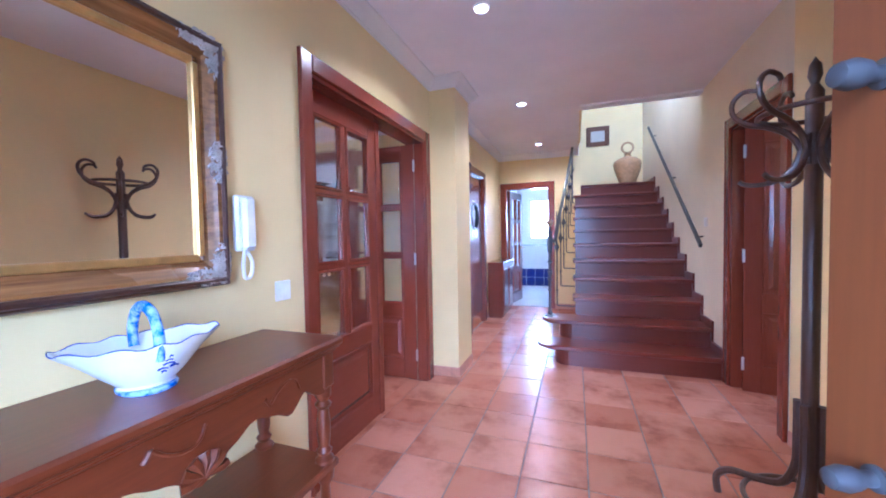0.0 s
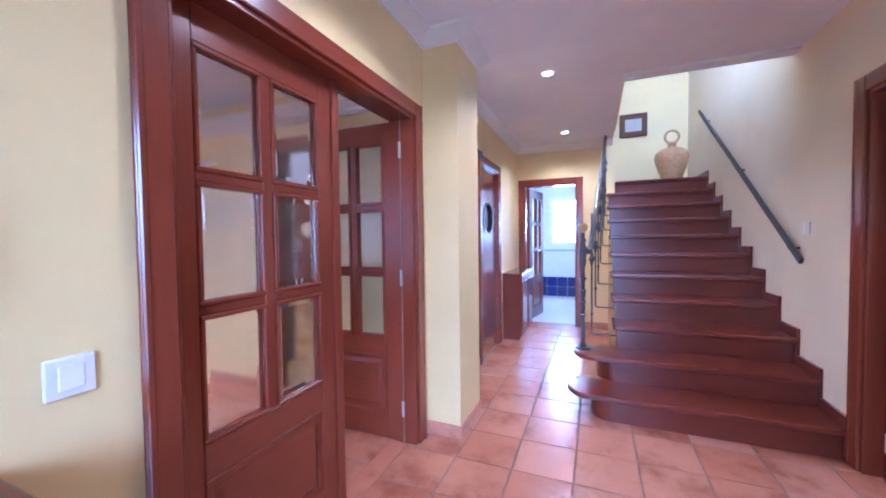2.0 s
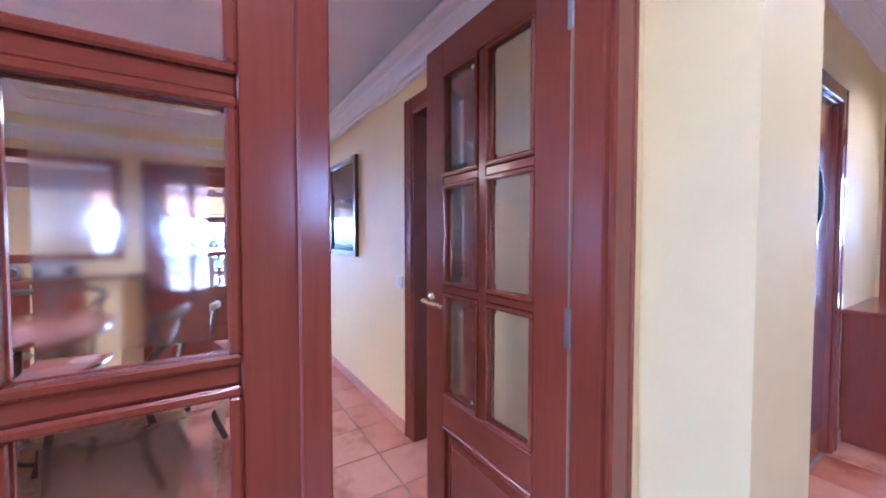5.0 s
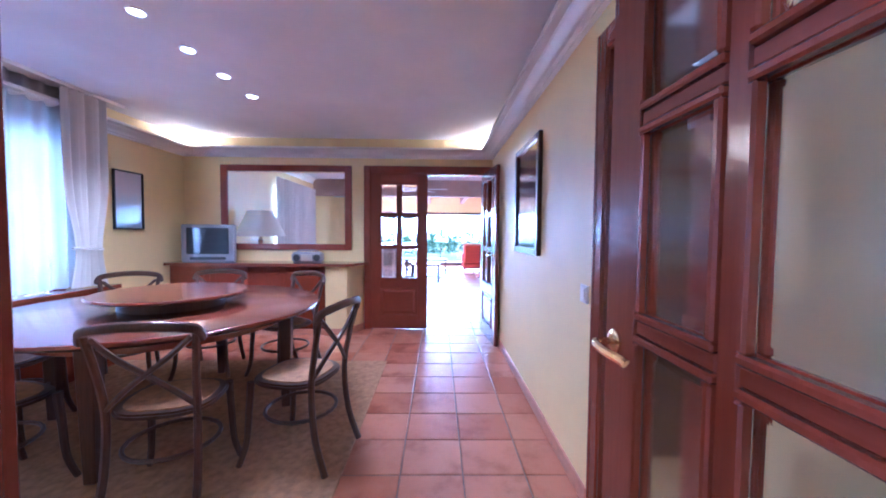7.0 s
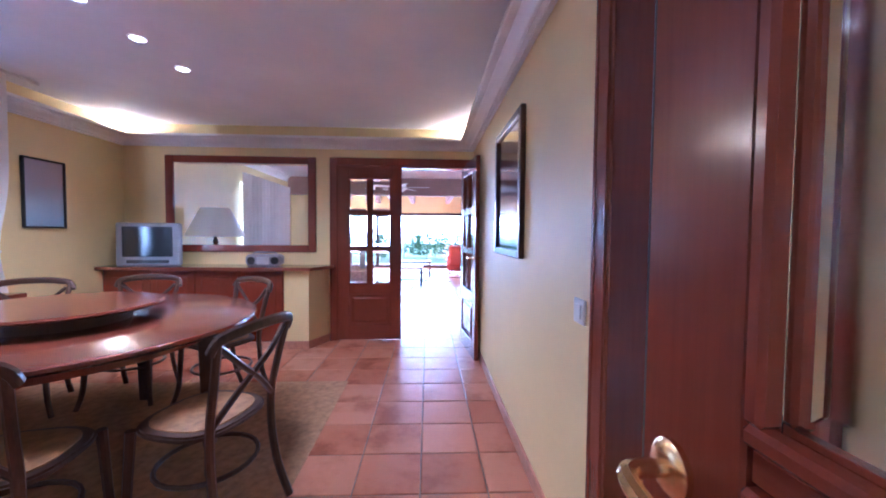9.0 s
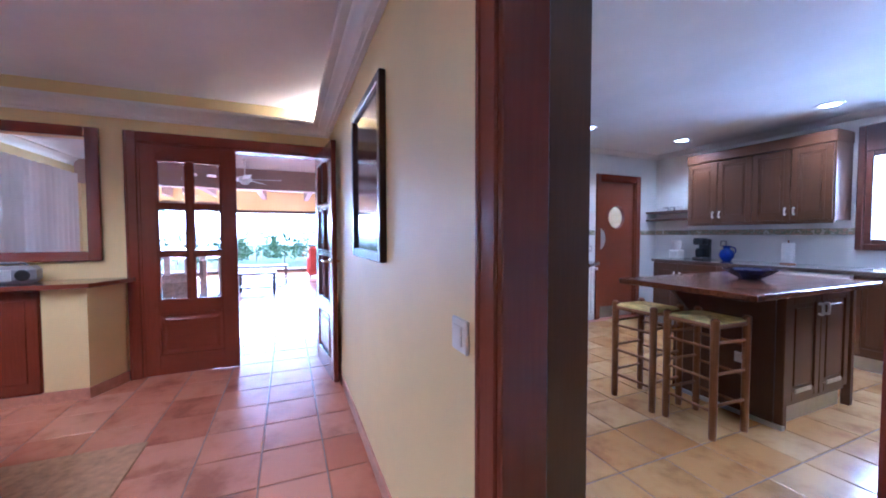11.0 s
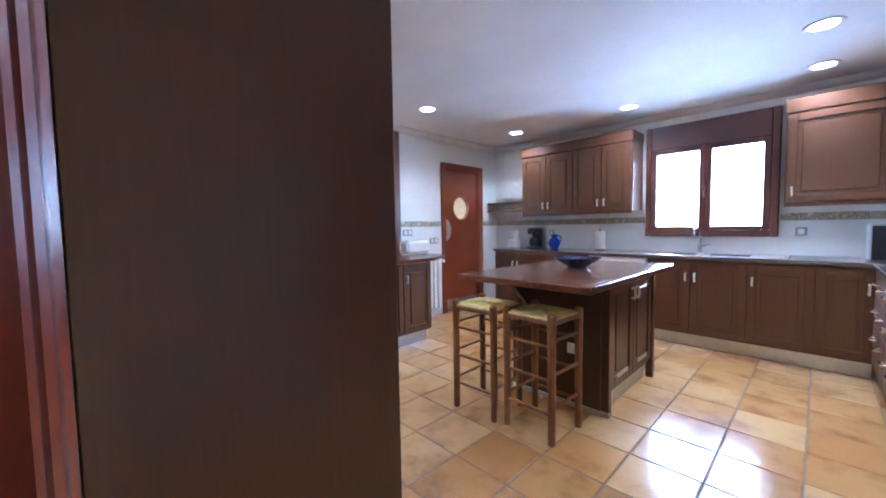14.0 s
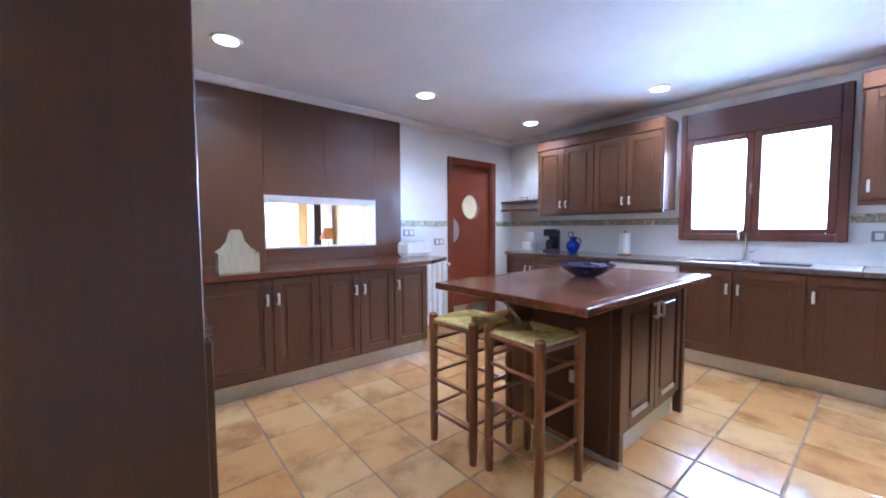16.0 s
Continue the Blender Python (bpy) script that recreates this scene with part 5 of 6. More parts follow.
l_.new(mx_.outputs[0], n_["Material Output"].inputs["Surface"])
M_VOILE = m_
curtain("sheer_curtain", "sheer white voile curtain before bright window", -3.25, -1.30, DS + 0.10, 0.77, DC - 0.02, 15, 0.034, M_VOILE)
curtain("drape", "white cotton drape tied back at the window", -3.42, -3.02, DS + 0.19, 0.77, DC - 0.02, 6, 0.036, M_CURT, (1.10, 0.55, 0.50))
part_c = thing("curtain_pelmet", "white curtain rail at the ceiling", "curtain rail", -2.40, DS + 0.15, DC)
part("rail_bar", one(-1.25, 1.25, -0.07, 0.07, -0.03, 0.0, bev=0.004), M_MOULD, part_c)
shelf = thing("window_bench", "dark wooden ledge below the dining window", "ledge", -2.30, DS, 0)
part("top", one(-1.15, 1.15, 0.002, 0.28, 0.72, 0.76, bev=0.006), M_TABLE, shelf)
part("front", one(-1.12, 1.12, 0.002, 0.24, 0.0, 0.72, bev=0.003), M_MAHOG, shelf)
dwin = window_unit("window_5", "bright dining window behind curtains", 1.90, 1.45, 3, M_MAHOG, 0.05, 0.06)
dwin.matrix_world = pose(-2.30, DS - 0.07, 0.70)

# ---- kitchen ----
for x, y in ((-4.15, 4.32), (-4.13, 5.97), (-4.08, 7.52), (-2.66, 7.53), (-1.22, 7.61), (-1.22, 6.74), (-1.24, 5.95), (-2.70, 4.30)):
    downlight(x, y, KC, 0.088, M_BULB, 43, (1.0, 0.92, 0.82), "kitchen downlights", 142)


def pull(parent, x, y, z, ax):
    """A small pale upright pull. ax: outward direction, 'x', '-y' ..."""
    d = {"x": (1, 0), "-x": (-1, 0), "y": (0, 1), "-y": (0, -1)}[ax]
    u = (-d[1], d[0])
    bm = bmesh.new()
    pts = [(x, y, z - 0.032), (x + d[0] * 0.02, y + d[1] * 0.02, z - 0.036), (x + d[0] * 0.024, y + d[1] * 0.024, z), (x + d[0] * 0.02, y + d[1] * 0.02, z + 0.036), (x, y, z + 0.032)]
    part("pull", tube(bm, smooth_pts(pts, 3), 0.009, 6), M_PALE, parent, "pale metal pull", True)


def panel_door(parent, ax, a, b, z0, z1, f, hand=None, hz=None, material=None):
    """A framed cabinet door. ax: the way it faces; a, b its ends along the wall; f the plane of its back."""
    m = material or M_KITCH
    sg = -1 if ax.startswith("-") else 1
    g = 0.003

    def bx(u0, u1, w0, w1, d0, d1, bev):
        lo, hi = sorted((f + sg * d0, f + sg * d1))
        return (u0, u1, lo, hi, w0, w1) if ax.endswith("y") else (lo, hi, u0, u1, w0, w1)
    a, b = a + g, b - g
    s = min(0.06, (b - a) * 0.22)
    bm = bmesh.new()
    for u0, u1, w0, w1 in ((a, a + s, z0, z1), (b - s, b, z0, z1), (a + s, b - s, z0, z0 + s), (a + s, b - s, z1 - s, z1)):
        box(bm, *bx(u0, u1, w0, w1, 0.0, 0.022, 0), 0.003)
    d = part("door", bm, m, parent)
    part("door_panel", box(box(bmesh.new(), *bx(a + s, b - s, z0 + s, z1 - s, 0.0, 0.010, 0)), *bx(a + s + 0.03, b - s - 0.03, z0 + s + 0.03, z1 - s - 0.03, 0.010, 0.017, 0), 0.006), m, d)
    if hand is not None:
        p = f + sg * 0.022
        u = a + 0.035 if hand == "lo" else b - 0.035
        pull(d, *((u, p) if ax.endswith("y") else (p, u)), hz, ax)
    return d


def base_unit(name, ax, a, b, back, front, doors, label, mat_=None, group="kitchen base units", top=0.865):
    """A base cabinet between a and b along the wall. doors: (from, to, handle side)."""
    th = thing(name, label, "cabinet", group=group)
    lo, hi = sorted((back, front))
    if ax.endswith("y"):
        part("body", one(a, b, lo, hi, 0.13, top), M_KITCH, th)
    else:
        part("body", one(lo, hi, a, b, 0.13, top), M_KITCH, th)
    sg = -1 if ax.startswith("-") else 1
    q = front - sg * 0.06
    lo, hi = sorted((q, q - sg * 0.02))
    part("plinth", one(a, b, lo, hi, 0, 0.13) if ax.endswith("y") else one(lo, hi, a, b, 0, 0.13), M_STEEL, th, "brushed steel plinth")
    for u, v, hand in doors:
        panel_door(th, ax, u, v, 0.15, top - 0.01, front, hand, 0.70)
    return th


NF = 7.54
for a, b, hnd in ((-4.45, -4.10, "hi"), (-4.10, -3.62, "lo"), (-3.62, -3.10, "hi"), (-2.46, -2.07, "hi"), (-2.07, -1.64, "lo"), (-1.64, -1.21, "lo"), (-1.21, -0.885, "hi")):
    base_unit("base_cabinet", "-y", a, b, KN - 0.01, NF, [(a, b, hnd)], "dark wooden kitchen base cabinet with steel plinth")
dish = thing("dishwasher", "white dishwasher built into dark units", "dishwasher")
part("body", one(-3.095, -2.465, NF + 0.01, KN - 0.02, 0.10, 0.86), M_WPLAST, dish)
part("door_panel", one(-3.09, -2.47, NF - 0.02, NF + 0.01, 0.12, 0.76, bev=0.004), M_KITCH, dish)
part("control_panel", one(-3.09, -2.47, NF - 0.025, NF + 0.01, 0.765, 0.86, bev=0.006), M_WPLAST, dish, "white control strip")
part("plinth", one(-3.095, -2.465, NF + 0.06, NF + 0.08, 0.0, 0.10), M_STEEL, dish)
M_STONE = plain("dark_stone_worktop", (0.10, 0.075, 0.06), 0.15, 0, 0.3)
wt = thing("worktop", "polished dark stone worktop along window wall", "worktop")
part("slab", box(box(one(-4.47, -2.52, NF - 0.04, KN - 0.004, 0.868, 0.903, bev=0.005), -1.38, KE - 0.004, NF - 0.04, KN - 0.004, 0.868, 0.903, 0.005), -2.52, -1.38, NF - 0.04, NF + 0.06, 0.868, 0.903), M_STONE, wt)
part("slab", one(-2.52, -1.38, KN - 0.09, KN - 0.004, 0.868, 0.903), M_STONE, wt)
part("return_slab", one(-0.915, KE - 0.004, 6.205, NF - 0.041, 0.868, 0.903, bev=0.005), M_STONE, wt)
sink = thing("kitchen_sink", "long stainless steel sink with drainer", "sink")
bm = bmesh.new()
for a, b in ((-2.515, -2.05), (-2.02, -1.62)):
    for q in ((a, b, NF + 0.06, NF + 0.085, 0.895, 0.908), (a, b, KN - 0.115, KN - 0.09, 0.895, 0.908), (a, a + 0.025, NF + 0.085, KN - 0.115, 0.75, 0.908), (b - 0.025, b, NF + 0.085, KN - 0.115, 0.75, 0.908), (a + 0.025, b - 0.025, NF + 0.085, KN - 0.115, 0.745, 0.755)):
        box(bm, *q, 0.003)
part("basin", bm, M_STEEL, sink)
bm = one(-1.62, -1.385, NF + 0.06, KN - 0.09, 0.895, 0.905, bev=0.003)
for k in range(6):
    box(bm, -1.60, -1.41, NF + 0.10 + k * 0.055, NF + 0.112 + k * 0.055, 0.905, 0.909, 0.001)
part("drainer", bm, M_STEEL, sink)
tap = thing("mixer_tap", "chrome swan neck kitchen mixer tap", "tap", -2.10, KN - 0.055, 0.903)
part("base", lathe(bmesh.new(), [(0.028, 0), (0.028, 0.01), (0.02, 0.03), (0.02, 0.09), (0.0, 0.10)], 14), M_CHROME, tap, "", True)
part("spout", tube(bmesh.new(), smooth_pts([(0, 0, 0.08), (0, 0, 0.22), (-0.01, -0.03, 0.27), (-0.02, -0.10, 0.28), (-0.03, -0.15, 0.24), (-0.03, -0.155, 0.19)], 5), 0.012, 8), M_CHROME, tap, "", True)
part("lever", tube(bmesh.new(), [(0.015, 0, 0.07), (0.09, -0.02, 0.10)], 0.008, 8), M_CHROME, tap, "", True)

kwin = tagged(thing("window_1", "dark wooden kitchen window with two bright panes", "window", -2.067, KN, 1.08), kind="structure")
for q in ((-0.585, -0.530, -0.06, 0.06, 0, 1.245), (0.521, 0.588, -0.06, 0.06, 0, 1.245), (-0.530, 0.521, -0.06, 0.06, 0, 0.065)):
    part("window_frame", one(*q, bev=0.008), M_WINWOOD, kwin)
part("shutter_box", one(-0.530, 0.521, -0.05, 0.06, 0.985, 1.245, bev=0.006), M_WINWOOD, kwin)
for a, b in ((-0.530, -0.007), (-0.007, 0.521)):
    bm = bmesh.new()
    s = 0.056
    for q in ((a, a + s, 0.065, 0.985), (b - s, b, 0.065, 0.985), (a + s, b - s, 0.065, 0.065 + s * 0.8), (a + s, b - s, 0.985 - s, 0.985)):
        box(bm, q[0], q[1], -0.045, 0.03, q[2], q[3], 0.006)
    sa = part("sash", bm, M_WINWOOD, kwin)
    g = part("pane", one(a + s - 0.004, b - s + 0.004, -0.004, 0.002, 0.10, 0.97), M_GLASS, sa, "window pane")
    g.visible_shadow = False
part("window_handle", one(-0.02, -0.005, -0.075, -0.045, 0.42, 0.52, bev=0.004), M_CHROME, kwin)
grille = thing("window_grille", "white painted iron bars outside the window", "grille", -2.067, KN + 0.16, 1.12)
for k in range(9):
    part("bar", tube(bmesh.new(), [(-0.5 + 0.125 * k, 0, 0), (-0.5 + 0.125 * k, 0, 1.16)], 0.006, 6), M_WPLAST, grille)


def upper_unit(a, b, doors, label):
    th = thing("wall_cabinet", label, "cabinet", group="kitchen wall cabinets")
    fy = KN - 0.34
    part("body", one(a, b, fy, KN - 0.012, 1.385, 2.165), M_KITCH, th)
    part("cornice", one(a - 0.01, b + 0.01, fy - 0.024, KN - 0.012, 2.165, 2.29, bev=0.008), M_KITCHX, th)
    part("light_rail", one(a, b, fy - 0.012, fy + 0.02, 1.355, 1.385, bev=0.004), M_KITCHX, th)
    for u, v, hnd in doors:
        panel_door(th, "-y", u, v, 1.395, 2.155, fy, hnd, 1.49)
    return th


upper_unit(-4.17, -3.41, [(-4.16, -3.79, "hi"), (-3.79, -3.41, "lo")], "dark wooden wall cabinet with two panelled doors")
upper_unit(-3.41, -2.70, [(-3.41, -3.05, "hi"), (-3.05, -2.71, "lo")], "dark wooden wall cabinet with two panelled doors")
upper_unit(-1.43, -0.78, [(-1.42, -0.79, "lo")], "dark wooden wall cabinet beside the window")

for z in (1.46, 1.575):
    sh = thing("corner_shelf", "dark wooden corner shelf on tiled wall", "shelf", group="corner shelves")
    part("board", one(KW + 0.012, -4.185, KN - 0.24, KN - 0.012, z - 0.014, z + 0.014, bev=0.004), M_KITCHX, sh)
for k in range(5):
    gl = thing("drinking_glass", "small clear drinking glass on the shelf", "glass", -4.78 + 0.12 * k, KN - 0.13, 1.589, 0, "glasses on shelf")
    part("cup", lathe(bmesh.new(), [(0.024, 0), (0.03, 0.05 + 0.02 * (k % 2)), (0.028, 0.05 + 0.02 * (k % 2)), (0.021, 0.006), (0.0, 0.006)], 12), M_GLASS, gl, "", True)

mixer = thing("food_processor", "white kitchen blender on the worktop", "blender", -4.38, 7.90, 0.903)
part("base", one(-0.07, 0.07, -0.07, 0.07, 0, 0.12, bev=0.015), M_WPLAST, mixer)
part("jug", lathe(bmesh.new(), [(0.05, 0.12), (0.065, 0.25), (0.06, 0.25), (0.0, 0.24)], 16), M_WPLAST, mixer, "", True)
part("handle", tube(bmesh.new(), [(0.06, 0, 0.23), (0.10, 0, 0.21), (0.10, 0, 0.16), (0.055, 0, 0.14)], 0.009, 6), M_WPLAST, mixer, "", True)
cof = thing("coffee_maker", "black filter coffee maker on the worktop", "coffee maker", -4.06, 7.95, 0.903)
part("base", one(-0.075, 0.075, -0.10, 0.09, 0, 0.03, bev=0.008), M_BLACK, cof)
part("column", one(-0.07, 0.07, 0.03, 0.09, 0.03, 0.28, bev=0.01), M_BLACK, cof)
part("filter_head", one(-0.075, 0.075, -0.09, 0.03, 0.20, 0.29, bev=0.015), M_BLACK, cof)
part("carafe", lathe(bmesh.new(), [(0.05, 0.0), (0.06, 0.03), (0.06, 0.09), (0.045, 0.12), (0.0, 0.12)], 16, 0, -0.035, 0.032), M_SCREEN, cof, "dark glass carafe", True)
jug = thing("blue_jug", "round cobalt blue glazed jug", "jug", -3.74, 7.92, 0.903)
part("body", lathe(bmesh.new(), [(0.04, 0), (0.05, 0.005), (0.078, 0.055), (0.082, 0.085), (0.065, 0.13), (0.038, 0.155), (0.036, 0.175), (0.05, 0.195), (0.04, 0.19), (0.0, 0.17)], 20), M_BLUEG, jug, "", True)
part("handle", tube(bmesh.new(), smooth_pts([(0.045, 0, 0.18), (0.095, 0, 0.165), (0.10, 0, 0.12), (0.075, 0, 0.09)], 4), 0.009, 6), M_BLUEG, jug, "", True)
roll = thing("paper_towel_roll", "white paper towel roll on a stand", "paper towel", -3.14, 7.98, 0.903)
part("stand", lathe(bmesh.new(), [(0.07, 0), (0.07, 0.012), (0.008, 0.014), (0.008, 0.27), (0.0, 0.275)], 16), M_STOOL, roll, "", True)
part("roll", lathe(bmesh.new(), [(0.055, 0.018), (0.057, 0.022), (0.057, 0.236), (0.055, 0.24), (0.02, 0.24)], 20), M_WPLAST, roll, "", True)

# return along the east wall: drawers and hob, then a tall oven housing
EF = -0.875
for a, b in ((6.86, NF), (6.20, 6.86)):
    drw = thing("drawer_unit", "dark wooden drawer unit with bar pulls", "cabinet", group="kitchen drawer units")
    part("body", one(EF, KE - 0.01, a, b, 0.13, 0.865), M_KITCH, drw)
    for z0, z1 in ((0.15, 0.46), (0.465, 0.66), (0.665, 0.855)):
        d = part("drawer_front", one(EF - 0.02, EF, a + 0.005, b - (0.03 if b == NF else 0.005), z0, z1 - 0.004, bev=0.005), M_KITCHX, drw)
        for y in (a + 0.16, b - 0.20):
            part("bar_pull", tube(bmesh.new(), [(EF - 0.02, y - 0.045, z1 - 0.09), (EF - 0.048, y - 0.045, z1 - 0.09), (EF - 0.048, y + 0.045, z1 - 0.09), (EF - 0.02, y + 0.045, z1 - 0.09)], 0.008, 6), M_CHROME, d)
    part("plinth", one(EF + 0.04, EF + 0.06, a, b + (0.06 if b == NF else 0), 0, 0.13), M_STEEL, drw, "brushed steel plinth")
tow = thing("oven_housing", "tall dark wooden housing with built-in ovens", "cabinet")
part("body", one(EF, KE - 0.01, 5.56, 6.20, 0.13, 2.29), M_KITCH, tow)
part("plinth", one(EF + 0.04, EF + 0.06, 5.56, 6.20, 0, 0.13), M_STEEL, tow, "brushed steel plinth")
part("drawer_front", one(EF - 0.02, EF, 5.566, 6.194, 0.15, 0.58, bev=0.005), M_KITCHX, tow)
part("top_door", one(EF - 0.02, EF, 5.566, 6.194, 1.76, 2.28, bev=0.005), M_KITCH, tow)
for z0, z1 in ((0.59, 1.16), (1.18, 1.74)):
    ov = thing("oven", "built-in steel oven with dark glass door", "oven", group="built-in ovens")
    part("front_frame", one(EF - 0.022, EF - 0.001, 5.57, 6.19, z0, z1, bev=0.004), M_STEEL, ov)
    part("door_panel", one(EF - 0.030, EF - 0.022, 5.60, 6.16, z0 + 0.03, z1 - 0.17, bev=0.003), M_SCREEN, ov, "dark glass oven door")
    part("control_panel", one(EF - 0.028, EF - 0.022, 5.60, 6.16, z1 - 0.11, z1 - 0.02, bev=0.003), M_BLACK, ov)
    part("handle", tube(bmesh.new(), [(EF - 0.022, 5.66, z1 - 0.14), (EF - 0.058, 5.66, z1 - 0.14), (EF - 0.058, 6.10, z1 - 0.14), (EF - 0.022, 6.10, z1 - 0.14)], 0.010, 8), M_CHROME, ov, "", True)
hob = thing("gas_hob", "black gas hob set in the worktop", "hob")
part("plate", one(-0.85, -0.42, 6.30, 6.86, 0.9035, 0.912, bev=0.003), M_BLACK, hob)
for x in (-0.75, -0.53):
    for y in (6.44, 6.72):
        part("burner", lathe(bmesh.new(), [(0.04, 0.0), (0.045, 0.01), (0.03, 0.018), (0.0, 0.018)], 14, x, y, 0.912), M_IRON, hob, "", True)
mw = thing("microwave", "steel microwave oven on the worktop", "microwave", -0.70, 7.74, 0.903)
part("case", one(-0.23, 0.23, -0.16, 0.16, 0.008, 0.29, bev=0.008), M_STEEL, mw)
part("door_panel", one(-0.22, 0.09, -0.172, -0.16, 0.02, 0.28, bev=0.004), M_SCREEN, mw)
part("control_panel", one(0.10, 0.22, -0.170, -0.16, 0.02, 0.28, bev=0.003), M_BLACK, mw)

# west run with serving hatch panelling
for a, b, hnd in ((4.02, 4.545, "hi"), (4.545, 4.89, "lo"), (4.89, 5.235, "hi"), (5.235, 5.575, "lo"), (5.575, 5.95, "lo")):
    base_unit("base_cabinet", "x", a, b, KW + 0.01, -4.12, [(a, b, hnd)], "dark wooden kitchen base cabinet with steel plinth")
ww = thing("wooden_worktop", "reddish wooden worktop below serving hatch", "worktop")
part("slab", prism(bmesh.new(), [(KW + 0.004, KS + 0.02), (-4.06, KS + 0.02), (-4.06, 5.97), (-4.30, 6.36), (KW + 0.004, 6.36)], "z", 0.867, 0.902), M_KTOP, ww)
pan = thing("wall_panelling", "dark wooden wall panelling round serving hatch", "panelling")
for k, (a, b) in enumerate(((3.62, 4.07), (4.07, 4.70), (5.83, 6.16))):
    part("panel", one(KW + 0.003, KW + 0.028, a + 0.001, b - 0.001, 0.903, 2.41, bev=0.002), M_KITCH, pan)
for a, b in ((4.70, 5.265), (5.265, 5.83)):
    part("panel", one(KW + 0.003, KW + 0.028, a + 0.001, b - 0.001, 1.52, 2.41, bev=0.002), M_KITCH, pan)
part("panel", one(KW + 0.003, KW + 0.028, 4.701, 5.829, 0.903, 1.03, bev=0.002), M_KITCHX, pan)
ht = thing("serving_hatch", "white lined serving hatch with sliding track", "hatch")
for q in ((KW - 0.16, KW + 0.03, 4.70, 4.712, 1.03, 1.52), (KW - 0.16, KW + 0.03, 5.818, 5.83, 1.03, 1.52), (KW - 0.16, KW + 0.03, 4.712, 5.818, 1.508, 1.52), (KW - 0.16, KW + 0.05, 4.712, 5.818, 1.03, 1.042)):
    part("lining", one(*q), M_MOULD, ht)
part("track", one(KW - 0.02, KW + 0.02, 4.712, 5.818, 1.455, 1.508, bev=0.003), M_WPLAST, ht)
tst = thing("toaster", "white long slot toaster on worktop", "toaster", -4.62, 6.17, 0.902)
part("body", one(-0.09, 0.09, -0.18, 0.18, 0.01, 0.165, bev=0.03), M_WPLAST, tst)
part("slot", one(-0.02, 0.02, -0.13, 0.13, 0.16, 0.167), M_BLACK, tst)
rad = thing("radiator", "white ribbed wall radiator", "radiator", KW, 6.47, 0.12)
for k in range(8):
    part("rib", one(0.03, 0.11, -0.32 + 0.08 * k + 0.004, -0.32 + 0.08 * k + 0.072, 0.0, 0.68, bev=0.012), M_WPLAST, rad)
part("valve", tube(bmesh.new(), [(0.07, 0.33, 0.64), (0.12, 0.35, 0.64)], 0.02, 8), M_WPLAST, rad)
part("bracket", one(0.0, 0.032, -0.25, 0.25, 0.5, 0.54), M_WPLAST, rad)
bx = thing("wooden_wall_box", "pale scalloped wooden box standing on worktop", "box", -4.26, 4.36, 0.902, 90)
sil = [(-0.13, 0), (0.13, 0), (0.13, 0.15), (0.10, 0.17), (0.06, 0.22), (0.045, 0.28), (0.03, 0.305), (-0.03, 0.305), (-0.045, 0.28), (-0.06, 0.22), (-0.10, 0.17), (-0.13, 0.15)]
M_PINE = wood("limed_pine", (0.36, 0.30, 0.19), (0.52, 0.45, 0.30), 0.6, 2, 0.0)
part("back_board", prism(bmesh.new(), sil, "y", 0.05, 0.065), M_PINE, bx)
part("front_board", one(-0.13, 0.13, -0.07, -0.058, 0, 0.13, bev=0.003), M_PINE, bx)
for s in (-1, 1):
    part("side_board", one(*sorted((s * 0.13, s * 0.118)), -0.058, 0.05, 0, 0.14), M_PINE, bx)
part("bottom_board", one(-0.118, 0.118, -0.058, 0.05, 0, 0.012), M_PINE, bx)

# tall unit and run beside the doorway
tall = thing("tall_cabinet", "tall dark wooden refrigerator housing beside doorway", "cabinet")
part("side_panel", one(-1.99, -1.97, KS + 0.004, 3.89, 0.0, 2.41, bev=0.002), M_KITCH, tall)
part("body", one(-2.62, -1.99, KS + 0.004, 3.85, 0.0, 2.41), M_KITCH, tall)
panel_door(tall, "y", -2.62, -1.992, 0.14, 1.30, 3.85)
panel_door(tall, "y", -2.62, -1.992, 1.31, 2.38, 3.85)
for a, b, hnd in ((-3.16, -2.62, "lo"), (-3.70, -3.16, "hi"), (-4.12, -3.70, "lo")):
    base_unit("base_cabinet", "y", a, b, KS + 0.01, 3.96, [(a, b, hnd)], "dark wooden kitchen base cabinet with steel plinth")
part("return_slab", one(-4.06, -2.63, KS + 0.004, 3.99, 0.867, 0.902, bev=0.004), M_KTOP, ww)

# island and stools
isl = thing("kitchen_island", "dark wooden kitchen island with overhanging wooden top", "island", -2.44, 5.78, 0)
part("top_edge", box(box(box(one(-0.42, 0.47, -0.72, -0.665, 0.876, 0.914, bev=0.005), -0.42, 0.47, 0.685, 0.74, 0.876, 0.914, 0.005), -0.42, -0.365, -0.664, 0.684, 0.876, 0.914, 0.005), 0.415, 0.47, -0.664, 0.684, 0.876, 0.914, 0.005), M_KTOP, isl, "polished reddish wooden edging")
for k in range(7):
    u0 = -0.364 + 0.7780 * k / 7
    cut = -0.664 + 1.348 * (0.3 + 0.4 * ((k * 5) % 7) / 7)
    for c0, c1 in ((-0.664, cut), (cut, 0.684)):
        part("plank", one(u0 + 0.0005, u0 + 0.7780 / 7 - 0.0005, c0 + 0.0005, c1 - 0.0005, 0.878, 0.9135), M_KTOP, isl)
part("body", one(-0.36, 0.31, -0.14, 0.70, 0.12, 0.878), M_KITCH, isl)
part("plinth", one(-0.33, 0.29, -0.12, 0.68, 0.0, 0.12), M_STEEL, isl, "brushed steel plinth")
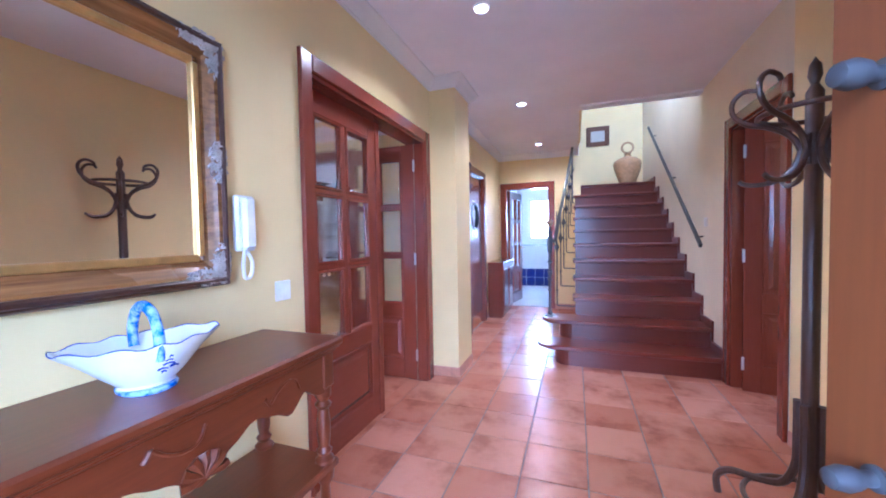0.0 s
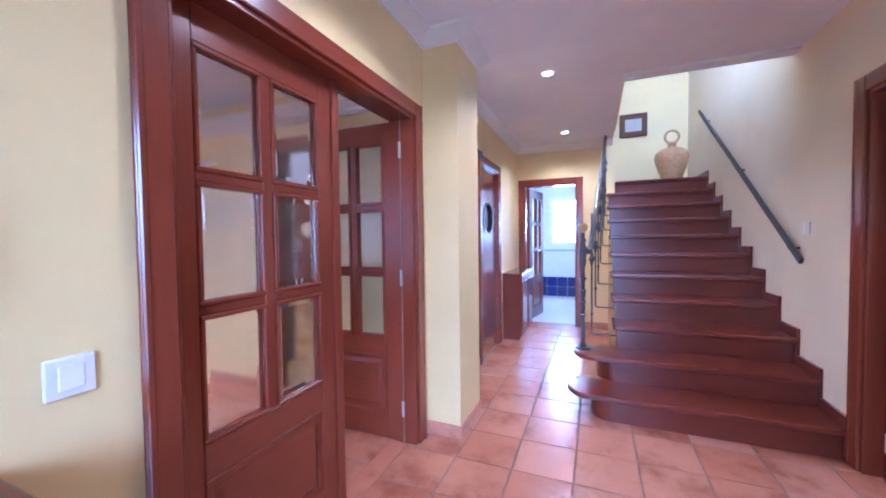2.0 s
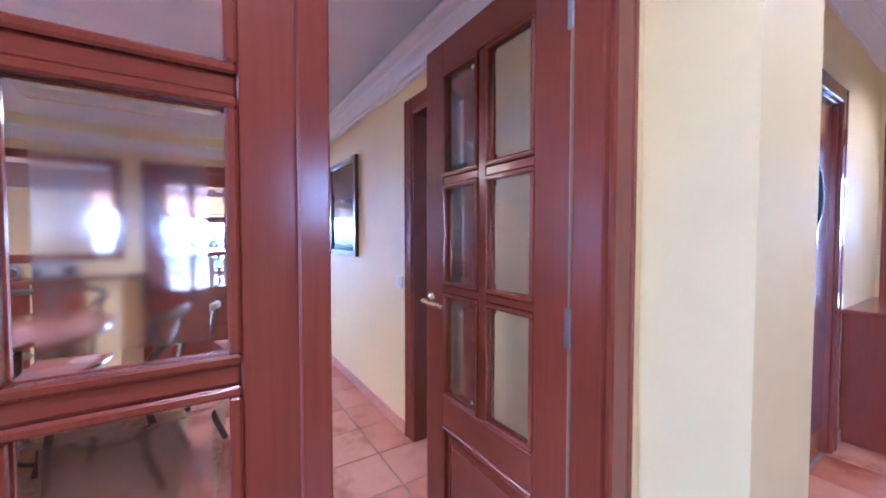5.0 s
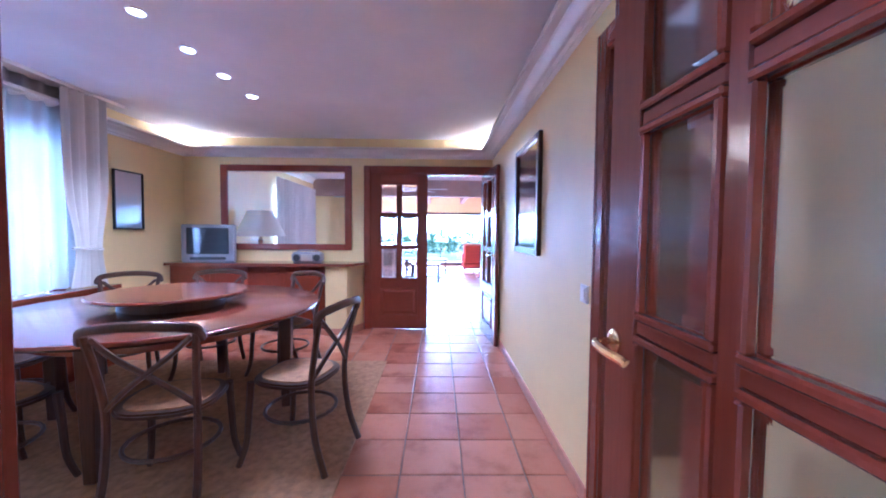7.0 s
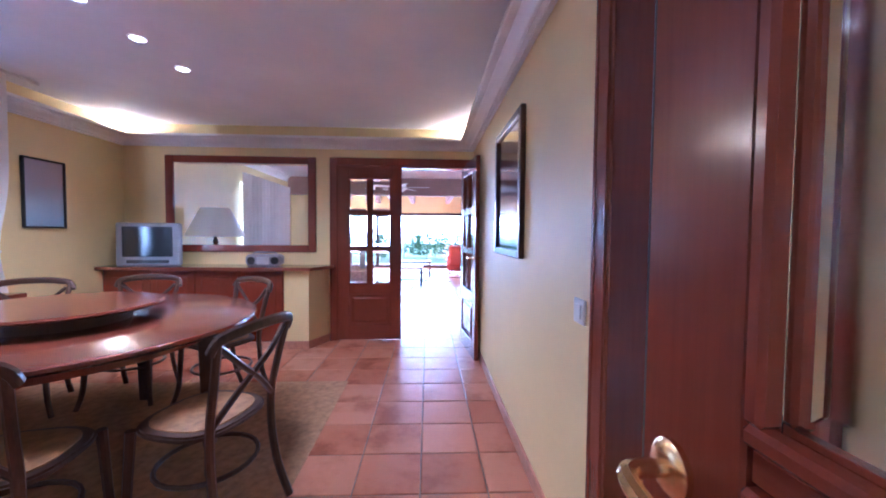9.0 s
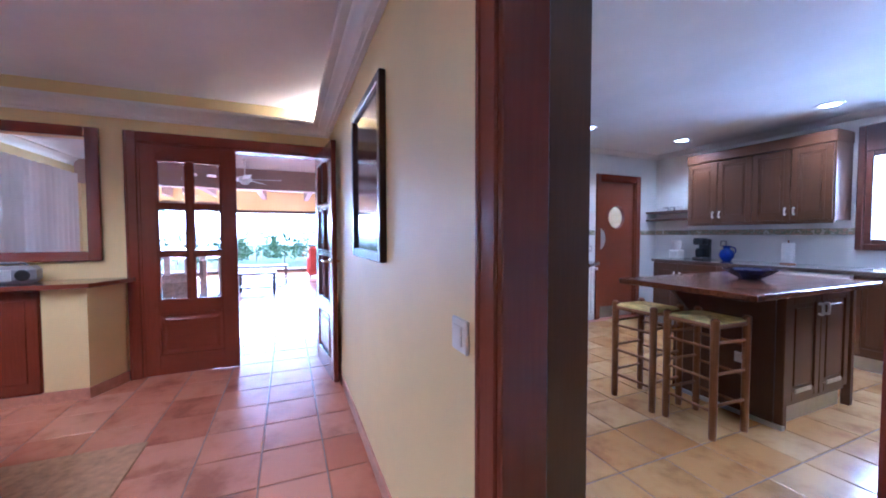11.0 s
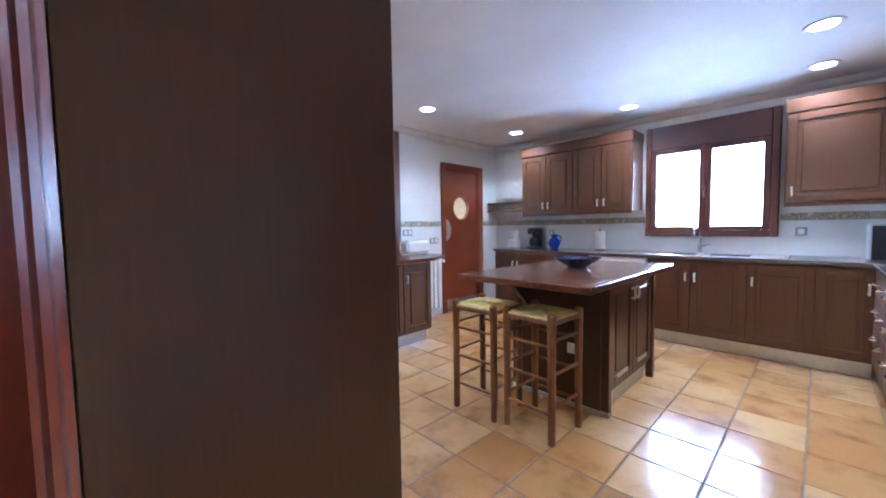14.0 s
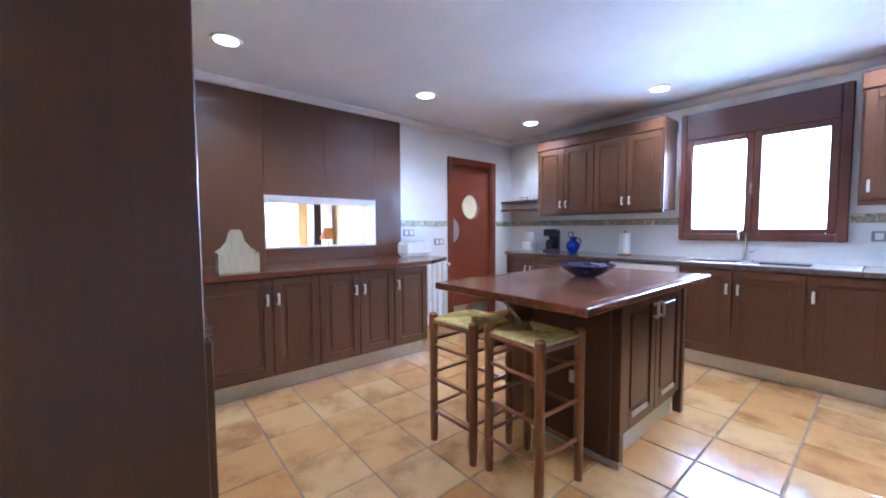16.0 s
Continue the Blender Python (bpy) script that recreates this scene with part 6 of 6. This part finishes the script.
for y in (-0.16, 0.70):
    part("corner_post", one(0.295, 0.345, y - 0.0, y + 0.045, 0.0, 0.878, bev=0.004), M_KITCH, isl)
part("end_panel", one(-0.37, 0.295, -0.17, -0.14, 0.03, 0.876, bev=0.003), M_KITCH, isl)
part("kick_strip", one(-0.37, 0.35, -0.174, -0.14, 0.0, 0.03, bev=0.002), M_STEEL, isl, "thin steel kick strip")
for a, b, hnd in ((-0.10, 0.295, "hi"), (0.295, 0.69, "lo")):
    d = panel_door(isl, "x", a, b, 0.16, 0.85, 0.312, hnd, 0.74)
    part("vent_slot", one(0.332, 0.338, a + 0.10, b - 0.10, 0.205, 0.235, bev=0.002), M_STEEL, d, "steel vent grille")
part("bracket", prism(bmesh.new(), [(-0.17, 0.60), (-0.17, 0.878), (-0.50, 0.878), (-0.47, 0.85), (-0.22, 0.62)], "x", -0.20, -0.17), M_KITCH, isl)
sk = wall_switch(-2.33, 5.608, 0.40, 0, 0.07, 0.07, "white power socket on the island end")


def rush_stool(x, y, rz):
    th = thing("bar_stool", "tall wooden bar stool with woven rush seat", "stool", x, y, 0, rz, "rush seated stools")
    for sx in (-1, 1):
        for sy in (-1, 1):
            prof = [(0.020, 0), (0.0215, 0.05), (0.0225, 0.30), (0.0215, 0.46), (0.024, 0.47), (0.0225, 0.48), (0.0235, 0.62), (0.026, 0.66), (0.024, 0.70), (0.025, 0.725), (0.014, 0.736), (0.0, 0.738)]
            lg = lathe(bmesh.new(), prof, 10, sx * 0.155, sy * 0.145, 0)
            part("leg", lg, M_STOOL, th, "", True)
    for z in (0.17, 0.36, 0.55):
        for s in (-1, 1):
            part("rung", tube(bmesh.new(), [(-0.155, s * 0.145, z), (0.155, s * 0.145, z)], 0.010, 8), M_STOOL, th, "", True)
            part("rung", tube(bmesh.new(), [(s * 0.155, -0.145, z + 0.035), (s * 0.155, 0.145, z + 0.035)], 0.010, 8), M_STOOL, th, "", True)
    for s in (-1, 1):
        part("seat_rail", tube(bmesh.new(), [(-0.155, s * 0.145, 0.685), (0.155, s * 0.145, 0.685)], 0.016, 8), M_STOOL, th, "", True)
        part("seat_rail", tube(bmesh.new(), [(s * 0.155, -0.145, 0.685), (s * 0.155, 0.145, 0.685)], 0.016, 8), M_STOOL, th, "", True)
    bm = bmesh.new()
    n = 13
    for k in range(n):
        f = (k + 0.5) / n
        for q in range(4):
            a = 0.158 * (1 - f) + 0.006
            b = 0.150 * (1 - f) + 0.006
            z = 0.704 + 0.004 * f
            p = [(-a, -b, z), (a, -b, z), (a, b, z), (-a, b, z)]
            tube(bm, [p[q], p[(q + 1) % 4]], 0.0072, 5)
    box(bm, -0.150, 0.150, -0.142, 0.142, 0.690, 0.709)
    part("rush_seat", bm, M_RUSH, th, "woven rush seat", True)
    return th


rush_stool(-2.75, 5.23, 2)
rush_stool(-2.35, 5.26, -3)
fb = thing("fruit_bowl", "wide dark blue glazed fruit bowl", "bowl", -2.44, 5.90, 0.9145)
part("dish", lathe(bmesh.new(), [(0.075, 0), (0.08, 0.006), (0.13, 0.035), (0.185, 0.075), (0.195, 0.082), (0.185, 0.080), (0.12, 0.042), (0.05, 0.02), (0.0, 0.018)], 32), plain("dark_blue_glaze", (0.03, 0.03, 0.07), 0.1, 0, 0.3), fb, "", True)
fb.scale = (0.86, 0.86, 0.86)

# tiled walls: patterned border, sockets
m_, n_, l_, p_ = mat("floral_border_tile")
v_ = coords(n_, l_, (1, 1, 1), True)
vo = n_.new("ShaderNodeTexVoronoi")
vo.inputs["Scale"].default_value = 26
l_.new(v_.outputs[0], vo.inputs["Vector"])
l_.new(ramp(n_, l_, vo.outputs["Distance"], [(0.1, (0.42, 0.20, 0.14)), (0.35, (0.50, 0.42, 0.30)), (0.55, (0.22, 0.24, 0.14)), (0.8, (0.62, 0.58, 0.48))]).outputs[0], p_.inputs["Base Color"])
p_.inputs["Roughness"].default_value = 0.2
border = tagged(thing("trim_border", "floral patterned ceramic border tiles", "tiles"), kind="structure")


def strip(ax, a, b, f, sg):
    n = max(1, round((b - a) / 0.2))
    for k in range(n):
        u, v = a + (b - a) * k / n + 0.001, a + (b - a) * (k + 1) / n - 0.001
        lo, hi = sorted((f, f + sg * 0.010))
        part("border_tile", one(u, v, lo, hi, 1.235, 1.305, bev=0.003) if ax == "y" else one(lo, hi, u, v, 1.235, 1.305, bev=0.003), m_, border)


strip("y", KW + 0.012, -2.66, KN, -1)
strip("y", -1.47, KE, KN, -1)
strip("x", 6.17, 6.87, KW, 1)
strip("x", 7.80, KN - 0.012, KW, 1)
for x, z in ((-3.90, 1.12), (-1.32, 1.13), (-4.62, 1.62), (-4.72, 1.62)):
    wall_switch(x, KN, z, 0, 0.08, 0.08, "white power socket in dark surround", 1, M_GPLAST)
for y, z, n in ((6.28, 1.16, 2), (6.74, 1.04, 2)):
    wall_switch(KW, y, z, 90, 0.15, 0.08, "double power socket in dark surround", n, M_GPLAST)

# ---- living room, seen through doors and hatch ----
M_ROSE = plain("faded_rose_upholstery", (0.55, 0.42, 0.36), 0.9, 0, 0.25)
M_RED = plain("red_upholstery", (0.55, 0.08, 0.05), 0.85, 0, 0.15)


def armchair(x, y, rz, material, label, w=0.78):
    th = thing("armchair", label, "armchair", x, y, 0, rz, "living room seats")
    part("seat_cushion", one(-w / 2 + 0.12, w / 2 - 0.12, -0.30, 0.36, 0.27, 0.45, bev=0.04), material, th)
    part("base", one(-w / 2 + 0.04, w / 2 - 0.04, -0.34, 0.34, 0.10, 0.28, bev=0.02), material, th)
    bk = one(-w / 2 + 0.06, w / 2 - 0.06, -0.42, -0.26, 0.25, 0.92, bev=0.06)
    part("backrest", bk, material, th)
    for s in (-1, 1):
        part("armrest", one(*sorted((s * (w / 2 - 0.13), s * w / 2)), -0.36, 0.34, 0.12, 0.62, bev=0.045), material, th)
        for y_ in (-0.3, 0.3):
            part("foot", lathe(bmesh.new(), [(0.02, 0), (0.028, 0.10)], 8, s * (w / 2 - 0.08), y_, 0), M_CHAIR, th)
    return th


armchair(-7.4, 1.15, 200, M_ROSE, "rose patterned living room armchair")
armchair(-8.2, 0.45, 170, M_ROSE, "rose patterned living room armchair")
armchair(-6.3, 0.75, 180, M_ROSE, "rose patterned upholstered settee", 1.7)
armchair(-12.3, 3.7, 80, M_RED, "red upholstered armchair by the garden window")
for x, y, w, l in ((-9.6, 2.15, 0.55, 0.75), (-11.5, 2.1, 0.6, 1.3)):
    ct = thing("coffee_table", "dark low wooden coffee table", "table", x, y, 0, 0, "living room tables")
    part("top", one(-w / 2, w / 2, -l / 2, l / 2, 0.42, 0.46, bev=0.008), M_CHAIR, ct)
    part("lower_shelf", one(-w / 2 + 0.04, w / 2 - 0.04, -l / 2 + 0.04, l / 2 - 0.04, 0.14, 0.16), M_CHAIR, ct)
    for sx in (-1, 1):
        for sy in (-1, 1):
            part("leg", one(sx * (w / 2 - 0.04) - 0.025, sx * (w / 2 - 0.04) + 0.025, sy * (l / 2 - 0.04) - 0.025, sy * (l / 2 - 0.04) + 0.025, 0, 0.42, bev=0.004), M_CHAIR, ct)
# Dark beam wood made paler: the garden glare is put into its colour.
M_BEAM = wood("glare_paled_beam_wood", (0.32, 0.20, 0.16), (0.42, 0.28, 0.22), 0.5, 1, 0.0)
for k in range(5):
    y = -0.4 + 1.25 * k
    bmx = thing("ceiling_beam", "dark wooden ceiling beam of living room", "beam", -11.8, y, 2.38, 0, "ceiling beams")
    part("beam", one(-2.2, 2.0, -0.07, 0.07, 0.0, 0.27, bev=0.01), M_BEAM, bmx)
hd = thing("lintel_beam", "wide dark wooden beam across living room", "beam", -9.75, 2.5, 2.22)
part("beam", one(-0.1, 0.1, -3.3, 5.7, 0.0, 0.43, bev=0.01), M_BEAM, hd)
fan = thing("ceiling_fan", "white ceiling fan with five blades", "fan", -8.6, 2.05, 2.65)
part("rod", lathe(bmesh.new(), [(0.05, 0.0), (0.012, -0.03), (0.012, -0.30)], 10), M_WPLAST, fan)
part("motor", lathe(bmesh.new(), [(0.03, -0.30), (0.11, -0.33), (0.11, -0.40), (0.05, -0.46), (0.0, -0.47)], 16), M_WPLAST, fan, "", True)
for k in range(5):
    b = one(0.12, 0.62, -0.065, 0.065, -0.004, 0.004, bev=0.003)
    b.transform(Matrix.Translation((0, 0, -0.37)) @ Matrix.Rotation(radians(72 * k + 10), 4, "Z") @ Matrix.Rotation(radians(10), 4, "X"))
    part("blade", b, M_WPLAST, fan)
lampt = thing("table_lamp", "table lamp with wide cream fabric shade", "lamp", -5.26, -0.08, 1.06)
part("base", lathe(bmesh.new(), [(0.06, 0), (0.06, 0.015), (0.02, 0.03), (0.035, 0.08), (0.015, 0.12), (0.01, 0.20)], 14), M_BRASS, lampt, "", True)
part("shade", lathe(bmesh.new(), [(0.34, 0.14), (0.165, 0.50), (0.162, 0.50), (0.337, 0.14)], 24), M_CURT, lampt, "", True)
vent = thing("air_vent", "white slatted air vent high on the wall", "vent", -10.0, -0.20, 2.28)
part("vent_frame", one(0.0, 0.012, -0.16, 0.16, -0.07, 0.07, bev=0.003), M_WPLAST, vent)
for k in range(5):
    part("slat", one(0.012, 0.018, -0.14, 0.14, -0.055 + 0.024 * k, -0.043 + 0.024 * k), M_GPLAST, vent)
ledge = thing("wall_ledge", "pale ledge behind the interior opening", "ledge", DW - 0.15, 0.46, 0)
part("board", one(-0.62, -0.002, -0.9, 0.9, 1.02, 1.06, bev=0.006), M_TABLE, ledge)
part("support", one(-0.40, -0.002, -0.88, 0.88, 0.0, 1.02), M_YELLOW, ledge)
curtain("living_curtain", "pale cream curtain at living room window", -9.55, -7.30, LS + 0.12, 0.1, 2.36, 14, 0.035, M_CURT)
lw = window_unit("window_6", "wide glazed garden doors", 7.0, 2.03, 2, M_CHAIR, 0.06, 0.08)
lw.matrix_world = pose(LX - 0.07, 0.80, 0.02, 0, 0, 90)

for x, y, a in ((-6.9, 5.55, 40), (-7.5, 5.75, 10), (-6.6, 6.15, 80)):
    copy_thing(first, pose(x, y, 0, 0, 0, a))
lt = thing("round_side_table", "dark wooden side table with lamp", "table", -7.7, 6.45, 0)
part("top", lathe(bmesh.new(), [(0.33, 0.70), (0.35, 0.715), (0.0, 0.73)], 24), M_CHAIR, lt, "", True)
part("pedestal", lathe(bmesh.new(), [(0.18, 0), (0.05, 0.06), (0.04, 0.70)], 14), M_CHAIR, lt, "", True)
lp = thing("small_table_lamp", "brass table lamp with orange shade", "lamp", -7.7, 6.45, 0.731)
part("base", lathe(bmesh.new(), [(0.07, 0), (0.02, 0.04), (0.03, 0.15), (0.012, 0.30)], 14), M_BRASS, lp, "", True)
part("shade", lathe(bmesh.new(), [(0.15, 0.30), (0.07, 0.50), (0.067, 0.50), (0.147, 0.30)], 20), plain("orange_shade", (0.70, 0.28, 0.06), 0.7), lp, "", True)
post = thing("wooden_post", "dark wooden post in living room", "post", -10.5, 7.3, 0)
part("shaft", one(-0.09, 0.09, -0.09, 0.09, 0, 2.65, bev=0.012), M_CHAIR, post)
curtain("north_curtain", "pale curtain in the living room corner", -13.6, -11.6, LN - 0.12, 0.1, 2.4, 10, 0.04, M_CURT)

# garden outside
M_LEAF = plain("hedge_leaf", (0.06, 0.11, 0.035), 0.6, 0, 0.4)


def shrub(x, y, r, h, seed):
    th = thing("garden_shrub", "leafy green garden shrub outside", "shrub", x, y, -0.14, 0, "garden shrubs")
    rng = random.Random(seed)
    bm = bmesh.new()
    for k in range(520):
        a, u = rng.uniform(0, 6.283), rng.uniform(0, 1)
        q = r * (0.35 + 0.65 * rng.random() ** 0.5) * math.sin(math.acos(1 - 1.6 * u) if u < 1 else 0)
        c = Vector((q * math.cos(a), q * math.sin(a), 0.15 + h * (1 - u * 0.9) * rng.uniform(0.7, 1.05)))
        d = Vector((rng.uniform(-1, 1), rng.uniform(-1, 1), rng.uniform(-0.5, 1))).normalized()
        e = d.orthogonal().normalized() * 0.05
        d = d * 0.13
        bm.faces.new([bm.verts.new(c + v) for v in (-d, e, d, -e)])
    part("crown", bm, M_LEAF, th)
    for k in range(3):
        part("stem", tube(bmesh.new(), [(0.05 * k - 0.05, 0, 0), (0.12 * k - 0.12, 0.05, h * 0.7)], 0.03, 6, 0.012), M_CHAIR, th)
    return th


for k, (x, y, r, h) in enumerate(((-21, 2.6, 1.1, 1.5), (-20, 0.2, 1.0, 1.3), (-22, 4.2, 1.2, 1.6), (-21.5, -2.0, 1.3, 1.4), (-23, 1.2, 1.4, 1.7), (-24, -4.5, 1.5, 1.8))):
    shrub(x, y, r, h, k)
m_, n_, l_, p_ = mat("bright_hazy_sky")
p_.inputs["Base Color"].default_value = (0.8, 0.85, 0.9, 1)
p_.inputs["Emission Color"].default_value = (0.86, 0.93, 1.0, 1)
p_.inputs["Emission Strength"].default_value = 7.0
backdrop = tagged(part("backdrop", box(box(box(one(-62, -61.8, -45, 50, -0.3, 40), -60, 40, 60, 60.2, -0.3, 40), -60, 40, -45.2, -45, -0.3, 40), 41, 41.2, -45, 60, -0.3, 40), m_), "bright hazy sky beyond the garden", "sky", kind="structure")

# ---- floor tiles, one by one ----
TS = 0.329


def tile_mesh(name, material, s=TS, gap=0.007, t=0.012):
    a = s / 2 - gap / 2
    b = a - 0.004
    vs = [(sx * q, sy * q, z) for q, z in ((a, -t), (a, -0.003), (b, 0.0)) for sx, sy in ((-1, -1), (1, -1), (1, 1), (-1, 1))]
    fs = [(8, 9, 10, 11)]
    for o in (0, 4):
        fs += [(o + k, o + (k + 1) % 4, o + 4 + (k + 1) % 4, o + 4 + k) for k in range(4)]
    me = bpy.data.meshes.new(name)
    me.from_pydata(vs, [], fs)
    me.materials.append(material)
    return me


def lay(parent, me, x0, x1, y0, y1, ox, oy, keep=None, far=None):
    rest = []
    i0, i1 = math.floor((x0 - ox) / TS), math.ceil((x1 - ox) / TS)
    j0, j1 = math.floor((y0 - oy) / TS), math.ceil((y1 - oy) / TS)
    n = 0
    for i in range(i0, i1):
        for j in range(j0, j1):
            cx, cy = ox + (i + 0.5) * TS, oy + (j + 0.5) * TS
            if not (x0 - 0.02 < cx < x1 + 0.02 and y0 - 0.02 < cy < y1 + 0.02):
                continue
            if keep is None or keep(cx, cy):
                ob = new("tile", me)
                ob.parent = parent
                ob.location = (cx, cy, random.uniform(-0.0008, 0.0008))
                ob.rotation_euler = (random.uniform(-0.0015, 0.0015), random.uniform(-0.0015, 0.0015), 0)
                n += 1
            else:
                rest.append((cx, cy))
    if rest:
        vs, fs = [], []
        for cx, cy in rest:
            o = len(vs)
            vs += [(v.co.x + cx, v.co.y + cy, v.co.z) for v in me.vertices]
            fs += [tuple(o + q for q in p.vertices) for p in me.polygons]
        m2 = bpy.data.meshes.new("tiles")
        m2.from_pydata(vs, [], fs)
        m2.materials.append(me.materials[0])
        ob = new("far_tiles", m2)
        ob.parent = parent
        tagged(ob, "terracotta tiles further off", kind="stuff")


T1 = tile_mesh("terracotta_tile", M_TERRA)
T2 = tile_mesh("sand_tile", M_KTILE)
lay(floor_hall, T1, -0.05, HALL_R + 1.4, -0.6, 6.45, 0.60 - 2 * TS, 2.85 - 12 * TS, lambda x, y: x < HALL_R)
lay(floor_dining, T1, DW, -0.16, DS, DN, -2.146, 2.61)
lay(floor_kitchen, T2, KW, KE, KS, KN, -1.87, 5.66, lambda x, y: True)
lay(floor_living, T1, LX - 2.4, DW - 0.16, -3.0, LN, -2.146, 2.61, lambda x, y: x > -8.0 and 0.2 < y < 4.2)
